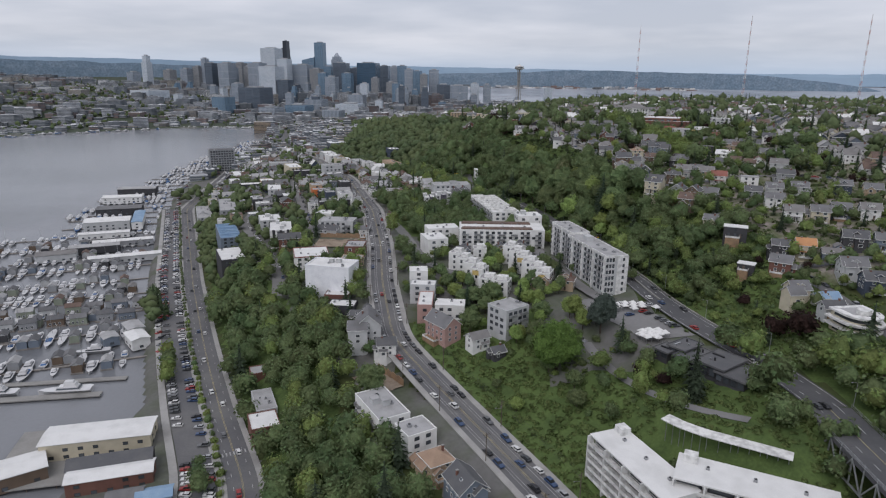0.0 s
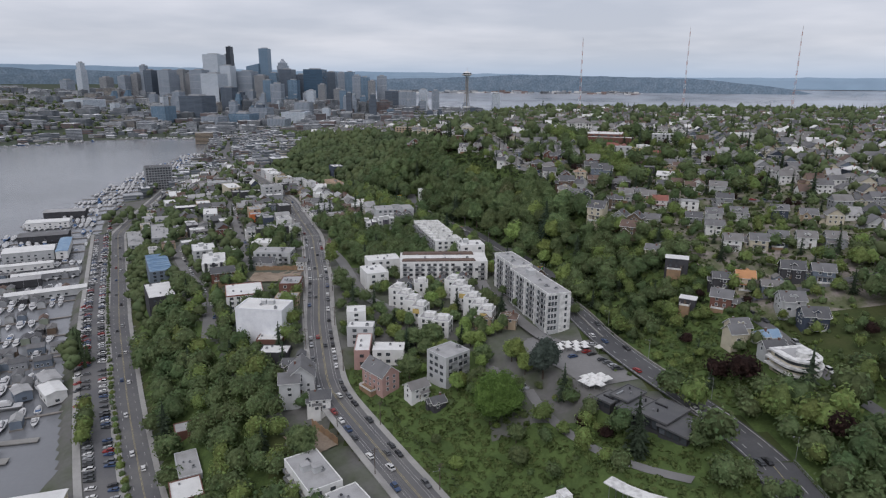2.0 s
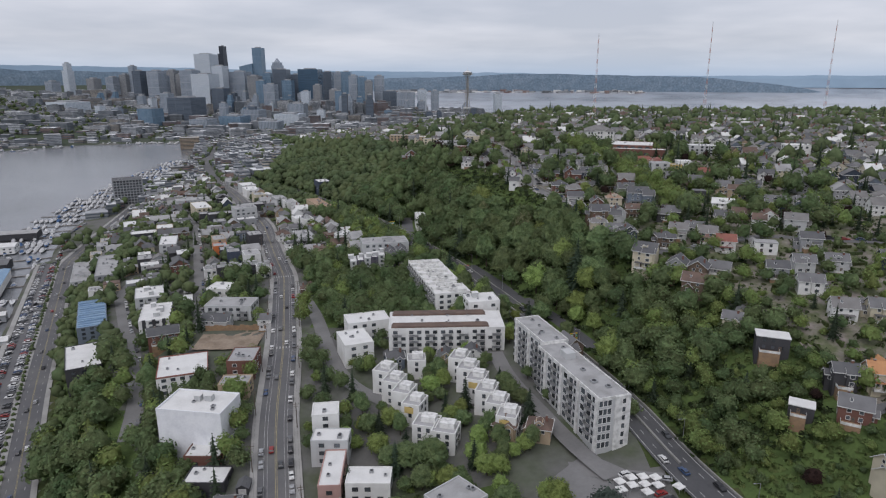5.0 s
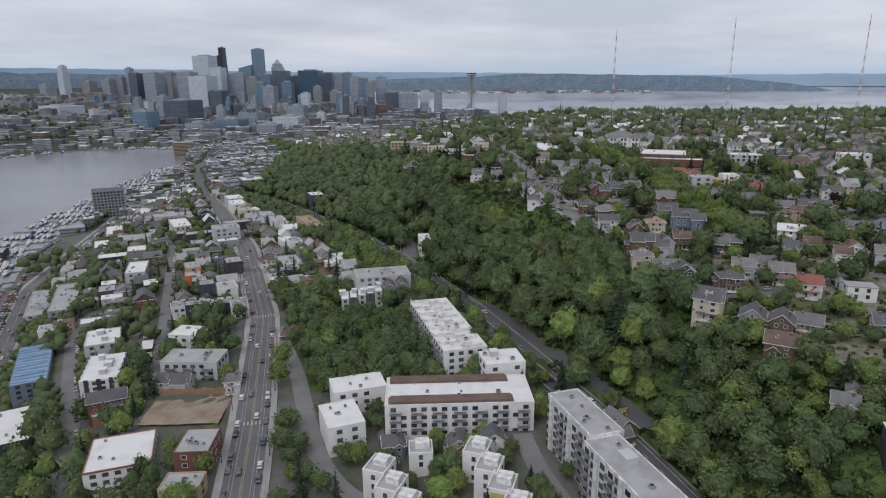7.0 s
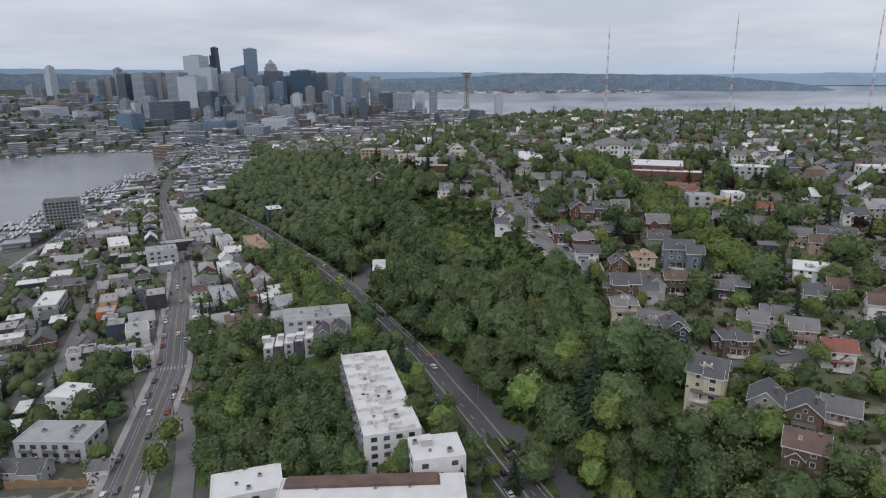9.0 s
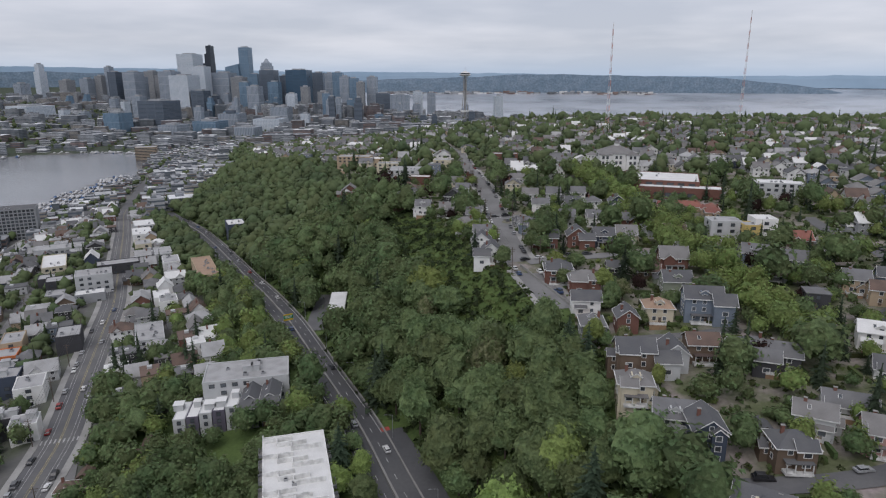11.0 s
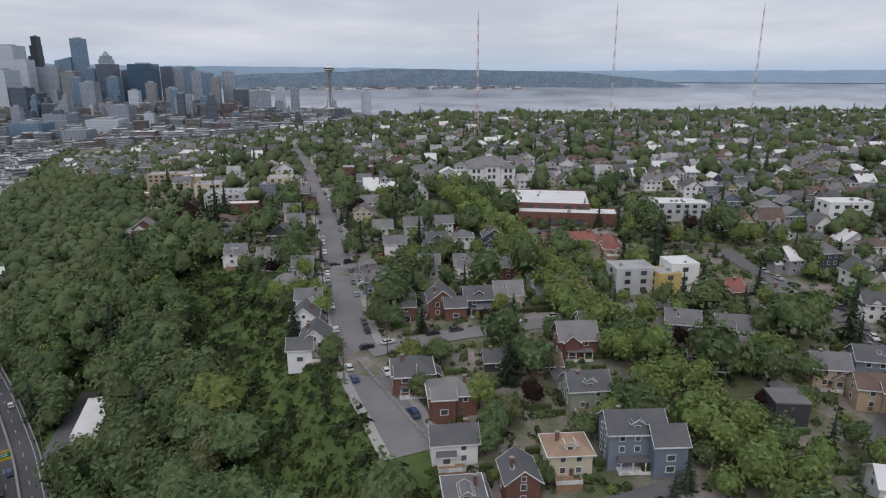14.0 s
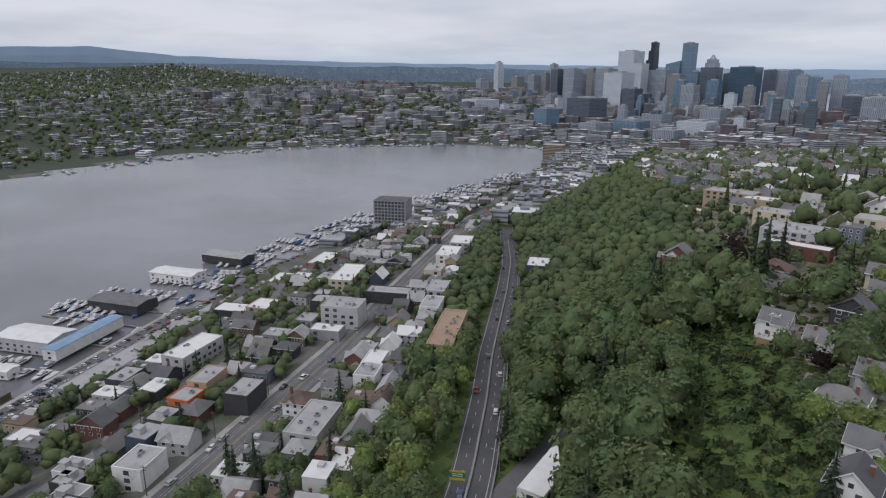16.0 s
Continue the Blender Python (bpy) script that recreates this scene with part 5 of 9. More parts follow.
def terrace_apartments(x, y, rot, length, depth, st, label):
    """White apartment house whose front is a grid of floor slabs, party walls and deep balconies."""
    lo, mid = plan_levels(x, y, length, depth, rot)
    h = st * 3.0
    b = Build()
    b.box(0, 1.0, lo - mid - 1, length, depth - 2.0, mid - lo + 1 + h, 0)
    ob = thing("apartment_building", b, WALLS["W"], pose(x, y, mid, 0, 0, rot), label, "building", "blocks along the avenues")
    part("roof", (lambda q: (q.box(0, 0, h, length + 0.4, depth + 0.6, 0.5, 0), q)[1])(Build()), ROOFS["w"], ob)
    n = int(length / 7.5)
    for k in range(st):
        q = Build()
        q.box(0, -depth / 2 + 0.1, k * 3.0 - 0.15, length, 2.2, 0.35, 0)
        q.box(0, -depth / 2 - 0.9, k * 3.0 + 0.2, length, 0.12, 0.8, 0)
        part("balcony", q, TRIM, ob)
        for i in range(n):
            window(ob, (i + 0.5) / n * length - length / 2, -depth / 2 + 1.95, k * 3.0 + 0.3, length / n * 0.75, 2.2, 270, WIN_DARK)
    for i in range(n + 1):
        q = Build()
        q.box(i / n * length - length / 2, -depth / 2 + 0.1, lo - mid - 1, 0.45, 2.5, mid - lo + 1 + h, 0)
        part("pier", q, TRIM, ob)
    for i in range(3):
        u = new("rooftop_unit", ROOF_UNIT)
        u.parent, u.matrix_basis = ob, pose(length * (-0.3 + 0.3 * i), 1.5, h + 0.5)
    q = Build()
    q.box(-length * 0.42, depth * 0.3, h + 0.5, 4, 3.5, 2.4, 0)
    part("stair_head", q, TRIM, ob)
    c, s = math.cos(radians(rot)), math.sin(radians(rot))
    for u in (-0.4, -0.2, 0, 0.2, 0.4):
        TAKEN.append((x + u * length * c, y + u * length * s, depth * 0.6))


terrace_apartments(-49, -179, 115, 37, 13, 5, "white five-storey apartment house with stacked balconies")
terrace_apartments(-78, -166, 158, 43, 14, 4, "white four-storey apartment wing with stacked balconies")


def carport(line, depth):
    """A long flat roof bent along a line, on thin posts."""
    z = max(ground_z(*p) for p in line) + 2.6
    b = Build()
    pts = []
    for k, p in enumerate(line):
        q0, q1 = line[max(k - 1, 0)], line[min(k + 1, len(line) - 1)]
        n = Vector((q1[1] - q0[1], q0[0] - q1[0], 0)).normalized() * depth / 2
        pts += [(p[0] + e * n.x, p[1] + e * n.y, z + dz) for e, dz in ((-1, 0), (1, 0), (1, 0.35), (-1, 0.35))]
    m = len(line)
    b.solid(pts, [(4 * k + c, 4 * k + (c + 1) % 4, 4 * k + 4 + (c + 1) % 4, 4 * k + 4 + c) for k in range(m - 1) for c in range(4)] + [(3, 2, 1, 0), (4 * m - 4, 4 * m - 3, 4 * m - 2, 4 * m - 1)])
    ob = thing("carport", b, TRIM, Matrix.Identity(4), "long white flat carport roof on thin posts", "carport")
    for a, c in zip(line, line[1:]):
        for t in (0.12, 0.5, 0.88):
            x, y = a[0] + (c[0] - a[0]) * t, a[1] + (c[1] - a[1]) * t
            q = Build()
            q.box(x, y, ground_z(x, y) - 0.5, 0.18, 0.18, z - ground_z(x, y) + 0.5)
            part("post", q, METAL, ob)
            TAKEN.append((x, y, 5))


carport(((-60.5, -198.5), (-65, -193.5), (-70.5, -189.5), (-79, -185.2), (-86.5, -181.6), (-93.5, -178)), 5.0)


def pit(x, y, sx, sy, rot, label, wall=True):
    """Excavated building plot with a timber lagging wall."""
    z = sum(ground_z(x + a * sx * 0.3, y + b * sy * 0.3) for a in (-1, 0, 1) for b in (-1, 0, 1)) / 9 + 0.25
    b = Build()
    n = 10
    rng = random.Random(int(x))
    pts = [((i / n - 0.5) * sx, (j / n - 0.5) * sy, rng.uniform(-0.05, 0.5) + (1.4 if 6 < i < 9 and 6 < j < 9 else 0)) for j in range(n + 1) for i in range(n + 1)]
    b.solid(pts, [(j * (n + 1) + i, j * (n + 1) + i + 1, (j + 1) * (n + 1) + i + 1, (j + 1) * (n + 1) + i) for j in range(n) for i in range(n)])
    ob = thing("building_plot", b, EARTH, pose(x, y, z, 0, 0, rot), label, "excavation")
    if wall:
        for i in range(14):
            q = Build()
            q.box(-sx / 2 + (i + 0.5) * sx / 14, -sy / 2, -0.5, sx / 14 - 0.06, 0.25, 3.6 + 0.3 * (i % 3), 0)
            part("lagging_panel", q, TIMBER, ob)
    TAKEN.append((x, y, min(sx, sy) * 0.55))


for a in (-1, 0, 1):
    TAKEN.append((106 + 10 * a, -416, 11))
    TAKEN.append((106 + 10 * a, -403, 7))
pit(106, -424, 32, 24, 3, "bare earth building plot with timber retaining wall")
pit(48, -251, 20, 14, -47, "bare earth building plot beside the avenue")


def road_barrier(x, y, rot):
    b = Build()
    b.box(0, 0, 0, 1.9, 0.55, 0.4, 0, 0, 0.85)
    b.box(0, 0, 0.4, 1.8, 0.3, 0.65, 0, 0, 0.8)
    thing("road_barrier", b, ORANGE_PAINT, pose(x, y, ground_z(x, y) + 0.25, 0, 0, rot), "orange plastic barrier along the building plot", "barrier", "barriers by the plot")


for k in range(11):
    road_barrier(37.0 - 12.2 * k / 10, -258 + 18 * k / 10, 124)

apartment(101, -254, 9, 20, 28, 4.5, "L", "m", st=1, units=3)
apartment(95, -237, 12, 14, 28, 5.5, "B", "w", st=2, units=1)
apartment(113, -281, 9, 9, 28, 3.6, "B", "m", st=1, units=1)


# ---- houses on the hill ----
boulevard = soften(polyline([(-132, -800), (-139, -732), (-142, -690), (-144, -643), (-143.5, -600), (-145, -570), (-148, -545), (-148.5, -528), (-151, -513), (-152, -496)], 6.4), 2)
for x, y in boulevard:
    TAKEN.append((x, y, 7.5))
house(-94, -549, 15, 11, -4, 2, "hip", "B", "v", seed=3)
house(-86, -562, 14, 12, -4, 2, "hip", "B", "d", porch=True)
house(-91, -531, 13, 8, -4, 2, "gable", "W", "d")
house(-90, -515, 10, 12, -4, 2, "hip", "G", "g", porch=True, dormer=True)
house(-102, -517, 9, 10, -4, 2, "gable", "B", "d", ridge_x=False, dormer=True)
house(-114, -522, 12, 10, -6, 2, "hip", "C", "t", dormer=True)
house(-129, -522, 16, 10, -8, 3, "gable", "U", "d", dormer=True, porch=True, wing=(-6, 4, 7, 7))
house(-127, -543, 13, 10, -4, 2, "gable", "S", "d", dormer=True)
house(-97, -489, 14, 9, -4, 3, "gable", "R", "d")
house(-109, -491, 10, 11, -4, 2, "gable", "L", "d", wing=(3, 5, 7, 6))
house(-119, -495, 12, 9, -4, 2, "gable", "R", "b", porch=True)
house(-94, -477, 12, 10, -8, 2, "hip", "C", "v", porch=True, dormer=True)
house(-100, -462, 13, 10, -12, 2, "gable", "L", "g", dormer=True)
house(-105, -454, 10, 12, -6, 3, "gable", "N", "d", ridge_x=False, dormer=True)
house(-139, -487, 13, 10, -20, 2, "gable", "D", "g", wing=(4, 4, 7, 6))
house(-135, -497, 12, 8, -8, 1, "hip", "W", "g")
house(-124, -450, 12, 10, -4, 2, "hip", "R", "d", porch=True)
house(-134, -459, 12, 8, -25, 2, "gable", "L", "v")
house(-146, -466, 14, 8, -22, 1, "gable", "L", "g")
house(-147, -452, 12, 9, -22, 2, "gable", "P", "v", porch=True)
house(-173, -496, 15, 9, -25, 2, "gable", "W", "w", dormer=True)
house(-180, -483, 16, 9, -25, 1, "gable", "R", "b")
house(-167, -480, 12, 9, -25, 1, "gable", "W", "d")
house(-186, -466, 13, 11, -20, 2, "gable", "W", "b", ridge_x=False, dormer=True, wing=(5, 4, 7, 7))
house(-198, -460, 14, 9, -25, 2, "gable", "L", "v")
house(-203, -494, 14, 9, -20, 2, "gable", "N", "g", dormer=True)
house(-220, -490, 14, 9, -22, 2, "gable", "U", "g", dormer=True)
house(-222, -503, 13, 9, -20, 1, "hip", "L", "g")
house(-206, -536, 20, 9, -24, 2, "gable", "U", "d", dormer=True, porch=True)
house(-190, -537, 11, 9, -20, 2, "gable", "T", "g")
house(-194, -526, 13, 9, -22, 2, "gable", "T", "b")
house(-170, -526, 10, 9, -15, 2, "flat", "D", "g")
house(-168, -551, 13, 8, -20, 1, "gable", "G", "b")
house(-168, -569, 12, 9, -25, 2, "gable", "U", "g")
house(-184, -567, 14, 9, -20, 1, "gable", "G", "g")
house(-209, -578, 14, 10, -15, 2, "hip", "W", "v")
house(-238, -611, 13, 12, 0, 2, "hip", "G", "w")
house(-232, -566, 13, 9, -20, 2, "gable", "W", "d")
apartment(-171, -609, 14, 10, -4, 9, "L", "m", st=3, units=1)
apartment(-181, -603, 8, 9, -4, 8, "Y", "m", st=3, units=1)
apartment(-188, -606, 10, 10, -4, 10, "W", "w", st=3, units=1)
house(-199, -595, 14, 11, -4, 1, "gable", "R", "r")
apartment(-236, -690, 26, 15, -15, 8, "L", "w", st=3, units=6, win="dark")
apartment(-302, -660, 20, 12, -10, 10, "W", "w", st=3, units=2)
house(-239, -530, 18, 11, -12, 2, "gable", "G", "d", dormer=True)
house(-253, -536, 16, 10, -14, 2, "gable", "G", "d")
house(-282, -550, 16, 10, -14, 2, "gable", "N", "g")
house(-265, -560, 15, 10, -14, 2, "gable", "N", "d", porch=True)
house(-60.5, -587, 11, 12, -4, 2, "gable", "W", "d", ridge_x=False, wing=(4, 5, 7, 6))
house(-57, -604, 11, 11, -4, 2, "gable", "W", "d")
house(-58, -620, 11, 9, -4, 2, "gable", "W", "g")
house(-50, -640, 13, 9, -4, 2, "hip", "W", "v", porch=True)
house(-55, -657, 10, 9, -4, 2, "gable", "L", "g")
house(-40, -675, 10, 9, -4, 2, "gable", "W", "v", porch=True)
house(-50, -674, 9, 9, -4, 2, "gable", "C", "g")
house(-26, -685, 11, 10, -4, 2, "gable", "W", "g", dormer=True)
house(-14, -708, 13, 11, -4, 3, "gable", "R", "d", dormer=True)
house(-44, -706, 15, 11, -4, 2, "gable", "D", "d", dormer=True)
house(-13, -743, 15, 12, -4, 2, "hip", "R", "r", dormer=True)
house(-18, -728, 10, 9, -4, 2, "gable", "W", "g")
house(28, -752, 15, 12, 5, 3, "gable", "B", "v", porch=True)
house(-50, -730, 11, 9, -4, 2, "gable", "L", "g")
house(-47, -752, 11, 10, -4, 2, "gable", "C", "v")
house(-88, -606, 12, 10, -4, 2, "gable", "B", "d", porch=True)
house(-85, -620, 11, 10, -4, 2, "gable", "L", "g")
house(-82, -634, 12, 9, -4, 2, "gable", "U", "g")
house(-82, -648, 12, 8, -4, 1, "gable", "G", "d")
house(-102, -607, 12, 12, -4, 2, "gable", "B", "d", wing=(-4, 5, 7, 6))
house(-114, -605, 12, 10, -4, 2, "gable", "N", "d", dormer=True, porch=True)
house(-125, -607, 12, 10, -4, 2, "gable", "C", "v", porch=True)
house(-147, -605, 12, 11, -4, 2, "gable", "B", "b")
house(-140, -616, 11, 10, -4, 2, "gable", "L", "g", ridge_x=False)
house(-134, -568, 14, 11, -6, 2, "gable", "B", "v", porch=True)
house(-122, -560, 11, 8, -6, 1, "gable", "R", "b")
house(-110, -565, 9, 7, -6, 1, "gable", "D", "d")
house(-143, -575, 13, 10, -6, 2, "gable", "W", "g", porch=True)
house(-112, -673, 11, 10, -6, 2, "gable", "N", "d", dormer=True)
house(-94, -676, 12, 9, -6, 2, "gable", "W", "g")
house(-124, -676, 12, 10, -6, 2, "hip", "W", "g")
house(-137, -672, 12, 10, -6, 2, "gable", "N", "d", ridge_x=False)
house(-118, -641, 12, 9, -6, 2, "gable", "W", "g")
house(-134, -633, 12, 10, -6, 2, "gable", "B", "g")
house(-104, -645, 10, 9, -6, 2, "gable", "L", "g")
house(-91, -701, 12, 10, -4, 2, "gable", "W", "v")
house(-84, -738, 13, 10, -4, 2, "gable", "C", "g", dormer=True)
house(-105, -700, 11, 9, -4, 2, "gable", "L", "g")
house(-120, -700, 11, 9, -4, 2, "hip", "W", "g")
# north slope
house(-139, -305, 12, 9, -30, 2, "gable", "B", "g")
house(-156, -320, 11, 9, -15, 2, "gable", "C", "o", porch=True)
house(-145, -322, 10, 8, -15, 2, "gable", "D", "d")
house(-168, -316, 13, 7, -15, 1, "gable", "U", "v")
house(-181, -324, 14, 9, -15, 2, "gable", "D", "d", dormer=True)
house(-194, -320, 13, 9, -15, 2, "gable", "U", "g", porch=True)
house(-136, -280, 11, 9, 10, 2, "gable", "C", "g", dormer=True, wing=(4, 4, 7, 7))
house(-146, -273, 10, 7, 10, 1, "gable", "W", "u")
house(-143, -263, 12, 7, 10, 1, "gable", "L", "d")
house(-166, -295, 14, 10, -5, 2, "gable", "L", "g", dormer=True)
house(-169, -281, 14, 10, -5, 2, "gable", "N", "d", dormer=True, porch=True)
house(-126, -312, 10, 7, -30, 1, "flat", "D", "w")
house(-107, -428, 14, 12, -30, 3, "gable", "C", "d", dormer=True, porch=True)
house(-119, -416, 11, 12, -30, 2, "gable", "G", "d", ridge_x=False)
house(-127, -410, 11, 12, -30, 2, "gable", "R", "d", ridge_x=False, porch=True)
house(-138, -412, 12, 9, -30, 1, "gable", "G", "g")
house(-120, -396, 13, 10, -30, 2, "gable", "R", "b")
house(-131, -345, 15, 9, -20, 2, "flat", "D", "w")
house(-150, -436, 12, 9, -15, 2, "gable", "W", "r", porch=True)
house(-168, -431, 14, 9, -15, 2, "flat", "W", "m")
house(-190, -430, 13, 9, -15, 2, "gable", "G", "d")
house(-166, -360, 12, 9, -15, 2, "gable", "W", "v", porch=True)
house(-179, -357, 12, 9, -15, 2, "gable", "C", "g", porch=True)
house(-190, -358, 12, 9, -15, 2, "gable", "U", "g", dormer=True)
house(-203, -354, 12, 9, -15, 2, "gable", "W", "v", dormer=True)
house(-216, -350, 12, 9, -15, 2, "gable", "G", "v")
house(-174, -406, 12, 9, -15, 2, "gable", "L", "g", dormer=True)
house(-188, -404, 12, 9, -15, 2, "gable", "L", "g", dormer=True)
house(-212, -402, 12, 9, -15, 2, "gable", "N", "g", dormer=True)
house(-223, -390, 12, 9, -15, 2, "gable", "T", "g", porch=True)
house(-235, -384, 12, 9, -15, 2, "gable", "C", "v")
house(-166, -385, 13, 9, -15, 2, "gable", "W", "g")
house(-124, -364, 9, 8, -30, 2, "gable", "C", "g")
house(-160, -402, 12, 9, -15, 2, "gable", "G", "d")


def school(x, y, rot):
    """White four-square school house with a hipped roof and corner wings, a long white-roofed brick hall beside it."""
    z = ground_z(x, y)
    b = Build()
    b.box(0, 0, -2, 26, 24, 15, 0)
    b.box(-10, 10, -2, 9, 8, 14, 0)
    b.box(10, 10, -2, 9, 8, 14, 0)
    ob = thing("school", b, WALLS["W"], pose(x, y, z, 0, 0, rot), "white three-storey wooden school with hipped grey roof", "school")
    r = Build()
    r.hip(0, 0, 13, 26, 24, 5.5, 0.9, 0)
    r.hip(-10, 10, 12, 9, 8, 2.6, 0.7, 0)
    r.hip(10, 10, 12, 9, 8, 2.6, 0.7, 0)
    part("roof", r, ROOFS["v"], ob)
    q = Build()
    q.box(0, 0, 17.5, 3.4, 3.4, 2.2, 0)
    q.hip(0, 0, 19.7, 3.4, 3.4, 1.4, 0.3, 1)
    part("cupola", q, [WALLS["W"], ROOFS["v"]], ob)
    face_windows(ob, 26, 24, 0, 3, 4.0, ("e",), 3.2, 1.6, 2.0, WIN_DARK, random.Random(1))
    for k in range(3):
        for u in (-11.5, -8.5, -1.5, 1.5, 8.5, 11.5):
            window(ob, u, (14.05 if abs(u) > 5 else 12.05), k * 4.0 + 1.0, 1.5, 2.0, 90, WIN_DARK)
    TAKEN.append((x, y, 18))


school(-168, -802, -4)
apartment(-177, -722, 46, 38, -19, 8, "B", "w", st=2, units=4, gap=6, ww=3.4, wh=2.2, win="dark", label="low red brick school hall with a wide white roof")
apartment(-181, -697, 47, 13, -19, 6.2, "B", "w", st=1, units=2, gap=6, ww=3.4, wh=2.4, label="single-storey brick school wing with white roof")
house(-173, -666, 26, 10, -15, 1, "hip", "T", "r")
house(-184, -654, 10, 24, -15, 1, "hip", "T", "r")
apartment(46, -898, 30, 16, -4, 11, "T", "m", st=4, units=3)
apartment(26, -886, 18, 14, -4, 9, "T", "w", st=3, units=3)
apartment(62, -868, 30, 6, -24, 4, "T", "w", st=1, units=0)
apartment(-10, -805, 30, 22, -4, 8, "L", "m", st=3, units=6)
apartment(-14, -781, 26, 9, -4, 6, "B", "w", st=2, units=1)
apartment(-36, -840, 16, 14, -4, 9, "C", "m", st=3, units=1)
apartment(-88, -860, 22, 12, -4, 9, "B", "m", st=3, units=2)
apartment(8, -846, 22, 14, -4, 8, "C", "m", st=3, units=3)
apartment(-508, -706, 60, 16, -12, 8, "T", "w", st=2, units=3)
apartment(-550, -791, 54, 18, -12, 8, "B", "w", st=2, units=3)

# more houses along the hill's blocks, further back
rng = random.Random(21)
for row in range(82):
    for col in range(46):
        for dy in (0, 14):
            x = -92 - row * 13.2 + rng.uniform(-2.5, 2.5)
            y = -330 - col * 34 - dy + rng.uniform(-2.5, 2.5) - row * 0.8
            if y < -1760 or (x > -245 and y > -765):
                continue
            w, d = rng.uniform(8.5, 11.5), rng.uniform(7.5, 9)
            if free(x, y, 6.0) and (x < -360 or road_gap(x, y) > 5) and x < float(along(RIM, y)) - 8 and rng.random() < (0.8 if y > -1000 and x > -600 else 0.62):
                far_house(x, y, w, d, -6 + rng.uniform(-4, 4), rng.choice((2, 2, 2, 1)), rng.choice("WWWWCCLLLGUNST"), rng.choice("gddvvvbgmw"))
for i in range(700):
    x, y = rng.uniform(-60, 330), rng.uniform(-1900, -770)
    if x < float(along(RIM, y)) - 12 and free(x, y, 6.5) and road_gap(x, y) > 5:
        far_house(x, y, rng.uniform(9, 14), rng.uniform(8, 11), -4 + rng.uniform(-3, 3), rng.choice((2, 2, 3)), rng.choice("WWCGLLUTRB"), rng.choice("gggdvwm"), rng.random() < 0.3)
# infill between the two avenues
for i in range(1200):
    x, y = rng.uniform(110, 420), rng.uniform(-1000, -540)
    t0, t1 = float(along(DEXTER, y)) - 26, float(along(WESTLAKE, y)) - 24
    if not t0 < x < t1 or not free(x, y, 5.2) or road_gap(x, y) < 4.0:
        continue
    if rng.random() < 0.2 and y > -760:
        apartment(x, y, rng.uniform(11, 16), rng.uniform(9, 11), rng.choice((-64, 27)), rng.choice((6, 8.5, 9, 11)), rng.choice("WLLGCTDD"), rng.choice("wwmm"), units=2, gap=4.2, balcony=0, skip=0.3)
    else:
        far_house(x, y, rng.uniform(9, 13), rng.uniform(7.5, 9.5), rng.choice((-64, 27)), 2, rng.choice("WLLGGCTDDNBUR"), rng.choice("ggdddvbwmm"), rng.random() < 0.45)
for i in range(520):
    y = rng.uniform(-1000, -545)
    x = rng.uniform(float(along(AURORA, y)) + 42, float(along(DEXTER, y)) - 15)
    if free(x, y, 4.8) and road_gap(x, y) > 4.0:
        far_house(x, y, rng.uniform(8, 12), rng.uniform(7, 9), rng.choice((-62, 28)), rng.choice((2, 2, 3)), rng.choice("WLLGCTDWB"), rng.choice("gdvbwwmm"), rng.random() < 0.5)


# ---- the far town: south of the lake, the eastern hill, downtown ----
CITY_MATS = [material("city_" + n, c, 0.85, vary=0.1, scale=0.05, fine=0.6, island=True, objrand=0.3, hue=0.01) for n, c in
             (("concrete", (0.35, 0.365, 0.38)), ("white", (0.56, 0.57, 0.58)), ("brick", (0.22, 0.16, 0.145)), ("tan", (0.32, 0.29, 0.255)), ("grey", (0.19, 0.205, 0.22)), ("roof_pale", (0.6, 0.61, 0.615)), ("roof_grey", (0.28, 0.29, 0.30)), ("glazing", (0.1, 0.12, 0.14)))]
CITY = Build()


def city_block(x, y, sx, sy, h, rot, mat, roof, bands=True):
    z = ground_z(x, y) - 1
    CITY.box(x, y, z, sx, sy, h + 1, mat, rot)
    CITY.box(x, y, z + h + 1, sx * 0.97, sy * 0.97, 0.5, roof, rot)
    if bands:
        n = max(1, int(h / 3.6))
        for k in range(n):
            CITY.box(x, y, z + 1.2 + k * h / n + 1.2, sx * 1.004 + 0.1, sy * 1.004 + 0.1, h / n * 0.42, 7, rot)
            del CITY.f[-6:-4], CITY.m[-6:-4]
    if h > 9:
        CITY.box(x + sx * 0.1, y, z + h + 1.5, sx * 0.3, sy * 0.3, 2.4, 4, rot)


crng = random.Random(5)
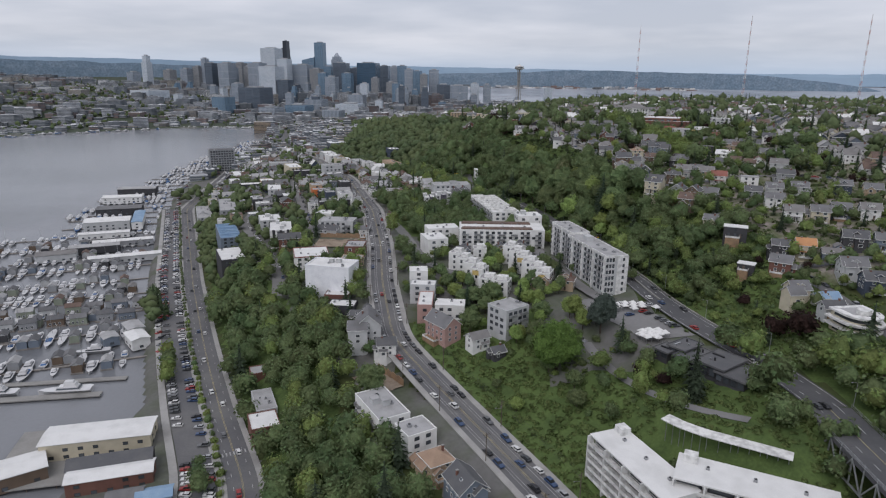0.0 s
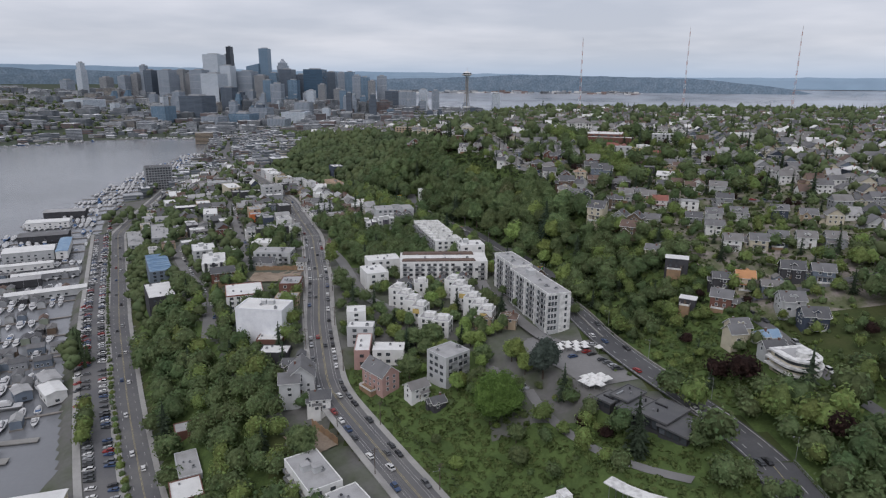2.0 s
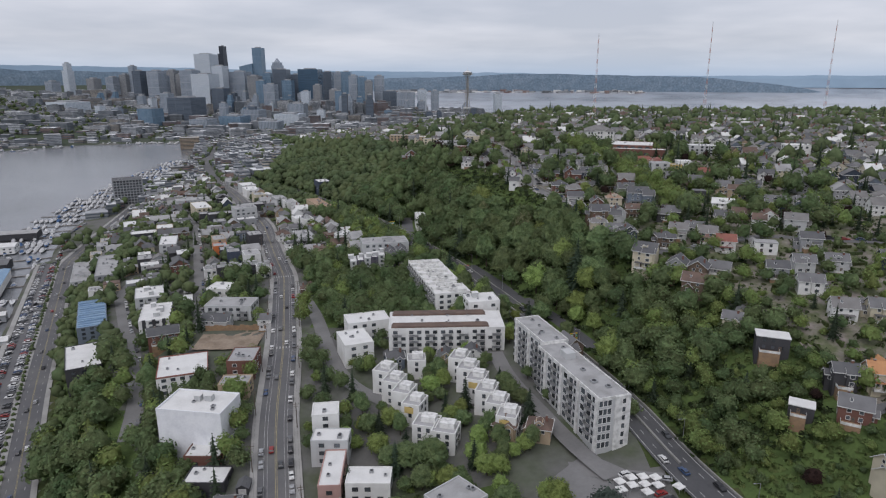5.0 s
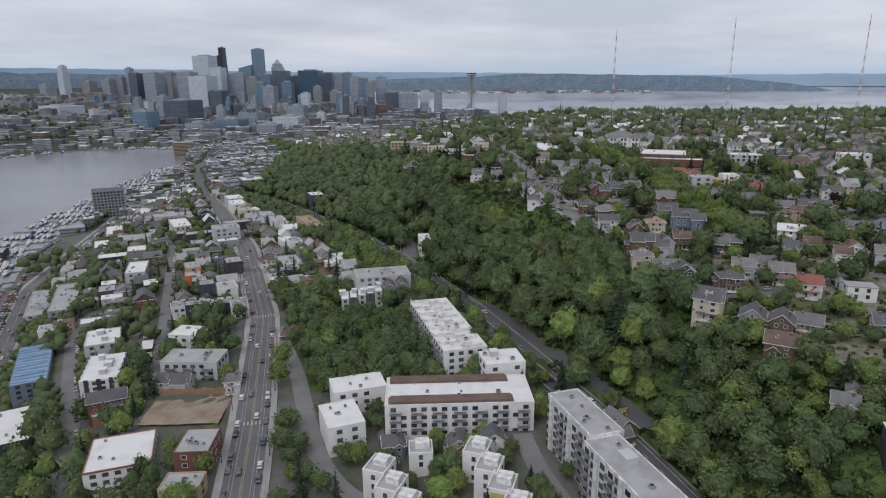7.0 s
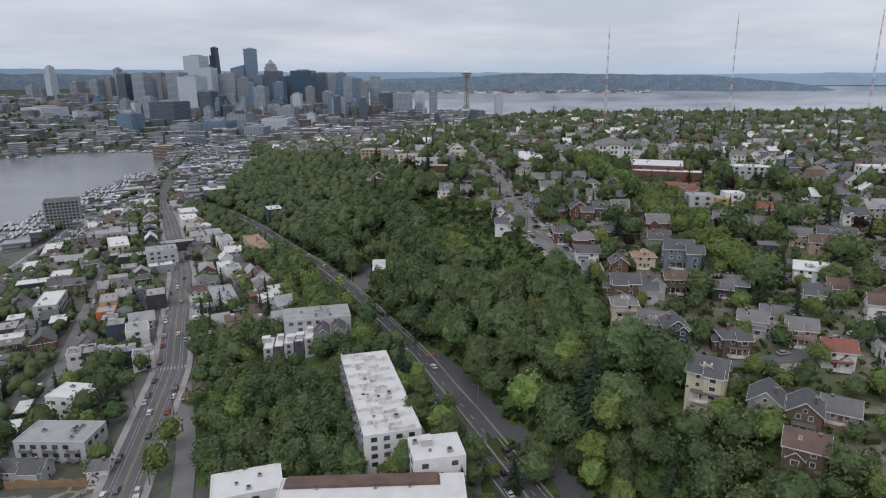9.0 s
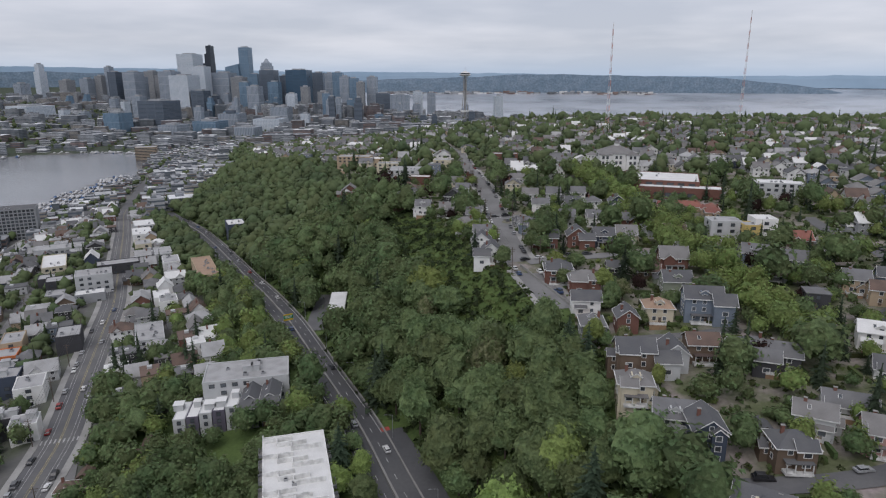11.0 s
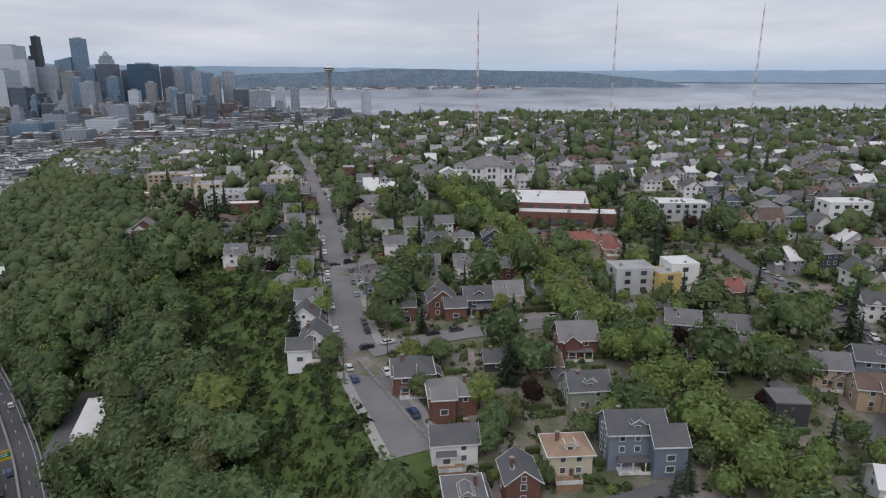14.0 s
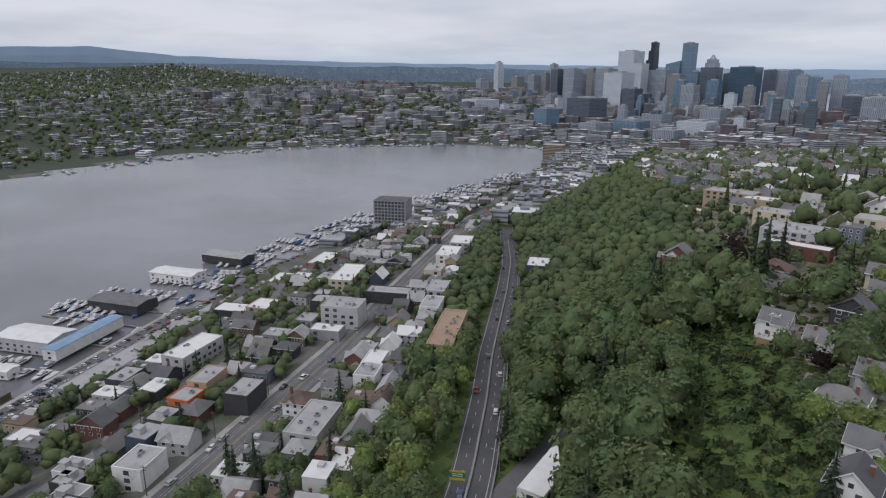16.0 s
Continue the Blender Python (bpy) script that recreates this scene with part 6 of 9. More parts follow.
# lake's south end and the flat beyond it
n = 0
while n < 2400:
    x, y = crng.uniform(-300, 2300), crng.uniform(-3100, -1080)
    sh, ea = float(along(SHORE, max(y, -1950))), float(along(EAST, max(y, -1950)))
    west = False
    if not (west or y < -1925 or x > ea + 10):
        continue
    if y < -2100 and x < 120 and crng.random() < 0.45:
        continue
    if x > ea + 10 and y > -1500 and crng.random() < 0.55:
        continue
    n += 1
    if ground_z(x, y) < 1.5:
        continue
    big = crng.random() < 0.3 and y < -1700
    rot = 28 if west else crng.choice((0, 0, 0, 32)) if y > -2700 else 32
    s = crng.uniform(11, 20) if west else crng.uniform(16, 30) if not big else crng.uniform(30, 52)
    h = crng.uniform(5, 11) if not big else crng.uniform(12, 30)
    if -2700 > y and 250 < x < 1500:
        h = crng.uniform(15, 55)
    if road_gap(x, y) < s * 0.6:
        continue
    city_block(x, y, s, s * crng.uniform(0.5, 1.0), h, rot, crng.choice((0, 1, 4, 2, 3, 4, 0)), crng.choice((5, 6, 6)))
# between the hill's foot and the lake: low works, shops and flats, roof beside roof
for i in range(5200):
    y = crng.uniform(-1905, -900)
    x = crng.uniform(max(236.0, float(along(RIM, y)) + 25), float(along(SHORE, y)) - 9)
    s = crng.choice((crng.uniform(8, 15), crng.uniform(12, 20), crng.uniform(20, 34)))
    if road_gap(x, y) < s * 0.45 + 1 or not free(x, y, s * 0.42) or ground_z(x, y) < 1.5:
        continue
    TAKEN.append((x, y, s * 0.42))
    city_block(x, y, s, s * crng.uniform(0.55, 0.95), crng.uniform(4.5, 10) + (6 if crng.random() < 0.12 else 0), 28 + crng.choice((0, 90)), crng.choice((0, 1, 1, 4, 2, 3, 4)), crng.choice((5, 6, 6)))
# houses up the eastern hill
for i in range(2600):
    x, y = crng.uniform(1150, 3900), crng.uniform(-3000, 300)
    if x < float(along(EAST, max(y, -1950))) + 90 or ground_z(x, y) < 3:
        continue
    s = crng.uniform(10, 20)
    city_block(x, y, s, s * crng.uniform(0.6, 1), crng.uniform(6, 13), crng.choice((0, 0, 90)), crng.choice((0, 1, 3, 4, 2)), crng.choice((5, 6, 6)), x < 2200)
join_stuff("city_blocks", CITY, CITY_MATS, "low city blocks with pale flat roofs beyond the lake", "city")
join_stuff("hill_houses", FAR_HOUSES, FAR_MATS, "rows of pitched-roof houses across the hill", "houses")


def glass_tower_material(name, glass, frame, pitch_z, pitch_x, share=0.6, rough=0.25):
    """Storeys and mullions of a tower that stands kilometres off."""
    m = material(name, frame, 0.6, vary=0.08, scale=0.02, fine=0.2)
    t = m.node_tree
    b = t.nodes["Principled BSDF"]
    co = t.nodes.new("ShaderNodeTexCoord")
    br = t.nodes.new("ShaderNodeTexBrick")
    br.offset = 0.0
    mp = t.nodes.new("ShaderNodeSeparateXYZ")
    t.links.new(co.outputs["Object"], mp.inputs[0])
    ad = t.nodes.new("ShaderNodeMath")
    t.links.new(mp.outputs[0], ad.inputs[0])
    t.links.new(mp.outputs[1], ad.inputs[1])
    cm = t.nodes.new("ShaderNodeCombineXYZ")
    t.links.new(ad.outputs[0], cm.inputs[0])
    t.links.new(mp.outputs[2], cm.inputs[1])
    t.links.new(cm.outputs[0], br.inputs["Vector"])
    br.inputs["Scale"].default_value = 1.0
    br.inputs["Brick Width"].default_value, br.inputs["Row Height"].default_value = pitch_x, pitch_z
    br.inputs["Mortar Size"].default_value = (1 - share) * pitch_z * 0.4
    br.inputs["Color1"].default_value = (*glass, 1)
    br.inputs["Color2"].default_value = (*[c * 1.35 for c in glass], 1)
    br.inputs["Mortar"].default_value = (*frame, 1)
    t.links.new(br.outputs["Color"], b.inputs["Base Color"])
    b.inputs["Roughness"].default_value = rough
    return m


TOWER_MATS = {"dark": glass_tower_material("tower_dark_glass", (0.07, 0.09, 0.115), (0.13, 0.15, 0.18), 4.2, 30, 0.55), "blue": glass_tower_material("tower_blue_glass", (0.1, 0.16, 0.22), (0.2, 0.27, 0.34), 30, 4.5, 0.94),
              "white": glass_tower_material("tower_white", (0.28, 0.33, 0.38), (0.58, 0.61, 0.64), 4, 5), "grey": glass_tower_material("tower_grey", (0.16, 0.195, 0.235), (0.33, 0.36, 0.395), 30, 5, 0.9),
              "tan": glass_tower_material("tower_tan", (0.13, 0.145, 0.16), (0.30, 0.30, 0.30), 4, 4.5), "navy": glass_tower_material("tower_navy_glass", (0.04, 0.075, 0.115), (0.06, 0.1, 0.145), 4.2, 30), "black": glass_tower_material("tower_black", (0.025, 0.03, 0.04), (0.05, 0.058, 0.07), 4, 30)}
TOWER_WORDS = {"dark": "dark glass", "blue": "blue-grey glass", "white": "white-framed", "grey": "grey concrete", "tan": "tan stone", "navy": "deep blue glass", "black": "black glass"}


def tower(az, dist, z_top, width, look_, top="flat", depth=None, base=0.0):
    """A downtown tower: bearing in degrees east of south from the walk's start, metres off, height of its top."""
    x, y = dist * math.sin(radians(az)), -dist * math.cos(radians(az))
    g = ground_z(x, y) - 2
    h = z_top - g
    depth = depth or width
    b = Build()
    if top == "setback":
        b.box(0, 0, 0, width, depth, h * 0.82, 0)
        b.box(0, 0, h * 0.82, width * 0.72, depth * 0.72, h * 0.18, 0)
    elif top == "slant":
        b.box(0, 0, 0, width, depth, h * 0.93, 0)
        w = width / 2
        b.solid([(-w, -w, h * 0.93), (w, -w, h * 0.93), (w, w, h * 0.93), (-w, w, h * 0.93), (-w, -w, h), (-w, w, h)], [(0, 1, 4), (1, 2, 5, 4), (2, 3, 5), (3, 0, 4, 5)], 0)
    elif top == "dome":
        b.box(0, 0, 0, width, depth, h * 0.86, 0)
        b.box(0, 0, h * 0.86, width * 0.8, depth * 0.8, h * 0.06, 0)
        b.tube(0, 0, h * 0.92, h, width * 0.36, width * 0.08, 12, 0)
    elif top == "step":
        b.box(0, 0, 0, width, depth, h * 0.7, 0)
        b.box(-width * 0.12, 0, h * 0.7, width * 0.76, depth * 0.9, h * 0.16, 0)
        b.box(-width * 0.22, 0, h * 0.86, width * 0.54, depth * 0.8, h * 0.14, 0)
    else:
        b.box(0, 0, 0, width, depth, h, 0)
    ob = thing("tower", b, TOWER_MATS[look_], pose(x, y, g, 0, 0, -az + 8), "%s downtown high-rise tower" % TOWER_WORDS[look_], "tower", "downtown towers")
    q = Build()
    if top in ("flat", "step", "setback"):
        k = {"flat": 1, "step": 0.5, "setback": 0.7}[top]
        q.box(0 if top != "step" else -width * 0.22, 0, h, width * 0.5 * k, depth * 0.5 * k, 5, 0)
        part("plant_room", q, METAL, ob)
    return ob


def bearing(px, z_px):
    """Bearing and slope for a spot in the opening view."""
    f = 784 / math.tan(radians(69.82 / 2))
    p, az, roll = radians(-15.21), radians(4.49), radians(0.57)
    u, v = (px - 784) / f, (441 - z_px) / f
    u, v = u * math.cos(roll) - v * math.sin(roll), u * math.sin(roll) + v * math.cos(roll)
    fwd, up = math.cos(p) - v * math.sin(p), math.sin(p) + v * math.cos(p)
    return math.degrees(az - math.atan2(u, fwd)), up / math.hypot(u, fwd)


def skyline(px, py, wpx, dist, look_, top="flat"):
    az, slope_ = bearing(px, py)
    tower(az, dist, 155 + slope_ * dist, wpx * dist / 1123, look_, top)


skyline(503, 73, 13, 3905, "black", "step")
skyline(566, 76, 15, 3480, "blue", "flat")
skyline(596, 94, 15, 3690, "grey", "dome")
skyline(480, 86, 26, 3500, "white", "flat")
skyline(474, 86, 12, 3560, "grey")
skyline(503, 105, 18, 3200, "white")
skyline(652, 112, 32, 3200, "navy")
skyline(549, 102, 21, 3500, "blue", "slant")
skyline(604, 112, 22, 3300, "dark")
skyline(581, 118, 14, 3350, "blue")
skyline(480, 118, 30, 3000, "white")
skyline(455, 112, 22, 3150, "grey")
skyline(536, 115, 26, 3250, "grey")
skyline(560, 122, 18, 3150, "tan")
skyline(572, 130, 14, 3000, "blue")
skyline(520, 118, 12, 3300, "tan")
skyline(628, 121, 14, 3400, "dark")
skyline(615, 130, 16, 3100, "blue")
skyline(587, 136, 18, 2950, "grey")
skyline(645, 148, 13, 2850, "white")
skyline(680, 117, 16, 3450, "dark")
skyline(698, 118, 13, 3350, "grey")
skyline(712, 117, 15, 3300, "blue")
skyline(724, 123, 14, 3150, "grey")
skyline(738, 126, 15, 3150, "blue")
skyline(750, 132, 12, 3050, "tan")
skyline(768, 124, 16, 3100, "grey")
skyline(664, 138, 12, 3000, "tan")
skyline(692, 146, 14, 2950, "tan")
skyline(785, 150, 22, 3050, "dark")
skyline(812, 152, 30, 2950, "grey")
skyline(840, 148, 14, 3050, "white")
skyline(862, 150, 12, 3000, "grey")
skyline(970, 156, 12, 2850, "white")
skyline(258, 99, 11, 3400, "white", "setback")
skyline(362, 104, 12, 3300, "grey", "setback")
skyline(373, 112, 14, 3200, "dark")
skyline(401, 112, 20, 3150, "grey")
skyline(350, 118, 12, 3300, "tan")
skyline(425, 112, 16, 3350, "tan")
skyline(412, 120, 12, 3200, "grey")
skyline(440, 118, 12, 3250, "tan")
skyline(330, 122, 14, 3300, "grey")
skyline(300, 124, 14, 3300, "tan")
skyline(236, 128, 14, 3250, "grey")
skyline(420, 148, 14, 2700, "grey")
skyline(452, 155, 40, 2600, "dark")
skyline(505, 142, 20, 2950, "dark")
skyline(671, 178, 12, 2500, "white")
skyline(632, 168, 26, 2650, "grey")
skyline(620, 184, 40, 2450, "white")
skyline(560, 176, 30, 2550, "grey")
skyline(530, 186, 36, 2450, "blue")
skyline(395, 172, 26, 2500, "blue")
skyline(140, 180, 36, 2450, "tan")
skyline(265, 160, 40, 2700, "white")
skyline(480, 190, 30, 2350, "grey")
skyline(590, 195, 30, 2300, "grey")


krng = random.Random(12)
for i in range(130):
    az, dist = krng.uniform(-3, 27), krng.uniform(2500, 3600)
    tower(az, dist, ground_z(dist * math.sin(radians(az)), -dist * math.cos(radians(az))) + krng.uniform(18, 80) * (1.25 if 6 < az < 19 else 0.7), krng.uniform(16, 30), krng.choice(("grey", "grey", "blue", "dark", "tan", "white", "dark", "blue")), krng.choice(("flat", "flat", "setback", "step")), krng.uniform(16, 30))


def needle(x, y):
    """Observation tower: tripod legs, hourglass waist, saucer and spire."""
    g = 33.0
    b = Build()
    for k in range(3):
        a = 2 * math.pi * k / 3 + 0.4
        ring = []
        for z, r in ((-8, 19), (30, 13), (75, 7.5), (112, 5.2), (140, 7.0), (156, 11)):
            ring.append((math.cos(a) * r, math.sin(a) * r, z))
        for p, q in zip(ring, ring[1:]):
            b.beam(p, q, 1.7)
    b.tube(0, 0, -8, 158, 3.0, 3.0, 10)
    ob = thing("observation_tower", b, CONCRETE, pose(x, y, g), "grey observation tower with flying-saucer top", "tower")
    s = Build()
    s.tube(0, 0, 150, 156, 9, 20.5, 28)
    s.tube(0, 0, 156, 158, 21, 21, 28)
    s.tube(0, 0, 162.5, 167, 17, 7, 28)
    s.tube(0, 0, 167, 170, 6, 4, 16)
    part("saucer", s, TRIM, ob)
    w = Build()
    w.tube(0, 0, 158, 162.5, 16.5, 17, 28)
    part("window_band", w, GLASS, ob)
    p = Build()
    p.tube(0, 0, 170, 184, 0.7, 0.2, 8)
    part("spire", p, TRIM, ob)
    d = Build()
    d.tube(0, 0, 28, 33, 15.5, 15.5, 20)
    part("lower_deck", d, TRIM, ob)


needle(-90, -2636)


MAST_RED = material("mast_red", (0.55, 0.27, 0.22), 0.7)
MAST_WHITE = material("mast_white", (0.82, 0.82, 0.81), 0.6)


def mast(x, y, z_top, r=1.6):
    """Red and white guyed lattice radio mast."""
    g = ground_z(x, y)
    h = z_top - g
    n = 18
    base = thing("radio_mast", (lambda q: (q.box(0, 0, -1, 6, 6, 4, 0), q)[1])(Build()), CONCRETE, pose(x, y, g), "tall red and white lattice radio mast", "mast", "radio masts")
    for k in range(n):
        b = Build()
        z0, z1 = 2 + (h - 2) * k / n, 2 + (h - 2) * (k + 1) / n
        r0, r1 = r * (1.9 - 1.65 * (k / n) ** 0.6), r * (1.9 - 1.65 * ((k + 1) / n) ** 0.6)
        for i in range(3):
            a, c = 2 * math.pi * i / 3, 2 * math.pi * (i + 1) / 3
            b.beam((math.cos(a) * r0, math.sin(a) * r0, z0), (math.cos(a) * r1, math.sin(a) * r1, z1), 0.15)
            b.beam((math.cos(a) * r0, math.sin(a) * r0, z0), (math.cos(c) * r1, math.sin(c) * r1, z1), 0.09)
            b.beam((math.cos(a) * r0, math.sin(a) * r0, z0), (math.cos(c) * r0, math.sin(c) * r0, z0), 0.09)
        part("lattice_section", b, MAST_RED if k % 2 == 0 else MAST_WHITE, base)


mast(-213, -1023, 232)
mast(-447, -1228, 264)
mast(-622, -1177, 262)


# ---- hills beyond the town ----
# the blue-grey haze of distance is mixed into both base colours
HAZE_FAR = material("far_hills_painted_haze", (0.27, 0.36, 0.45), 1.0, vary=0.1, scale=0.0015, fine=0.01, tint=(0.24, 0.33, 0.42), spec=0.0)
HAZE_NEAR = material("wooded_hills_painted_haze", (0.135, 0.185, 0.235), 1.0, vary=0.5, scale=0.02, fine=0.09, tint=(0.17, 0.22, 0.27), spec=0.0)


def ridge(name, az0, az1, dist, profile, foot, mat, label, rough):
    b = Build()
    n = int((az1 - az0) * 3)
    az = np.linspace(az0, az1, n + 1)
    top = np.interp(az, [p[0] for p in profile], [p[1] for p in profile])
    top = np.array([t + rough * noise.fractal(Vector((a * 0.35, dist * 0.01, 0)), 1.0, 2.0, 4) for a, t in zip(az, top)])
    pts = []
    for a, t in zip(az, top):
        for d, z in ((dist - 60, foot), (dist - 20, foot + (t - foot) * 0.75), (dist, t), (dist + 8, foot)):
            pts.append((-30 + d * math.sin(radians(a)), -230 - d * math.cos(radians(a)), z))
    b.solid(pts, [(4 * i + k, 4 * i + k + 1, 4 * i + k + 5, 4 * i + k + 4) for i in range(n) for k in range(3)], 0)
    tagged(new(name, b.mesh(name, mat)), label, "hills", kind="structure")


ridge("backdrop", -88, 100, 4700, [(-88, 190), (-12, 192), (-6, 212), (4, 222), (14, 226), (24, 244), (40, 252), (52, 268), (58, 285), (64, 330), (69, 322), (76, 296), (84, 285), (100, 290)], 118, HAZE_FAR, "horizon hills with blue haze painted into their colour", 6)
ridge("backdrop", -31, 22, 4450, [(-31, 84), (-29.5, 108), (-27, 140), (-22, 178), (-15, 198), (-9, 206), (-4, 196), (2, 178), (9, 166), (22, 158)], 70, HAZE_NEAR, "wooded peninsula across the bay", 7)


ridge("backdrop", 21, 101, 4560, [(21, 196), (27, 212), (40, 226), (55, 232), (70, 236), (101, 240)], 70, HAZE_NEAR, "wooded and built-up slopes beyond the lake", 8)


HARBOUR, hrng = Build(), random.Random(3)
for i in range(190):
    az, d = radians(hrng.uniform(-17, 6)), hrng.uniform(4310, 4385)
    x, y = -30 + d * math.sin(az), -230 - d * math.cos(az)
    HARBOUR.box(x, y, float(bowl(x, y)) - 2, hrng.uniform(12, 60), hrng.uniform(12, 24), hrng.choice((4, 5, 7, 9, 16)), hrng.choice((0, 1, 1, 2, 3)), -math.degrees(az))
join_stuff("harbour_sheds", HARBOUR, [ROOFS["w"], CITY_MATS[0], CITY_MATS[4], CITY_MATS[2]], "pale harbour sheds and stacks on the far shore", "sheds")


# ---- lakeside: piers, halls, docks, boats ----
def pier_deck(x, y, sx, sy, rot, z=1.6, name="pier", mat=None):
    b = Build()
    b.box(0, 0, -0.5, sx, sy, 0.5, 0)
    ob = thing(name, b, mat or CONCRETE, pose(x, y, z, 0, 0, rot), "grey plank and concrete pier over the water", "pier", "piers along the shore")
    n = max(2, int(sx / 9))
    for i in range(n):
        for k in (-1, 1):
            q = Build()
            q.tube(-sx / 2 + (i + 0.5) * sx / n, k * (sy / 2 - 0.6), -6, -0.5, 0.25, 0.25, 6)
            part("pile", q, POLE_WOOD, ob)
    return ob


def hall(x, y, sx, sy, rot, h, wall, cover, rise=2.5, z=1.6, label="", split=None, wins=True):
    """A pitched-roof lakeside hall."""
    b = Build()
    b.box(0, 0, -0.3, sx, sy, h + 0.3, 0)
    ob = thing("boat_hall", b, WALLS[wall], pose(x, y, z, 0, 0, rot), label or "%s lakeside hall with low %s roof" % (HOUSE_WORDS[wall], ROOF_WORDS[cover]), "building", "halls along the shore")
    r = Build()
    r.gable(0, 0, h, sx, sy, rise, 0.5, 0.25, 0, 1, True, True)
    part("roof", r, [ROOFS[cover], WALLS[wall]], ob)
    if wins:
        face_windows(ob, sx, sy, 0, max(1, int(h / 3.2)), 3.2, ("n", "w"), 5.0, 1.8, 1.3, WIN_DARK, random.Random(int(x)), 0.2)
    return ob


pier_deck(166, -222, 62, 44, 18, 2.0)
hall(162, -226, 42, 15, 18, 7.5, "C", "w", 0.7, 2.0, "cream marina hall with wide pale flat roof")
hall(146, -208, 30, 9, 22, 7.0, "D", "d", 2.4, 2.0, "dark-roofed brick marina workshop")
hall(142, -201, 30, 9, 22, 6.5, "B", "w", 1.2, 2.0, "red brick marina workshop with white roof")
hall(181, -203, 18, 14, 40, 6, "R", "w", 0.8, 1.2)
hall(130, -190, 12, 7, 22, 5, "G", "g", 1.6, 2.0)
hall(120, -192, 12, 7, 22, 5, "U", "u", 1.2, 2.0)
pier_deck(230, -262, 80, 5, 14, 1.2)
pier_deck(232, -279, 90, 4, 14, 1.0)
hall(205, -330, 16, 10, -45, 6, "W", "w", 1.0, 1.4)
hall(214, -342, 14, 9, -45, 7, "L", "m", 0.8, 1.4)
hall(222, -330, 10, 8, -45, 5, "U", "m", 0.8, 1.4)
hall(392, -606, 42, 24, 25, 9, "L", "w", 2.0, 1.4, "big white-roofed boat hangar")
hall(372, -628, 60, 10, -64, 7, "W", "u", 0.6, 2.6, "long pale shed with blue edged roof")
hall(421, -676, 46, 22, 22, 7, "D", "g", 1.5, 1.4)
hall(455, -740, 44, 20, 20, 7, "W", "w", 1.5, 1.4)
hall(470, -800, 46, 20, 18, 7, "D", "m", 1.5, 1.4)
hall(310, -497, 56, 10, 28, 5, "L", "w", 1.2, 1.0)
hall(352, -520, 40, 12, 28, 6, "D", "m", 1.2, 1.0)
hall(368, -492, 30, 14, 28, 6, "L", "v", 2.0, 1.0)
hall(340, -545, 50, 9, 28, 5, "G", "w", 1.2, 1.0)
hall(374, -570, 44, 9, 26, 5, "W", "w", 1.0, 1.0)

_h = Build()
_prof = [(-0.5, 0.16), (-0.42, 0.19), (0.1, 0.17), (0.36, 0.1), (0.5, 0.0)]
_v = []
for _x, _w in _prof:
    _v += [(_x, -_w, 0.13), (_x, _w, 0.13), (_x, 0, -0.06)]
_f = []
for _i in range(4):
    _a, _c = 3 * _i, 3 * _i + 3
    _f += [(_a, _a + 2, _c + 2, _c), (_a + 2, _a + 1, _c + 1, _c + 2), (_a + 1, _a, _c, _c + 1)]
_f += [(0, 1, 2)]
_h.solid(_v, _f)
HULL_MESH = _h.mesh("hull", HULL)
_c = Build()
_c.box(-0.08, 0, 0.12, 0.42, 0.25, 0.1, 0, 0, 0.85)
_c.box(-0.12, 0, 0.22, 0.24, 0.2, 0.08, 0, 0, 0.85)
_c.box(-0.08, 0, 0.15, 0.425, 0.255, 0.04, 1, 0, 0.95)
CABIN_MESH = _c.mesh("cabin", [HULL, GLASS])
_cv = Build()
_cv.box(-0.2, 0, 0.13, 0.36, 0.28, 0.07, 0, 0, 0.8)
CANVAS_MESH = _cv.mesh("canvas_cover", HULL_BLUE)
_ms = Build()
_ms.tube(0, 0, 0.1, 1.25, 0.012, 0.006, 5)
_ms.beam((0, 0, 0.3), (-0.4, 0, 0.3), 0.012)
MAST_MESH = _ms.mesh("mast", METAL)
brng = random.Random(9)
BOATS, FLEET = [], Build()


def boat(x, y, rot, size):
    if len(BOATS) < 190:
        sail = brng.random() < 0.2
        ob = new("boat", HULL_MESH)
        ob.matrix_world = pose(x, y, 0.25, 0, 0, rot) @ Matrix.Diagonal((size, size * brng.uniform(0.85, 1.1), size * 0.8, 1))
        tagged(ob, "moored white sailing boat with bare mast" if sail else "moored white motor boat with cabin", "boat", "boats in the marina")
        new("mast" if sail else "cabin", MAST_MESH if sail else CABIN_MESH).parent = ob
        if brng.random() < 0.35:
            new("canvas_cover", CANVAS_MESH).parent = ob
        BOATS.append(ob)
    else:
        c, s = math.cos(radians(rot)), math.sin(radians(rot))
        for me, mi in ((HULL_MESH, 0), (CABIN_MESH, 0)):
            vs = [tuple(v.co) for v in me.vertices]
            FLEET.solid([(x + (a * c - b * s) * size, y + (a * s + b * c) * size, 0.25 + z * size * 0.8) for a, b, z in vs], [tuple(p.vertices) for p in me.polygons], 1 if brng.random() < 0.12 else 0)


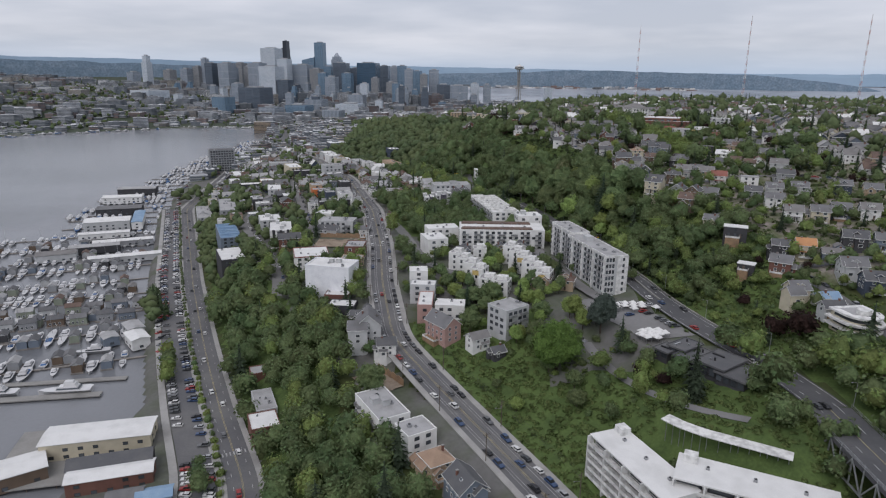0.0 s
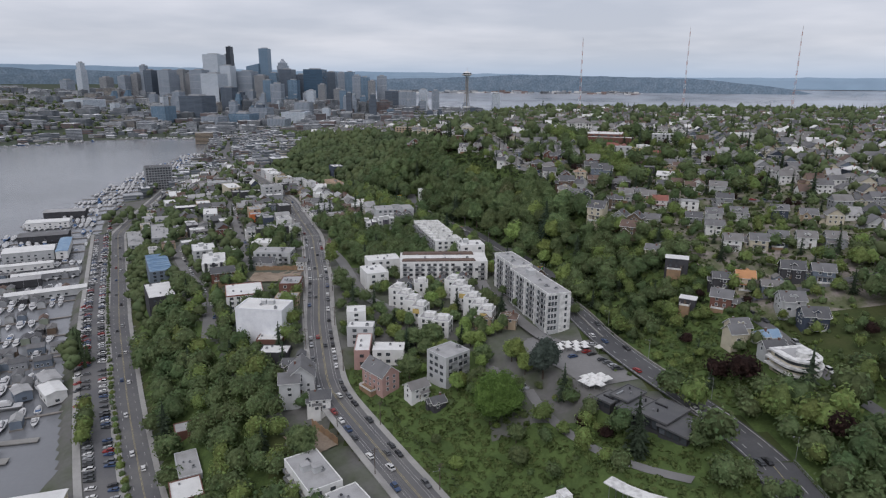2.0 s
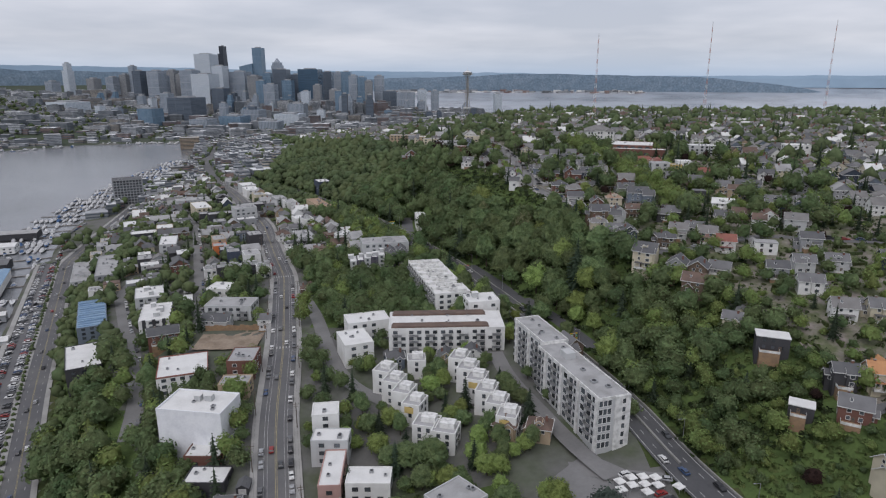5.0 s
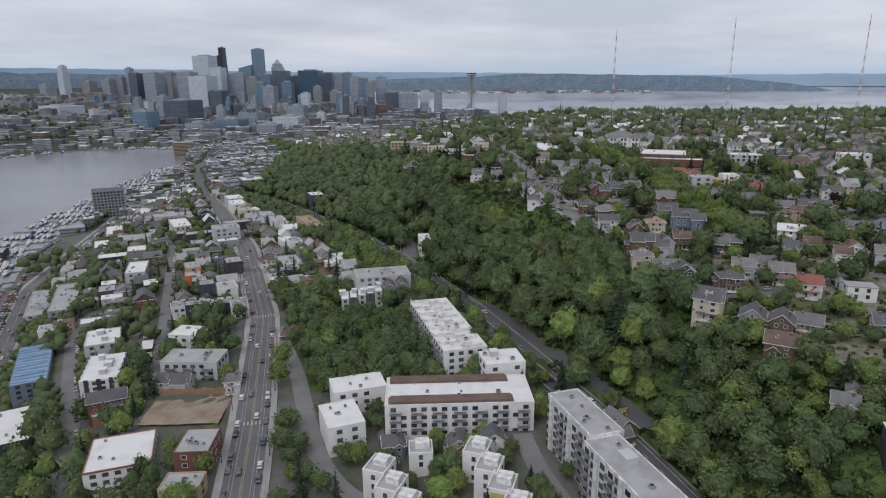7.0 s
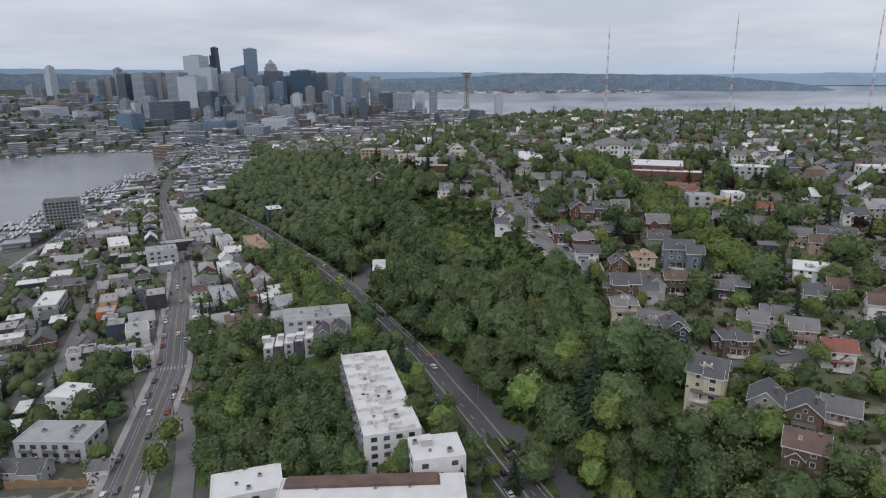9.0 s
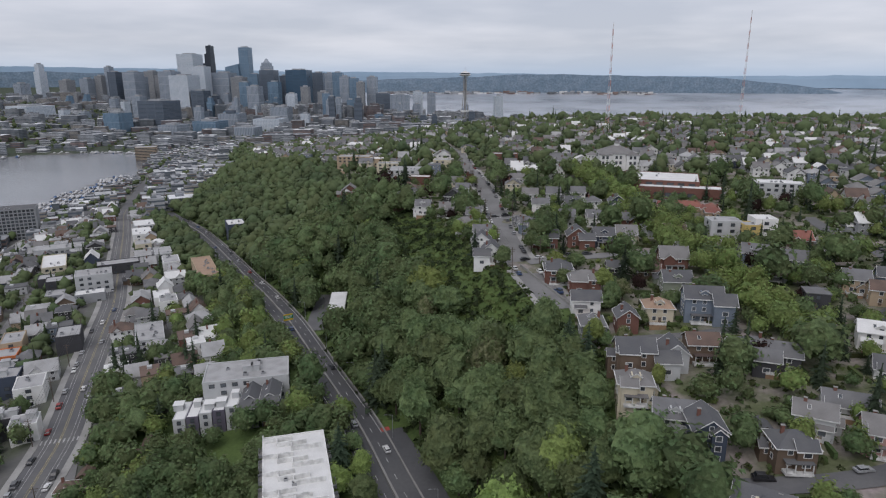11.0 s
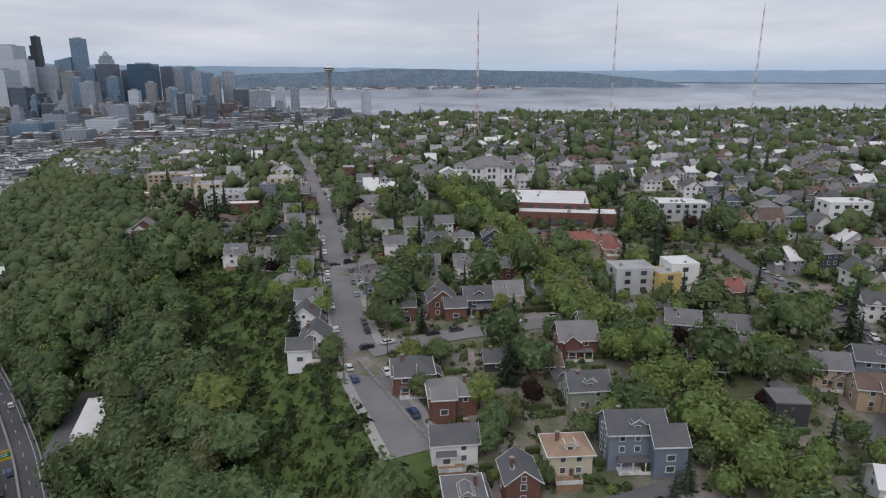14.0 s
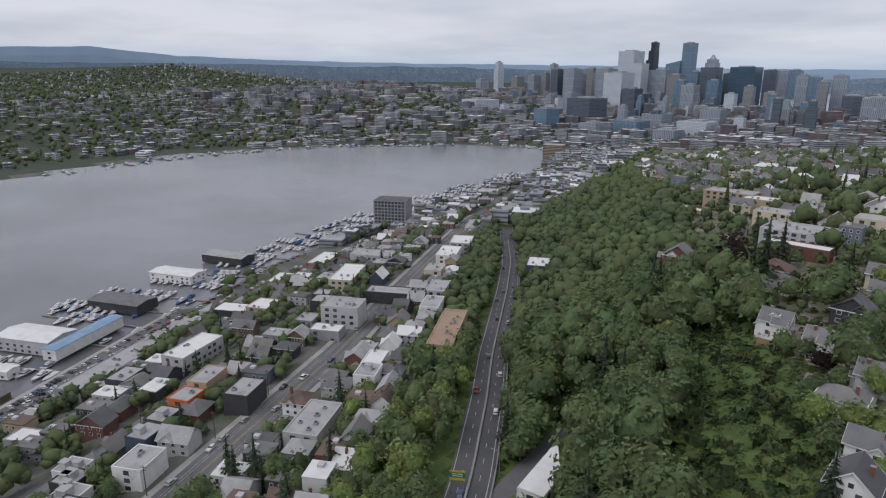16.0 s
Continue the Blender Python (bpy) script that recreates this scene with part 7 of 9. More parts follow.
OUTER = ((-280, 268), (-334, 290), (-463, 380), (-549, 425), (-698, 505), (-860, 520), (-966, 545), (-1086, 566), (-1391, 602), (-1500, 612))
y = -318.0
while y > -1480:
    x0, x1 = float(along(SHORE, y)), float(along(OUTER, y)) + brng.uniform(-14, 8)
    if y < -640:
        x1 = x0 + (x1 - x0) * 0.74
    ang = 26 + brng.uniform(-3, 3) if y > -900 else 14
    L = (x1 - x0) / math.cos(radians(ang))
    d = np.array((math.cos(radians(ang)), math.sin(radians(ang))))
    if L > 18:
        start = np.array((x0 - 2, y))
        mid = start + d * L / 2
        pd = Build()
        pd.box(0, 0, 0, L, 1.8, 0.5, 0)
        thing("dock", pd, DECK_WOOD, pose(mid[0], mid[1], 0.25, 0, 0, ang), "weathered plank dock with moored boats", "dock", "docks in the marina")
        q = 14.0
        roofed = -640 < y < -430
        while q < L - 3:
            for side in (-1, 1):
                c = start + d * q + np.array((-d[1], d[0])) * side * 7.2
                r = brng.random()
                if not free(c[0], c[1], 3):
                    continue
                if r < (0.66 if not roofed else 0.6):
                    boat(c[0], c[1], ang + 90 * side + brng.uniform(-3, 3), brng.uniform(9, 16))
                elif r < 0.9 and y > -600:
                    hb = Build()
                    hb.box(0, 0, -0.4, 9, 6, 0.8, 0)
                    hb.box(0, 0, 0.4, 7.6, 5.2, 4.2, 1)
                    ob = thing("houseboat", hb, [DECK_WOOD, WALLS[brng.choice("GRLUDSG")]], pose(c[0], c[1], 0.3, 0, 0, ang + 90), "small wooden houseboat moored at a dock", "houseboat", "houseboats at the docks")
                    rf = Build()
                    rf.gable(0, 0, 4.6, 7.6, 5.2, 1.5, 0.4, 0.15, 0, 1)
                    part("roof", rf, [ROOFS[brng.choice("gdbvdm")], WALLS["L"]], ob)
            q += brng.uniform(5.4, 8.0)
    y -= brng.uniform(30, 42) if y > -640 else brng.uniform(24, 34)


def houseboat(x, y, rot):
    hb = Build()
    hb.box(0, 0, -0.4, 11, 8, 0.8, 0)
    hb.box(0, 0, 0.4, 9.4, 6.6, 4.6, 1)
    ob = thing("houseboat", hb, [DECK_WOOD, WALLS[brng.choice("GRLUDSTG")]], pose(x, y, 0.3, 0, 0, rot), "wooden houseboat moored among docks", "houseboat", "houseboats at the docks")
    rf = Build()
    rf.gable(0, 0, 5.0, 9.4, 6.6, 1.7, 0.4, 0.15, 0, 1)
    part("roof", rf, [ROOFS[brng.choice("gdbvgdm")], WALLS["L"]], ob)
    for u in (-2.4, 0.6, 3.0):
        window(ob, u, 3.34, 1.4, 1.2, 1.3, 90)


for i in range(9):
    for k in range(2):
        houseboat(236 + i * 12.5 + k * 3, -372 - k * 22 + i * 6.0 - (i % 2) * 2, 26)
# large motor yachts at the pier
for x, y, r, s in ((210, -272, 14, 25), (243, -266, 12, 22), (226, -318, 20, 20)):
    yb = new("motor_yacht", HULL_MESH)
    yb.matrix_world = pose(x, y, 0.3, 0, 0, r) @ Matrix.Diagonal((s, s * 0.75, s * 0.75, 1))
    tagged(yb, "large white motor yacht at the pier", "yacht", "yachts at the pier")
    new("cabin", CABIN_MESH).parent = yb
    up = Build()
    up.box(-0.1, 0, 0.3, 0.2, 0.15, 0.05, 0, 0, 0.8)
    part("flybridge", up, HULL, yb)
# boats along the far shores
for i in range(90):
    t = brng.random()
    yy = -900 - 900 * t
    boat(float(along(EAST, yy)) - brng.uniform(6, 60), yy, brng.uniform(0, 360), brng.uniform(9, 22))
for i in range(60):
    boat(brng.uniform(720, 1050), -1895 + brng.uniform(5, 45), brng.uniform(60, 120), brng.uniform(9, 18))
join_stuff("distant_boats", FLEET, [HULL, HULL_BLUE], "many moored boats along the far shores", "boats")

apartment(440, -1000, 38, 30, 28, 34, "G", "d", st=9, gap=3.8, units=4, ww=2.6, wh=2.3, skip=0, label="dark nine-storey lakeside office block with window grid", name="office_building")
apartment(640, -1735, 44, 34, 20, 30, "T", "m", st=9, gap=40, units=2, ww=40, wh=1.6, skip=0, label="tan banded lakeside office block", name="office_building")


# ---- trees ----
_b = bmesh.new()
bmesh.ops.create_icosphere(_b, subdivisions=1, radius=1.0)
_b.verts.ensure_lookup_table()
ICO_V = [tuple(v.co) for v in _b.verts]
ICO_F = [tuple(v.index for v in f.verts) for f in _b.faces]
_b.free()


def clump(b, c, r, rng, leaves=14, squash=0.8, mat=0):
    """A tuft of leaf sprays, each a small tilted blade, thickest on top."""
    for _ in range(leaves):
        d = Vector((rng.gauss(0, 1), rng.gauss(0, 1), rng.gauss(0.45, 0.8))).normalized()
        p = Vector(c) + Vector((d.x, d.y, d.z * squash)) * r * rng.uniform(0.55, 1.05)
        e = (d + Vector((rng.gauss(0, 0.45), rng.gauss(0, 0.45), rng.gauss(0.25, 0.45)))).normalized()
        u = e.orthogonal().normalized()
        u.rotate(Quaternion(e, rng.uniform(0, 6.283)))
        w = e.cross(u)
        k = r * rng.uniform(0.4, 0.75)
        b.solid([tuple(p + u * k), tuple(p - u * k * 0.6 + w * k * 0.8), tuple(p - u * k * 0.6 - w * k * 0.8)], [(0, 1, 2)], mat)


def trunk_build(h, r, rng, limbs=4, spread=0.5):
    b = Build()
    b.tube(0, 0, -1.5, h * 0.45, r, r * 0.7, 7)
    b.tube(0, 0, h * 0.45, h * 0.8, r * 0.7, r * 0.2, 6)
    for i in range(limbs):
        a = 2 * math.pi * i / limbs + rng.uniform(-0.4, 0.4)
        z = h * rng.uniform(0.25, 0.5)
        b.beam((0, 0, z), (math.cos(a) * h * 0.28 * spread * 2, math.sin(a) * h * 0.28 * spread * 2, z + h * 0.25), r * 0.3)
    return b


_b = bmesh.new()
bmesh.ops.create_icosphere(_b, subdivisions=2, radius=1.0)
_b.verts.ensure_lookup_table()
ICO2_V = [tuple(v.co) for v in _b.verts]
ICO2_F = [tuple(v.index for v in f.verts) for f in _b.faces]
_b.free()


_b = bmesh.new()
bmesh.ops.create_icosphere(_b, subdivisions=3, radius=1.0)
_b.verts.ensure_lookup_table()
ICO3_V = [tuple(v.co) for v in _b.verts]
ICO3_F = [tuple(v.index for v in f.verts) for f in _b.faces]
_b.free()


def lobe(b, c, r, rng, vs, fs, rough=0.16, squash=0.85):
    o = Vector((rng.uniform(0, 50), rng.uniform(0, 50), rng.uniform(0, 50)))
    pts = []
    for v in vs:
        k = r * (1 + rough * 2.2 * noise.noise(Vector(v) * 2.2 + o) + rng.uniform(-rough, rough) * 0.6)
        pts.append((c[0] + v[0] * k, c[1] + v[1] * k, c[2] + v[2] * k * squash))
    b.solid(pts, fs, 0)


def leaf_cards(b, pts, mid, n, size, rng):
    """Small leaf sprays set at odd angles all over a crown."""
    for i in range(n):
        p = Vector(pts[rng.randrange(len(pts))]).lerp(Vector(pts[rng.randrange(len(pts))]), rng.uniform(0, 0.12))
        d = (p - Vector((0, 0, mid))).normalized()
        if d.z < -0.4:
            continue
        p += d * size * rng.uniform(-0.2, 0.6)
        u = (d.orthogonal() * rng.uniform(-1, 1) + Vector((rng.gauss(0, 1), rng.gauss(0, 1), rng.gauss(0, 0.6)))).normalized()
        u = (u - d * u.dot(d) * 0.55).normalized() * size * rng.uniform(0.6, 1.3)
        q = d.cross(u).normalized() * size * rng.uniform(0.5, 1.0) + d * size * rng.uniform(-0.3, 0.3)
        b.solid([tuple(p - u), tuple(p + u), tuple(p + q)], [(0, 1, 2)])


def broadleaf(seed, h=12.0, w=10.0, cards=900, size=0.42, low=0.3, fine=True):
    """A crown whose boughs bulge out of an uneven dome, clothed all over in small leaf sprays that break its outline."""
    rng = random.Random(seed)
    b = Build()
    o = Vector((rng.uniform(0, 50), rng.uniform(0, 50), rng.uniform(0, 50)))
    lean = Vector((rng.uniform(-0.1, 0.1), rng.uniform(-0.1, 0.1), 0)) * w
    mid, tall = h * (low + 0.25), h * (0.72 - low)

    def shell(d):
        bough = 0.30 * (1 - 2.6 * abs(noise.noise(d * 2.7 + o * 2))) + 0.13 * (1 - 2.6 * abs(noise.noise(d * 6.0 + o)))
        k = 0.9 + 0.4 * noise.noise(d * 1.3 + o) + bough
        return Vector((d.x * w * 0.42 * k + lean.x * d.z, d.y * w * 0.42 * k + lean.y * d.z, mid + d.z * (tall * 0.95 if d.z > 0 else tall * 0.5) * k))

    vs, fs = (ICO3_V, ICO3_F) if fine else (ICO2_V, ICO2_F)
    b.solid([tuple(Vector((0, 0, mid)).lerp(shell(Vector(v)), rng.uniform(0.86, 0.97) if fine else rng.uniform(0.74, 0.93))) for v in vs], fs)
    for i in range(cards):
        d = Vector((rng.gauss(0, 1), rng.gauss(0, 1), rng.gauss(0.35, 0.9))).normalized()
        p = Vector((0, 0, mid)).lerp(shell(d), rng.uniform(0.9, 1.07))
        f = (d + Vector((rng.gauss(0, 0.42), rng.gauss(0, 0.42), rng.gauss(0.3, 0.42)))).normalized()
        u = f.orthogonal().normalized()
        u.rotate(Quaternion(f, rng.uniform(0, 6.283)))
        t = f.cross(u)
        k = size * rng.uniform(0.6, 1.35)
        b.solid([tuple(p + u * k), tuple(p - u * k * 0.6 + t * k * 0.85), tuple(p - u * k * 0.6 - t * k * 0.85)], [(0, 1, 2)])
    return b.mesh("crown", FOLIAGE), trunk_build(h, w * 0.035, rng).mesh("trunk", BARK)


def conifer(seed, h=17.0, w=7.5, tiers=15, arms=10, blades=4):
    """Drooping boughs in whorls up a straight stem, ragged at the tips."""
    rng = random.Random(seed)
    b = Build()
    for t in range(tiers):
        k = t / (tiers - 1)
        z, r = h * (0.1 + 0.87 * k), w / 2 * (1 - k) ** 0.8 * rng.uniform(0.82, 1.1) + 0.25
        m = max(4, int(arms * (1 - k) + 3))
        for i in range(m):
            a = 2 * math.pi * (i + rng.random() * 0.8) / m
            out = Vector((math.cos(a), math.sin(a), 0))
            side = Vector((-out.y, out.x, 0))
            L = r * rng.uniform(0.7, 1.12)
            for q in range(blades):
                f = (q + rng.uniform(0.2, 1.0)) / blades
                p = Vector((0, 0, z)) + out * L * f + Vector((0, 0, -L * 0.38 * f * f + rng.uniform(-0.15, 0.15)))
                g = (0.2 + 0.2 * (1 - f)) * L * rng.uniform(0.8, 1.3) + 0.22
                s_ = side * rng.uniform(0.7, 1.0) + Vector((0, 0, rng.uniform(-0.5, 0.5)))
                b.solid([tuple(p + out * g + Vector((0, 0, -0.4 * g))), tuple(p - out * g * 0.5 + s_ * g * 0.75), tuple(p - out * g * 0.5 - s_ * g * 0.75)], [(0, 1, 2)])
    for k in range(5):
        z0, z1, r = h * (0.1 + 0.17 * k), h * (0.1 + 0.17 * (k + 1.6)), w * 0.2 * (1 - 0.19 * k)
        ring = [(math.cos(1.047 * i) * r, math.sin(1.047 * i) * r, z0) for i in range(6)]
        b.solid(ring + [(0, 0, min(z1, h))], [(i, (i + 1) % 6, 6) for i in range(6)])
    tr = Build()
    tr.tube(0, 0, -1.5, h * 0.97, w * 0.04, 0.04, 7)
    return b.mesh("crown", FOLIAGE_DARK), tr.mesh("trunk", BARK)


BROAD = [broadleaf(s, h, w) for s, h, w in ((1, 12, 11), (2, 13, 10), (3, 11, 11.5), (4, 14, 10.5), (5, 10, 9))]
BROAD_FAR = [broadleaf(s, h, w, 300, 0.62, fine=False) for s, h, w in ((11, 12, 11), (12, 13, 10), (13, 11, 11), (14, 10, 9))]
BROAD_MID = [broadleaf(s, h, w, 130, 0.85, fine=False) for s, h, w in ((15, 12, 11), (16, 13, 10), (17, 11, 11.5))]


def tiny_tree(seed, h, w, mat):
    """A tree that is only seen from afar."""
    rng = random.Random(seed)
    b = Build()
    lobe(b, (0, 0, h * 0.55), w * 0.36, rng, ICO_V, ICO_F, 0.3)
    lobe(b, (w * 0.25, w * rng.uniform(-0.2, 0.2), h * 0.42), w * 0.26, rng, ICO_V, ICO_F, 0.3)
    lobe(b, (-w * 0.2, w * rng.uniform(-0.25, 0.25), h * 0.4), w * 0.24, rng, ICO_V, ICO_F, 0.3)
    leaf_cards(b, list(b.v), h * 0.5, 84, w * 0.085, rng)
    return b.mesh("crown", mat), BROAD[0][1]


TINY = [tiny_tree(s, 12, 11, FOLIAGE) for s in (41, 42, 43)]
MICRO = []
for s_ in (46, 47, 48):
    b_ = Build()
    lobe(b_, (0, 0, 6.0), 4.9, random.Random(s_), ICO_V, ICO_F, 0.3)
    leaf_cards(b_, list(b_.v), 6.0, 6, 1.6, random.Random(s_))
    MICRO.append((b_.mesh("crown", FOLIAGE), BROAD[0][1]))
TINY_CONIF = [conifer(44, 15, 8.5, 6, 5, 2), conifer(45, 14, 7.5, 6, 5, 2), conifer(46, 12, 8.5, 6, 5, 2)]
CONIF_FAR = [conifer(17, 17, 8.5, 10, 7, 3), conifer(18, 19, 9, 10, 7, 3)]
CONIF = [conifer(7, 18, 9), conifer(8, 21, 9.5), conifer(9, 16, 8)]
SLIM = [conifer(10, 12, 3.2, 14, 6, 3)]
BUSH = [broadleaf(s, 4.2, 5.2, 260, 0.34, 0.1, False) for s in (31, 32)]
BUSH_FAR = [broadleaf(s, 4.2, 5.2, 90, 0.5, 0.1, False) for s in (33, 34)]


def recoloured(kinds, mat):
    out = []
    for crown, trunk in kinds:
        c = crown.copy()
        c.materials.clear()
        c.materials.append(mat)
        out.append((c, trunk))
    return out


BRIGHT, RED, PALE = recoloured(BROAD[:3], FOLIAGE_BRIGHT), recoloured(BROAD[3:], FOLIAGE_RED), recoloured(BROAD[1:3], FOLIAGE_PALE)
BRIGHT_BUSH = recoloured(BUSH, FOLIAGE_BRIGHT)
GIANT = recoloured([broadleaf(61, 25, 21, 4200, 0.45, 0.25)], FOLIAGE_MAPLE)
FAR_KIND = {"cedar": (BROAD_FAR, WOODS_DARK), "mid": (BROAD_MID, WOODS), "midbright": (BROAD_MID, WOODS_BRIGHT), "giant": (BROAD_FAR, WOODS), "broad": (BROAD_FAR, WOODS), "far": (BROAD_FAR, WOODS), "bright": (BROAD_FAR, WOODS_BRIGHT), "conifer": (CONIF_FAR, WOODS_DARK), "slim": (CONIF_FAR, WOODS_DARK), "red": (BROAD_FAR, WOODS_RED), "pale": (BROAD_FAR, WOODS_BRIGHT),
            "tiny": (TINY, WOODS_FAR), "micro": (MICRO, WOODS_FAR), "tinyconifer": (TINY_CONIF, WOODS_DARK_FAR), "bush": (BUSH_FAR, WOODS), "brightbush": (BUSH_FAR, WOODS_BRIGHT)}
TREE_LABEL = {"cedar": ("large blue-grey cedar tree beside the yard", "tree"), "giant": ("very large full-crowned green maple tree", "tree"), "broad": ("full-crowned green deciduous tree in leaf", "tree"), "bright": ("fresh light green deciduous tree in leaf", "tree"), "conifer": ("tall dark green conifer tree", "tree"), "slim": ("slim dark columnar evergreen", "tree"),
              "red": ("dark copper-leaved garden tree in leaf", "tree"), "pale": ("pale flowering deciduous tree", "tree"), "bush": ("rounded green garden shrub", "shrub"), "brightbush": ("bright yellow-green garden shrub", "shrub"), "far": ("green deciduous tree in leaf", "tree")}
TREE_KIND = {"cedar": recoloured(BROAD[1:2], FOLIAGE_CEDAR), "giant": GIANT, "broad": BROAD, "bright": BRIGHT, "conifer": CONIF, "slim": SLIM, "red": RED, "pale": PALE, "bush": BUSH, "brightbush": BRIGHT_BUSH, "far": BROAD_FAR}
trng = random.Random(77)
WANTED = []


def tree(x, y, kind="broad", k=1.0, sink=0.3):
    WANTED.append((x, y, kind, k * trng.uniform(0.9, 1.1), k * trng.uniform(0.85, 1.15), trng.uniform(0, 360), sink))


def plant():
    """The 300 trees and shrubs nearest to the middle of the plan stand singly; the rest of the woods is joined, kind by kind."""
    a, d = np.array((5.0, -250.0)), np.array((-85.0, -330.0))

    def away(w):
        t = np.clip(((w[0] - a[0]) * d[0] + (w[1] - a[1]) * d[1]) / (d @ d), 0, 1)
        return math.hypot(w[0] - a[0] - t * d[0], w[1] - a[1] - t * d[1])
    order = sorted(WANTED, key=away)
    singles, count = [], {"tree": 0, "shrub": 0}
    rest = {}
    for w in order:
        kind = "shrub" if "bush" in w[2] else "tree"
        if count[kind] < (270 if kind == "tree" else 60) and w[2] not in ("far", "tiny", "tinyconifer"):
            count[kind] += 1
            crown, trunk = trng.choice(TREE_KIND[w[2]])
            ob = new(kind, trunk)
            ob.matrix_world = pose(w[0], w[1], ground_z(w[0], w[1]) - w[6], 0, 0, w[5]) @ Matrix.Diagonal((w[3], w[3], w[4], 1))
            tagged(ob, *TREE_LABEL[w[2]], group="trees on the hillside")
            new("crown", crown).parent = ob
        else:
            if away(w) > 205 and "tiny" not in w[2]:
                w = (w[0], w[1], "tinyconifer" if w[2] in ("conifer", "slim") else "tiny", w[3] * (0.4 if "bush" in w[2] else 1.0), w[4] * (0.4 if "bush" in w[2] else 1.0), w[5], w[6])
            if w[2] in ("broad", "far", "bright") and away(w) > 125:
                w = w[:2] + ("midbright" if w[2] == "bright" else "mid",) + w[3:]
            if w[2] == "tiny" and away(w) > 480:
                w = w[:2] + ("micro",) + w[3:]
            if away(w) < 205 and w[2] in ("tiny", "tinyconifer"):
                w = w[:2] + ("conifer" if w[2] == "tinyconifer" else "far",) + w[3:]
            rest.setdefault(w[2], []).append(w)
    for name, ws in rest.items():
        kinds, mat = FAR_KIND[ws[0][2]]
        vs, fs, n = [], [], 0
        meshes = []
        for crown, trunk in kinds:
            v = np.zeros(len(crown.vertices) * 3)
            crown.vertices.foreach_get("co", v)
            meshes.append((v.reshape(-1, 3), np.array([tuple(p.vertices) for p in crown.polygons])))
        for w in ws:
            v, f = meshes[trng.randrange(len(meshes))]
            c, s = math.cos(radians(w[5])), math.sin(radians(w[5]))
            q = np.column_stack([(v[:, 0] * c - v[:, 1] * s) * w[3] + w[0], (v[:, 0] * s + v[:, 1] * c) * w[3] + w[1], v[:, 2] * w[4] + ground_z(w[0], w[1]) - w[6]])
            vs.append(q)
            fs.append(f + n)
            n += len(v)
        V, F = np.concatenate(vs), np.concatenate(fs)
        me = bpy.data.meshes.new("woods")
        me.vertices.add(len(V))
        me.vertices.foreach_set("co", V.ravel())
        me.loops.add(F.size)
        me.loops.foreach_set("vertex_index", F.ravel().astype(np.int32))
        me.polygons.add(len(F))
        me.polygons.foreach_set("loop_start", np.arange(0, F.size, 3, dtype=np.int32))
        me.materials.append(mat)
        me.update(calc_edges=True)
        tagged(new("woods", me), "crowns of many trees over the hillside", "trees", kind="stuff")


def fill(test, box, spacing, pick, size=(0.8, 1.15), gap=3.0, clear=2.2, limit=9999):
    """Trees at jittered spots inside a stretch of the plan."""
    x0, x1, y0, y1 = box
    n = 0
    yy = y0
    while yy < y1:
        xx = x0
        while xx < x1:
            x, y = xx + trng.uniform(-0.45, 0.45) * spacing, yy + trng.uniform(-0.45, 0.45) * spacing
            xx += spacing
            if n >= limit or not test(x, y) or not free(x, y, clear) or road_gap(x, y) < gap:
                continue
            tree(x, y, pick(), trng.uniform(*size))
            n += 1
        yy += spacing
    return n


def between(line_a, line_b, da, db):
    return lambda x, y: float(along(line_a, y)) + da < x < float(along(line_b, y)) + db


def mix(**w):
    keys, vals = list(w), list(w.values())
    return lambda: trng.choices(keys, vals)[0]


# the wooded slope between the highway and the hill's rim
slope = between(RIM, AURORA, 2, -8)
fill(lambda x, y: slope(x, y) and not (x < float(along(RIM, y)) + (30 if -690 < y < -520 else 12 if y > -520 and y < -430 else -99)) and x < 400, (-160, 330, -960, -425), 7.8, mix(broad=9, bright=0.4, conifer=0.4, pale=0.1), (0.85, 1.5), 1.4)
fill(lambda x, y: slope(x, y), (-160, 60, -425, -350), 6.6, mix(broad=7, bright=2.2, conifer=0.6, bush=1), (0.6, 1.15), 2.0)
fill(lambda x, y: slope(x, y), (-160, 60, -350, -300), 6.0, mix(broad=6, bright=2.6, conifer=0.5, bush=2, brightbush=1.5), (0.45, 0.92), 2.0)
fill(lambda x, y: slope(x, y) and x < 236, (40, 240, -1290, -965), 9.5, mix(far=8, conifer=0.4), (0.9, 1.35), 3.5)
fill(lambda x, y: float(along(RIM, y)) - 20 < x < float(along(SHORE, y)) - 10, (200, 700, -1905, -900), 17, mix(tiny=4, tinyconifer=0.6), (0.6, 1.1), 1.0, -3.0)
# the bank above the lakeside road
fill(between(TERRACE, WESTLAKE, -14, -10), (-10, 330, -760, -150), 8.4, mix(broad=9, bright=1.6, conifer=0.4), (0.85, 1.2), 1.6, 1.5)
# the strip between the avenue and the highway
fill(lambda x, y: float(along(DEXTER, y)) - 40 > x > float(along(AURORA, y)) + 13, (-60, 60, -306, -180), 9.5, mix(broad=3, bright=3, bush=3, brightbush=2), (0.4, 0.75), 1.5, 1.5)
fill(lambda x, y: float(along(AURORA, y)) + 11 < x < float(along(AURORA, y)) + 40, (-10, 290, -950, -545), 7.2, mix(broad=7, bright=3, conifer=0.4), (0.8, 1.1), 0.8, 2.0)
fill(lambda x, y: float(along(AURORA, y)) + 9 < x < float(along(DEXTER, y)) - 10 and not (22 < x < 40 and -512 < y < -494), (-60, 110, -556, -426), 7.0, mix(broad=8, bright=1.6, conifer=0.8), (0.7, 1.15), 1.4, 1.6)
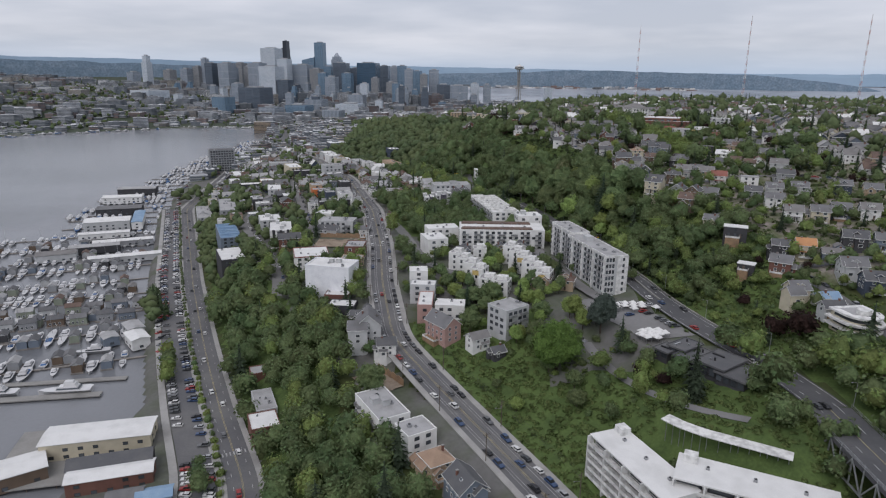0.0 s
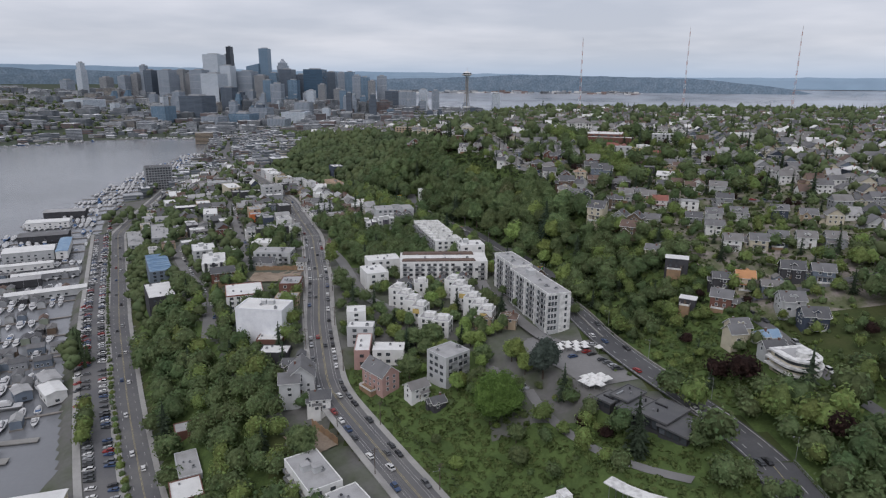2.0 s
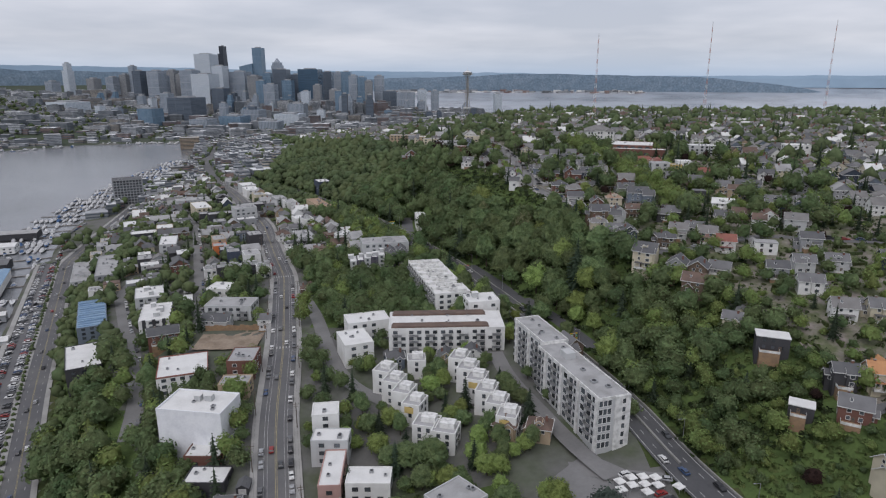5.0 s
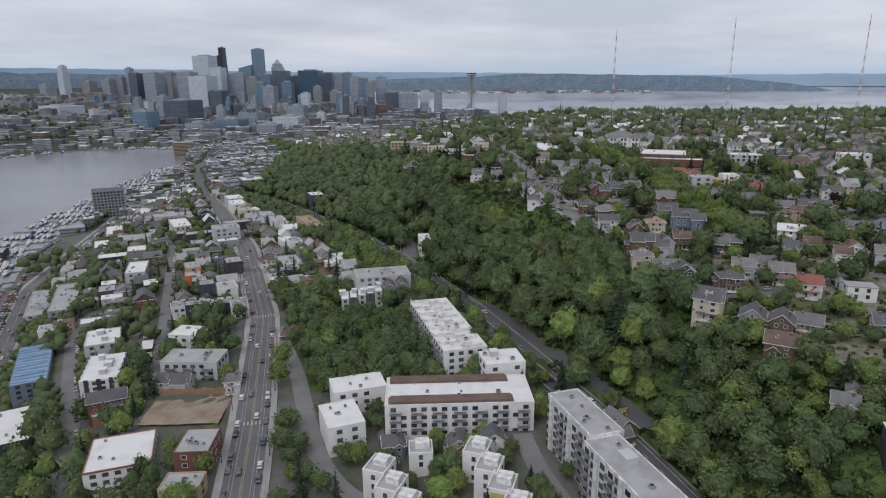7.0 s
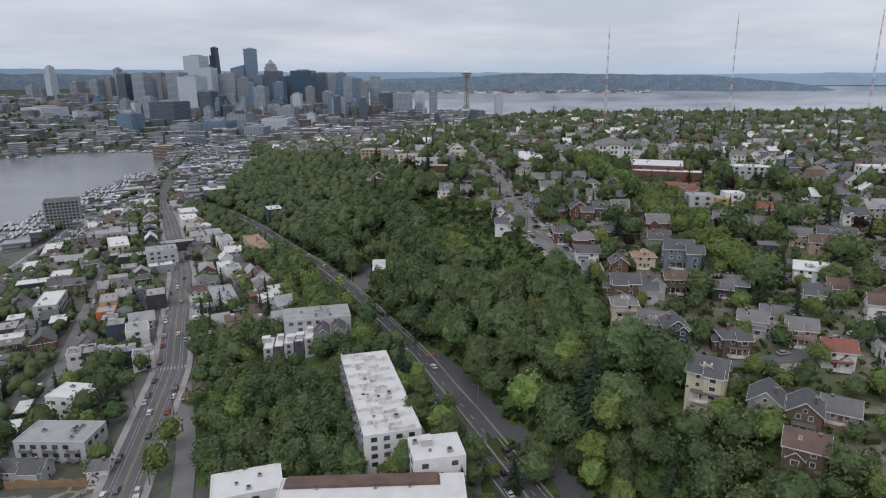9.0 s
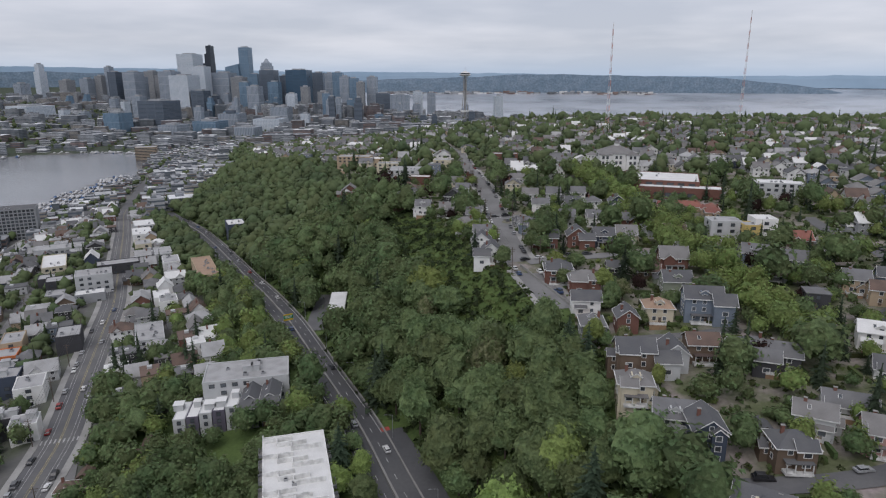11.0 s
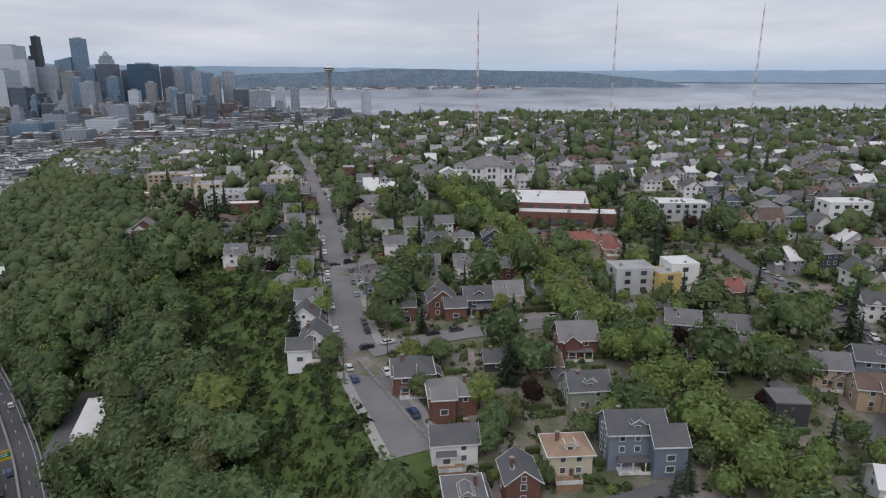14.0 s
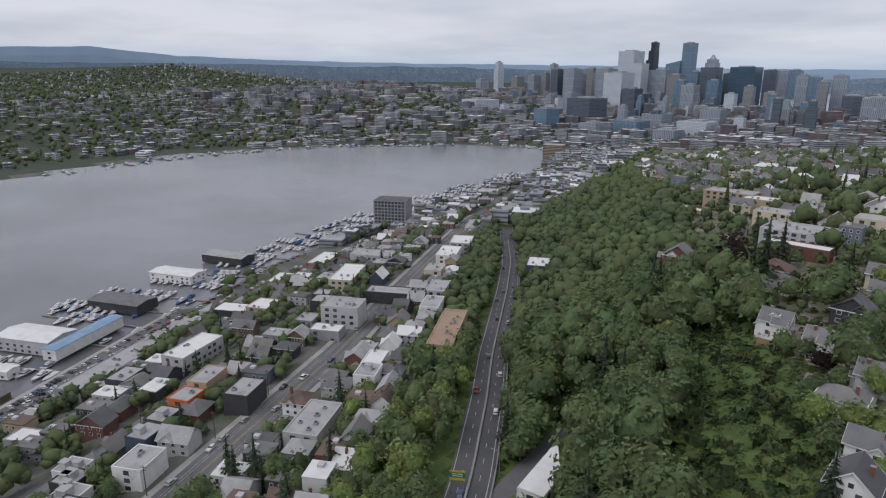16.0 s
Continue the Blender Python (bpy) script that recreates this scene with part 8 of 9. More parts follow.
fill(lambda x, y: float(along(DEXTER, y)) - 12 > x > float(along(AURORA, y)) + 12, (-46, 66, -430, -300), 8.0, mix(broad=5, bright=3, conifer=0.8), (0.5, 0.8), 2.0, 1.0)
fill(lambda x, y: float(along(DEXTER, y)) - 12 > x > float(along(AURORA, y)) + 40, (60, 290, -930, -540), 7.2, mix(broad=5, bright=1, conifer=1.2, bush=0.7), (0.55, 0.95), 1.2, 0.8)
fill(lambda x, y: float(along(DEXTER, y)) + 12 < x < float(along(TERRACE, y)), (50, 330, -900, -270), 8.2, mix(broad=5, bright=0.9, conifer=1.3, bush=0.7), (0.5, 1.1), 1.2, 0.8)
fill(lambda x, y: float(along(TERRACE, y)) - 8 < x < float(along(WESTLAKE, y)) - 14 and y < -560, (200, 400, -1000, -560), 8, mix(broad=5, conifer=0.8), (0.55, 0.95), 1.4, 0.5)
# west of the highway at the north end
fill(lambda x, y: x < float(along(AURORA, y)) - 9 and (y > -243 or x < -200), (-230, -92, -330, -160), 8.0, mix(broad=6, bright=2.5, conifer=1, red=0.5), (0.75, 1.2), 3.5, 2.0)
fill(lambda x, y: float(along(AURORA, y)) - 11 > x > -200, (-200, -92, -330, -243), 6.4, mix(broad=2, bright=2, conifer=0.3, red=0.5, bush=5, brightbush=3), (0.3, 0.62), 1.5, 0.6)
# hedge trees in the lakeside car park
p_, h_, w_ = ROADS["parking"]
for i in range(len(p_)):
    if -760 < p_[i, 1] < -110:
        a = offset_line("parking", -8.2)[0][i]
        tree(a[0] + trng.uniform(-0.6, 0.6), a[1], "brightbush" if trng.random() < 0.7 else "bush", trng.uniform(0.55, 0.85))
for x, y, k, kind in ((160, -279, 0.85, "bright"), (164, -287, 0.95, "bright"), (168, -296, 0.9, "broad"), (173, -305, 0.85, "bright"), (208, -357, 1.15, "broad"), (216, -366, 1.2, "broad"), (222, -377, 1.2, "broad"), (229, -391, 1.1, "broad"), (233, -401, 1.0, "broad"), (207, -369, 1.2, "conifer"), (214, -375, 1.1, "conifer"), (221, -384, 1.1, "conifer"), (205, -362, 0.8, "conifer"), (110, -205, 0.7, "broad"), (105, -197, 0.8, "broad"),
                      (228, -392, 1.0, "conifer"), (113, -213, 0.6, "broad")):
    tree(x, y, kind, k)
for x, y, k, kind in ((393, -752, 1.3, "broad"), (379, -763, 1.3, "broad"), (345, -722, 1.2, "broad"), (372, -735, 1.3, "broad"), (362, -777, 1.3, "broad"), (352, -750, 1.2, "broad"), (336, -738, 1.1, "broad"), (400, -775, 1.2, "broad"), (385, -790, 1.2, "broad"), (366, -756, 1.2, "broad"),
                      (160, -488, 1.0, "broad"), (194, -524, 0.95, "conifer"), (187, -527, 0.9, "conifer"), (98, -451, 0.75, "bright"), (95, -440, 0.75, "broad"), (190, -543, 0.9, "broad"), (204, -549, 0.9, "broad"), (178, -546, 0.9, "conifer"), (218, -511, 0.8, "broad"), (222, -527, 0.8, "broad"),
                      (99, -566, 1.05, "conifer"), (95, -571, 1.15, "conifer"), (104, -567, 1.0, "conifer"), (89, -575, 0.9, "broad"), (79, -575, 0.9, "broad"), (202, -629, 0.9, "conifer"), (187, -636, 0.9, "broad"), (216, -700, 0.9, "broad"), (184, -625, 1.0, "conifer")):
    tree(x, y, kind, k)
# the bright row of street trees along the hill's boulevard
for x, y in boulevard:
    for dx in (-4.0, 4.0):
        tree(x + dx + trng.uniform(-1, 1), y + trng.uniform(-2, 2), "bright", trng.uniform(0.8, 1.05))
# gardens
fill(lambda x, y: x < float(along(RIM, y)) + 4, (-300, 70, -860, -300), 8.2, mix(broad=4.4, bright=2.0, conifer=1.5, red=0.6, pale=0.6, bush=4.4, brightbush=2.4, slim=0.3), (0.4, 0.84), 0.8, -0.2)
fill(lambda x, y: x < float(along(RIM, y)) + 4, (-330, 110, -1010, -860), 10.5, mix(far=4, tiny=3, tinyconifer=0.5, conifer=0.5), (0.55, 1.0), 1.0, -2.0)
fill(lambda x, y: True, (-640, -300, -1010, -330), 11.2, mix(far=2, tiny=5, tinyconifer=0.7, conifer=0.3), (0.55, 1.0), 1.0, -2.2)
for x, y, k, kind in ((-84, -492, 1.15, "conifer"), (-80, -502, 0.9, "conifer"), (-98, -503, 0.6, "pale"), (-80, -503, 0.9, "broad"), (66, -560, 1.1, "conifer"), (72, -566, 1.0, "conifer"), (-112, -472, 0.8, "broad"), (-20, -306, 0.85, "bright"), (-25, -288, 0.85, "broad"), (9, -288, 1.00, "broad"), (-1, -313, 1.10, "broad"), (7, -317, 1.00, "broad"), (24, -337, 0.90, "broad"), (33, -360, 0.80, "conifer"), (46, -366, 0.90, "conifer"), (-7, -326, 0.70, "broad"), (2, -305, 0.80, "broad"), (19, -326, 0.70, "broad"), (33, -383, 0.80, "broad"), (56, -387, 1.00, "broad"), (58, -403, 0.90, "broad"), (-41, -367, 0.50, "broad"), (-47, -349, 0.50, "broad"), (-45, -358, 0.50, "conifer"), (-54, -333, 0.45, "broad"), (-20, -268, 0.80, "broad"), (-14, -276, 0.60, "bright"), (-41, -290, 0.35, "bush"), (-41, -282, 0.35, "bush"), (-40, -299, 0.35, "bush"), (-44, -298, 0.30, "bush"), (-76, -335, 0.70, "broad"), (-58, -303, 0.30, "brightbush"), (-81, -270, 0.35, "brightbush"), (-64, -240, 0.50, "red"), (-69, -247, 0.30, "bush"), (-63, -246, 0.30, "bush"), (-60, -253, 0.30, "bush"),
                      (2, -732, 1.75, "red"), (-15, -486, 0.7, "bright"), (-26, -458, 0.6, "bright"), (-36, -434, 0.6, "bright"), (-55, -424, 0.9, "broad"), (-4, -519, 0.7, "bright"), (-48, -421, 0.8, "conifer"), (-20, -472, 0.5, "bright"), (-31, -446, 0.55, "broad"), (-10, -500, 0.6, "broad"), (-42, -428, 0.5, "bright"), (-8, -726, 1.0, "conifer"),
                      (-29, -250, 1.0, "giant"), (-50, -271, 1.25, "cedar"), (-75, -214, 1.15, "conifer"), (-60, -236, 0.5, "red"), (-65, -231, 0.45, "pale"), (-97, -244, 1.3, "broad"), (-101, -235, 1.05, "bright"), (-97, -196, 0.8, "giant"),
                      (-86, -266, 0.5, "bush"), (-125, -249, 1.2, "red"), (-127, -224, 1.2, "bright"), (-56, -254, 0.8, "conifer"), (-94, -190, 1.1, "broad"), (-40, -284, 0.8, "bright"), (-22, -270, 0.9, "broad"), (-12, -229, 0.6, "bright"), (-35, -226, 0.7, "broad"), (-56, -218, 0.6, "bright"),
                      (-66, -204, 0.7, "broad"), (-46, -214, 0.6, "broad"), (-4, -244, 0.5, "broad"), (-76, -220, 1.05, "conifer"), (-58, -249, 0.8, "broad"), (-63, -238, 0.75, "broad"), (-47, -242, 0.7, "bright"), (-103.5, -238, 1.0, "bright"), (-95, -246, 0.9, "broad"),
                      (-67, -227, 0.6, "red"), (-98, -207, 1.2, "broad"), (-96, -214, 0.9, "broad"), (-38, -262, 0.7, "broad"), (-118, -256, 0.9, "red"), (-130, -252, 0.9, "red"), (-52, -232, 0.6, "bright")):
    tree(x, y, kind, k)
fill(lambda x, y: x < float(along(RIM, max(y, -1950))) - 5 and bare_height(x, y) > 20, (-1150, 330, -1900, -1010), 13.5, mix(tiny=7, tinyconifer=0.8), (0.6, 1.1), 1.2, -3.0)
fill(lambda x, y: True, (-1150, -640, -1010, -330), 13.5, mix(tiny=7, tinyconifer=0.8), (0.6, 1.1), 1.2, -3.0)
fill(lambda x, y: x > float(along(EAST, max(y, -1950))) + 70, (1100, 3900, -2600, 300), 35, mix(tiny=6, tinyconifer=0.2), (0.9, 1.7), -99, -99)
fill(lambda x, y: bare_height(x, y) > 3, (-300, 1900, -3000, -1910), 36, mix(tiny=5, tinyconifer=0.2), (0.6, 1.0), -99, -99)
fill(lambda x, y: -112 < x < -58 and not (-90 < x < -58 and y > -195), (-112, -58, -232, -172), 8.5, mix(broad=6, bright=1, conifer=1), (0.7, 1.1), 6.5, 1.5)
# old tall trees scattered over the hill
fill(lambda x, y: x < float(along(RIM, max(y, -1950))) - 5 and bare_height(x, y) > 20, (-1000, 60, -1500, -440), 34, mix(tiny=5, tinyconifer=1.4), (1.1, 1.6), 1.2, -3.0)
plant()


def undergrowth(name, test, box, spacing, mat, label, size):
    b = Build()
    x0, x1, y0, y1 = box
    q = random.Random(int(abs(x0 + y0)))
    yy = y0
    while yy < y1:
        xx = x0
        while xx < x1:
            x, y = xx + q.uniform(-1.1, 1.1) * spacing, yy + q.uniform(-1.1, 1.1) * spacing
            xx += spacing
            if test(x, y) and road_gap(x, y) > 1.5 and free(x, y, 0.5):
                r = q.uniform(*size)
                clump(b, (x, y, ground_z(x, y) + r * 0.05), r, q, 13, 0.38)
        yy += spacing
    join_stuff(name, b, mat, label, "undergrowth")


undergrowth("undergrowth", lambda x, y: slope(x, y), (-160, 120, -760, -300), 4.4, SCRUB_DARK, "dense dark green undergrowth on the wooded slope", (1.6, 3.0))
undergrowth("ivy_slope", lambda x, y: float(along(RIM, y)) - 6 < x < float(along(RIM, y)) + 45, (-110, 40, -690, -440), 2.1, SHRUB, "bright green brambles and ivy on the slope", (0.7, 1.5))
undergrowth("brambles", lambda x, y: float(along(DEXTER, y)) - 13 > x > float(along(DEXTER, y)) - 62 or -110 < x < -60 and y > -235, (-112, 50, -300, -135), 2.4, SHRUB, "bright green brambles and ivy below the highway", (0.9, 1.8))
undergrowth("scrub", lambda x, y: x < float(along(AURORA, y)) - 12 and x > float(along(RIM, y)) - 6, (-170, -70, -440, -230), 2.6, SHRUB, "bright green scrub on the slope west of the highway", (0.9, 1.8))
GARDEN_SHRUB = material("garden_shrubs", (0.05, 0.068, 0.026), 0.85, vary=0.4, scale=0.05, fine=1.4, tint=(0.075, 0.1, 0.03), island=True, objrand=0.5, hue=0.03, spec=0.2)


def gardens(x0, x1, y0, y1, spacing, share):
    """Low hedges, shrubs and flower beds among the houses."""
    b = Build()
    q = random.Random(19)
    yy = y0
    while yy < y1:
        xx = x0
        while xx < x1:
            x, y = xx + q.uniform(-0.5, 0.5) * spacing, yy + q.uniform(-0.5, 0.5) * spacing
            xx += spacing
            if q.random() > share or x > float(along(RIM, y)) + 4 or road_gap(x, y) < 1.0 or not free(x, y, -1.2):
                continue
            r = q.uniform(0.5, 1.5)
            if q.random() < 0.16:
                b.box(x, y, ground_z(x, y) - 0.3, q.uniform(3, 7), 0.9, 1.7, 0, -5 + 90 * (q.random() < 0.4))
            clump(b, (x, y, ground_z(x, y) + r * 0.2), r, q, 12, 0.8)
        yy += spacing
    join_stuff("garden_shrubs", b, GARDEN_SHRUB, "mixed green hedges and shrubs in the gardens", "shrubs")


gardens(-250, 40, -740, -300, 3.2, 0.5)


# ---- vehicles, poles, signs, the bridge ----
def car_meshes(length=4.5, width=1.8, tall=0.0):
    b = Build()
    L, W = length / 2, width / 2
    prof = [(-L, 0.35), (-L, 0.85), (-L * 0.9, 0.95 + tall * 0.5), (L * 0.35, 0.95), (L * 0.92, 0.78), (L, 0.6), (L, 0.35)]
    n = len(prof)
    b.solid([(x, s * W * (0.93 if z > 0.9 else 1.0), z) for s in (-1, 1) for x, z in prof], [tuple(range(n)), tuple(range(2 * n - 1, n - 1, -1))] + [(i, n + i, n + (i + 1) % n, (i + 1) % n) for i in range(n)])
    b.solid([(-L * 0.62, -W * 0.72, 1.42 + tall), (L * 0.08, -W * 0.72, 1.42 + tall), (L * 0.08, W * 0.72, 1.42 + tall), (-L * 0.62, W * 0.72, 1.42 + tall), (-L * 0.7, -W * 0.78, 1.36 + tall), (L * 0.14, -W * 0.78, 1.36 + tall), (L * 0.14, W * 0.78, 1.36 + tall), (-L * 0.7, W * 0.78, 1.36 + tall)],
            [(0, 1, 2, 3), (4, 5, 1, 0), (5, 6, 2, 1), (6, 7, 3, 2), (7, 4, 0, 3)])
    g = Build()
    g.solid([(-L * 0.88, -W * 0.9, 0.93), (L * 0.38, -W * 0.9, 0.93), (L * 0.38, W * 0.9, 0.93), (-L * 0.88, W * 0.9, 0.93), (-L * 0.68, -W * 0.76, 1.37 + tall), (L * 0.12, -W * 0.76, 1.37 + tall), (L * 0.12, W * 0.76, 1.37 + tall), (-L * 0.68, W * 0.76, 1.37 + tall)],
            [(0, 1, 5, 4), (1, 2, 6, 5), (2, 3, 7, 6), (3, 0, 4, 7)])
    return b, g.mesh("window_band", CAR_GLASS)


_wb = Build()
_pts = [(0.32 * math.cos(6.283 * i / 10), y_, 0.32 + 0.32 * math.sin(6.283 * i / 10)) for y_ in (-0.1, 0.1) for i in range(10)]
_wb.solid(_pts, [(i, (i + 1) % 10, 10 + (i + 1) % 10, 10 + i) for i in range(10)] + [tuple(range(10)), tuple(range(19, 9, -1))])
WHEEL = _wb.mesh("wheel", TYRE)
SEDAN, VAN = car_meshes(), car_meshes(5.2, 1.95, 0.45)
CAR_BODIES = [[bb.mesh("car_body", m) for m in CARS] for bb, g in (SEDAN, VAN)]
CAR_WORDS = ("white", "silver", "black", "grey", "red", "blue", "white", "dark grey")
vrng = random.Random(31)
N_CARS = 0
CAR_BUILDS, PARKED = (SEDAN[0], VAN[0]), Build()


def car(x, y, z, rot):
    global N_CARS
    if N_CARS >= 290:
        k = 1 if vrng.random() < 0.2 else 0
        c, sn, m = math.cos(radians(rot)), math.sin(radians(rot)), vrng.choice((0, 0, 1, 1, 2, 2, 3, 3, 4, 5, 6, 7))
        for vs, fs, mi in ((CAR_BUILDS[k].v, CAR_BUILDS[k].f, m), ([tuple(v.co) for v in (SEDAN, VAN)[k][1].vertices], [tuple(p.vertices) for p in (SEDAN, VAN)[k][1].polygons], 8)):
            PARKED.solid([(x + a * c - b * sn, y + a * sn + b * c, z + e) for a, b, e in vs], fs, mi)
        return
    N_CARS += 1
    k = 1 if vrng.random() < 0.22 else 0
    c = vrng.choice((0, 0, 1, 1, 2, 2, 3, 3, 4, 5, 6, 7, 7))
    ob = new("van" if k else "car", CAR_BODIES[k][c])
    ob.matrix_world = pose(x, y, z, 0, 0, rot)
    tagged(ob, "%s %s standing on grey asphalt" % (CAR_WORDS[c], "van" if k else "saloon car"), "van" if k else "car", "vehicles on the streets")
    new("window_band", (SEDAN, VAN)[k][1]).parent = ob
    if N_CARS < 30:
        for sx in (-1.35, 1.4):
            for sy in (-0.85, 0.85):
                w = new("wheel", WHEEL)
                w.parent, w.matrix_basis = ob, pose(sx, sy, 0)


def park(key, off, spacing, share, y_range, turn=0, jitter=0.3):
    a, h = offset_line(key, off)
    s = np.concatenate([[0], np.cumsum(np.hypot(*np.diff(a, axis=0).T))])
    q = 0.0
    while q < s[-1]:
        x, y, z = np.interp(q, s, a[:, 0]), np.interp(q, s, a[:, 1]), np.interp(q, s, h)
        if y_range[0] < y < y_range[1] and vrng.random() < share:
            x2, y2 = np.interp(q + 1, s, a[:, 0]), np.interp(q + 1, s, a[:, 1])
            car(x, y, z + 0.27, math.degrees(math.atan2(y2 - y, x2 - x)) + turn + vrng.uniform(-2, 2) + (180 if vrng.random() < 0.4 and turn == 0 and abs(off) > 3 else 0))
        q += spacing * vrng.uniform(0.95, 1.15)


park("dexter", -5.3, 6.4, 0.5, (-560, -150))
park("dexter", 5.3, 6.4, 0.5, (-620, -150))
park("dexter", -1.6, 46, 0.6, (-760, -150))
park("dexter", 1.6, 52, 0.6, (-760, -150))
park("hill_street", -4.7, 6.6, 0.35, (-900, -540))
park("hill_street", 4.7, 6.6, 0.6, (-900, -560))
park("aurora", 4.3, 36, 0.6, (-860, -190))
park("aurora", -4.3, 30, 0.7, (-860, -190))
park("aurora", 1.5, 46, 0.6, (-860, -190))
park("hill_lane", 2.2, 7, 0.45, (-460, -430))
park("hill_avenue", 2.4, 7, 0.5, (-640, -500))
park("north_lane", 2.2, 7, 0.4, (-320, -200))
park("terrace_lane", 2.6, 6.5, 0.6, (-570, -350))
park("dexter_alley", 2.4, 6.5, 0.5, (-760, -440))
park("loop", 0.5, 9, 0.5, (-320, -250))
park("yard", 0.5, 3.0, 0.55, (-287, -274), 80)
park("yard", 9.5, 3.2, 0.6, (-300, -262), 80)
park("parking", 4.2, 3.1, 0.7, (-430, -170), 70)
park("parking", -4.2, 3.1, 0.65, (-430, -170), 70)
park("westlake", 1.7, 40, 0.6, (-700, -170))
park("westlake", -1.7, 44, 0.6, (-700, -170))
park("parking", 4.2, 3.1, 0.7, (-760, -430), 70)
park("parking", -4.2, 3.1, 0.7, (-760, -430), 70)

park("hill_upper_cross", 2.8, 6.6, 0.5, (-720, -660))
park("hill_cross", 2.8, 6.6, 0.4, (-600, -580))
for k in range(70):
    yy = -300 - k * 8.2
    xx = float(along(SHORE, yy)) - 7 - vrng.uniform(0, 3)
    if free(xx, yy, 2.5):
        car(xx, yy, ground_z(xx, yy) + 0.05, 60 + vrng.uniform(-4, 4))
join_stuff("parked_cars", PARKED, CARS + [CAR_GLASS], "rows of parked cars along the lakeside", "cars")


for x, y in ((-71.5, -406), (-66.6, -410), (-75.6, -402), (-78, -397)):
    car(x, y, ground_z(x, y) + 0.3, 70)


# white canopies in the yard: one group by the street corner, one beside the restaurant
def canopy_tent(x, y, rot, w, d):
    b = Build()
    b.box(0, 0, 2.1, w, d, 0.28, 0)
    b.hip(0, 0, 2.6, w, d, 0.9, 0.05, 0)
    ob = thing("canopy_tent", b, TRIM, pose(x, y, ground_z(x, y) + 0.3, 0, 0, rot), "white canopy tent on thin metal legs in the yard", "tent", "tents in the yard")
    for sx in (-1, 1):
        for sy in (-1, 1):
            q = Build()
            q.tube(sx * (w / 2 - 0.1), sy * (d / 2 - 0.1), 0, 2.2, 0.05, 0.05, 5)
            part("leg", q, METAL, ob)


for i, (dx, dy) in enumerate(((0, 0), (3.6, 0.8), (-3.4, -1.2), (1.2, 3.8), (-2.4, 3.0), (5.0, 4.4), (-5.6, 1.6), (3.0, 7.2), (-0.8, 6.6))):
    canopy_tent(-69 + dx, -260 + dy, 25 + 7 * (i % 3), 3.1, 3.1 if i % 4 else 5.0)
for i, (dx, dy) in enumerate(((0, 0), (3.8, 0.4), (-3.8, 0.6), (0.6, 4.0), (4.6, 4.4), (-3.4, 4.6), (8.0, 2.4), (-9.5, 5.5), (8.6, 6.6), (1.0, 8.0))):
    canopy_tent(-69 + dx, -296 + dy, 18 + 5 * (i % 4), 2.9, 2.9)

_pb = Build()
_pb.tube(0, 0, -1, 11.5, 0.19, 0.13, 8)
POLE_MESH = _pb.mesh("utility_pole", POLE_WOOD)
_pa = Build()
_pa.box(0, 0, 10.6, 0.14, 2.6, 0.16, 0)
_pa.box(0, 0, 9.7, 0.12, 1.8, 0.12, 0)
ARM_MESH = _pa.mesh("crossarm", POLE_WOOD)
_pt = Build()
_pt.tube(0.35, 0, 8.0, 9.0, 0.22, 0.22, 8)
DRUM_MESH = _pt.mesh("transformer", METAL)
_pl = Build()
_pl.beam((0, 0, 8.2), (0, 2.6, 8.9), 0.05)
_pl.box(0, 2.7, 8.82, 0.25, 0.7, 0.14, 0)
LAMP_ARM = _pl.mesh("lamp_arm", METAL)


WIRES = Build()


def poles(key, off, spacing, y_range):
    a, h = offset_line(key, off)
    s = np.concatenate([[0], np.cumsum(np.hypot(*np.diff(a, axis=0).T))])
    tops = []
    q = 4.0
    while q < s[-1]:
        x, y = np.interp(q, s, a[:, 0]), np.interp(q, s, a[:, 1])
        if y_range[0] < y < y_range[1]:
            x2, y2 = np.interp(q + 1, s, a[:, 0]), np.interp(q + 1, s, a[:, 1])
            r = math.degrees(math.atan2(y2 - y, x2 - x))
            z = ground_z(x, y)
            ob = new("utility_pole", POLE_MESH)
            ob.matrix_world = pose(x, y, z, 0, 0, r)
            tagged(ob, "weathered wooden utility pole with crossarms beside the street", "utility pole", "utility poles")
            new("crossarm", ARM_MESH).parent = ob
            if vrng.random() < 0.4:
                new("transformer", DRUM_MESH).parent = ob
            if vrng.random() < 0.5:
                l = new("lamp_arm", LAMP_ARM)
                l.parent, l.matrix_basis = ob, pose(0, 0, 0, 0, 0, 0 if off < 0 else 180)
            tops.append(ob.matrix_world)
        q += spacing
    for m0, m1 in zip(tops, tops[1:]):
        b = WIRES
        for sy in (-1.1, 0.0, 1.1):
            p, e = m0 @ Vector((0, sy, 10.8)), m1 @ Vector((0, sy, 10.8))
            pts = [p.lerp(e, t / 5) - Vector((0, 0, 0.7 * 4 * (t / 5) * (1 - t / 5))) for t in range(6)]
            for u, w in zip(pts, pts[1:]):
                b.beam(u, w, 0.025)


poles("dexter", 8.2, 34, (-640, -160))
poles("dexter", -8.2, 46, (-520, -160))
poles("hill_street", 7.2, 32, (-900, -545))
poles("hill_street", -7.4, 40, (-800, -560))
poles("dexter_alley", 4.5, 34, (-760, -450))
join_stuff("overhead_wires", WIRES, DARK_METAL, "thin dark overhead wires between the poles", "wires")


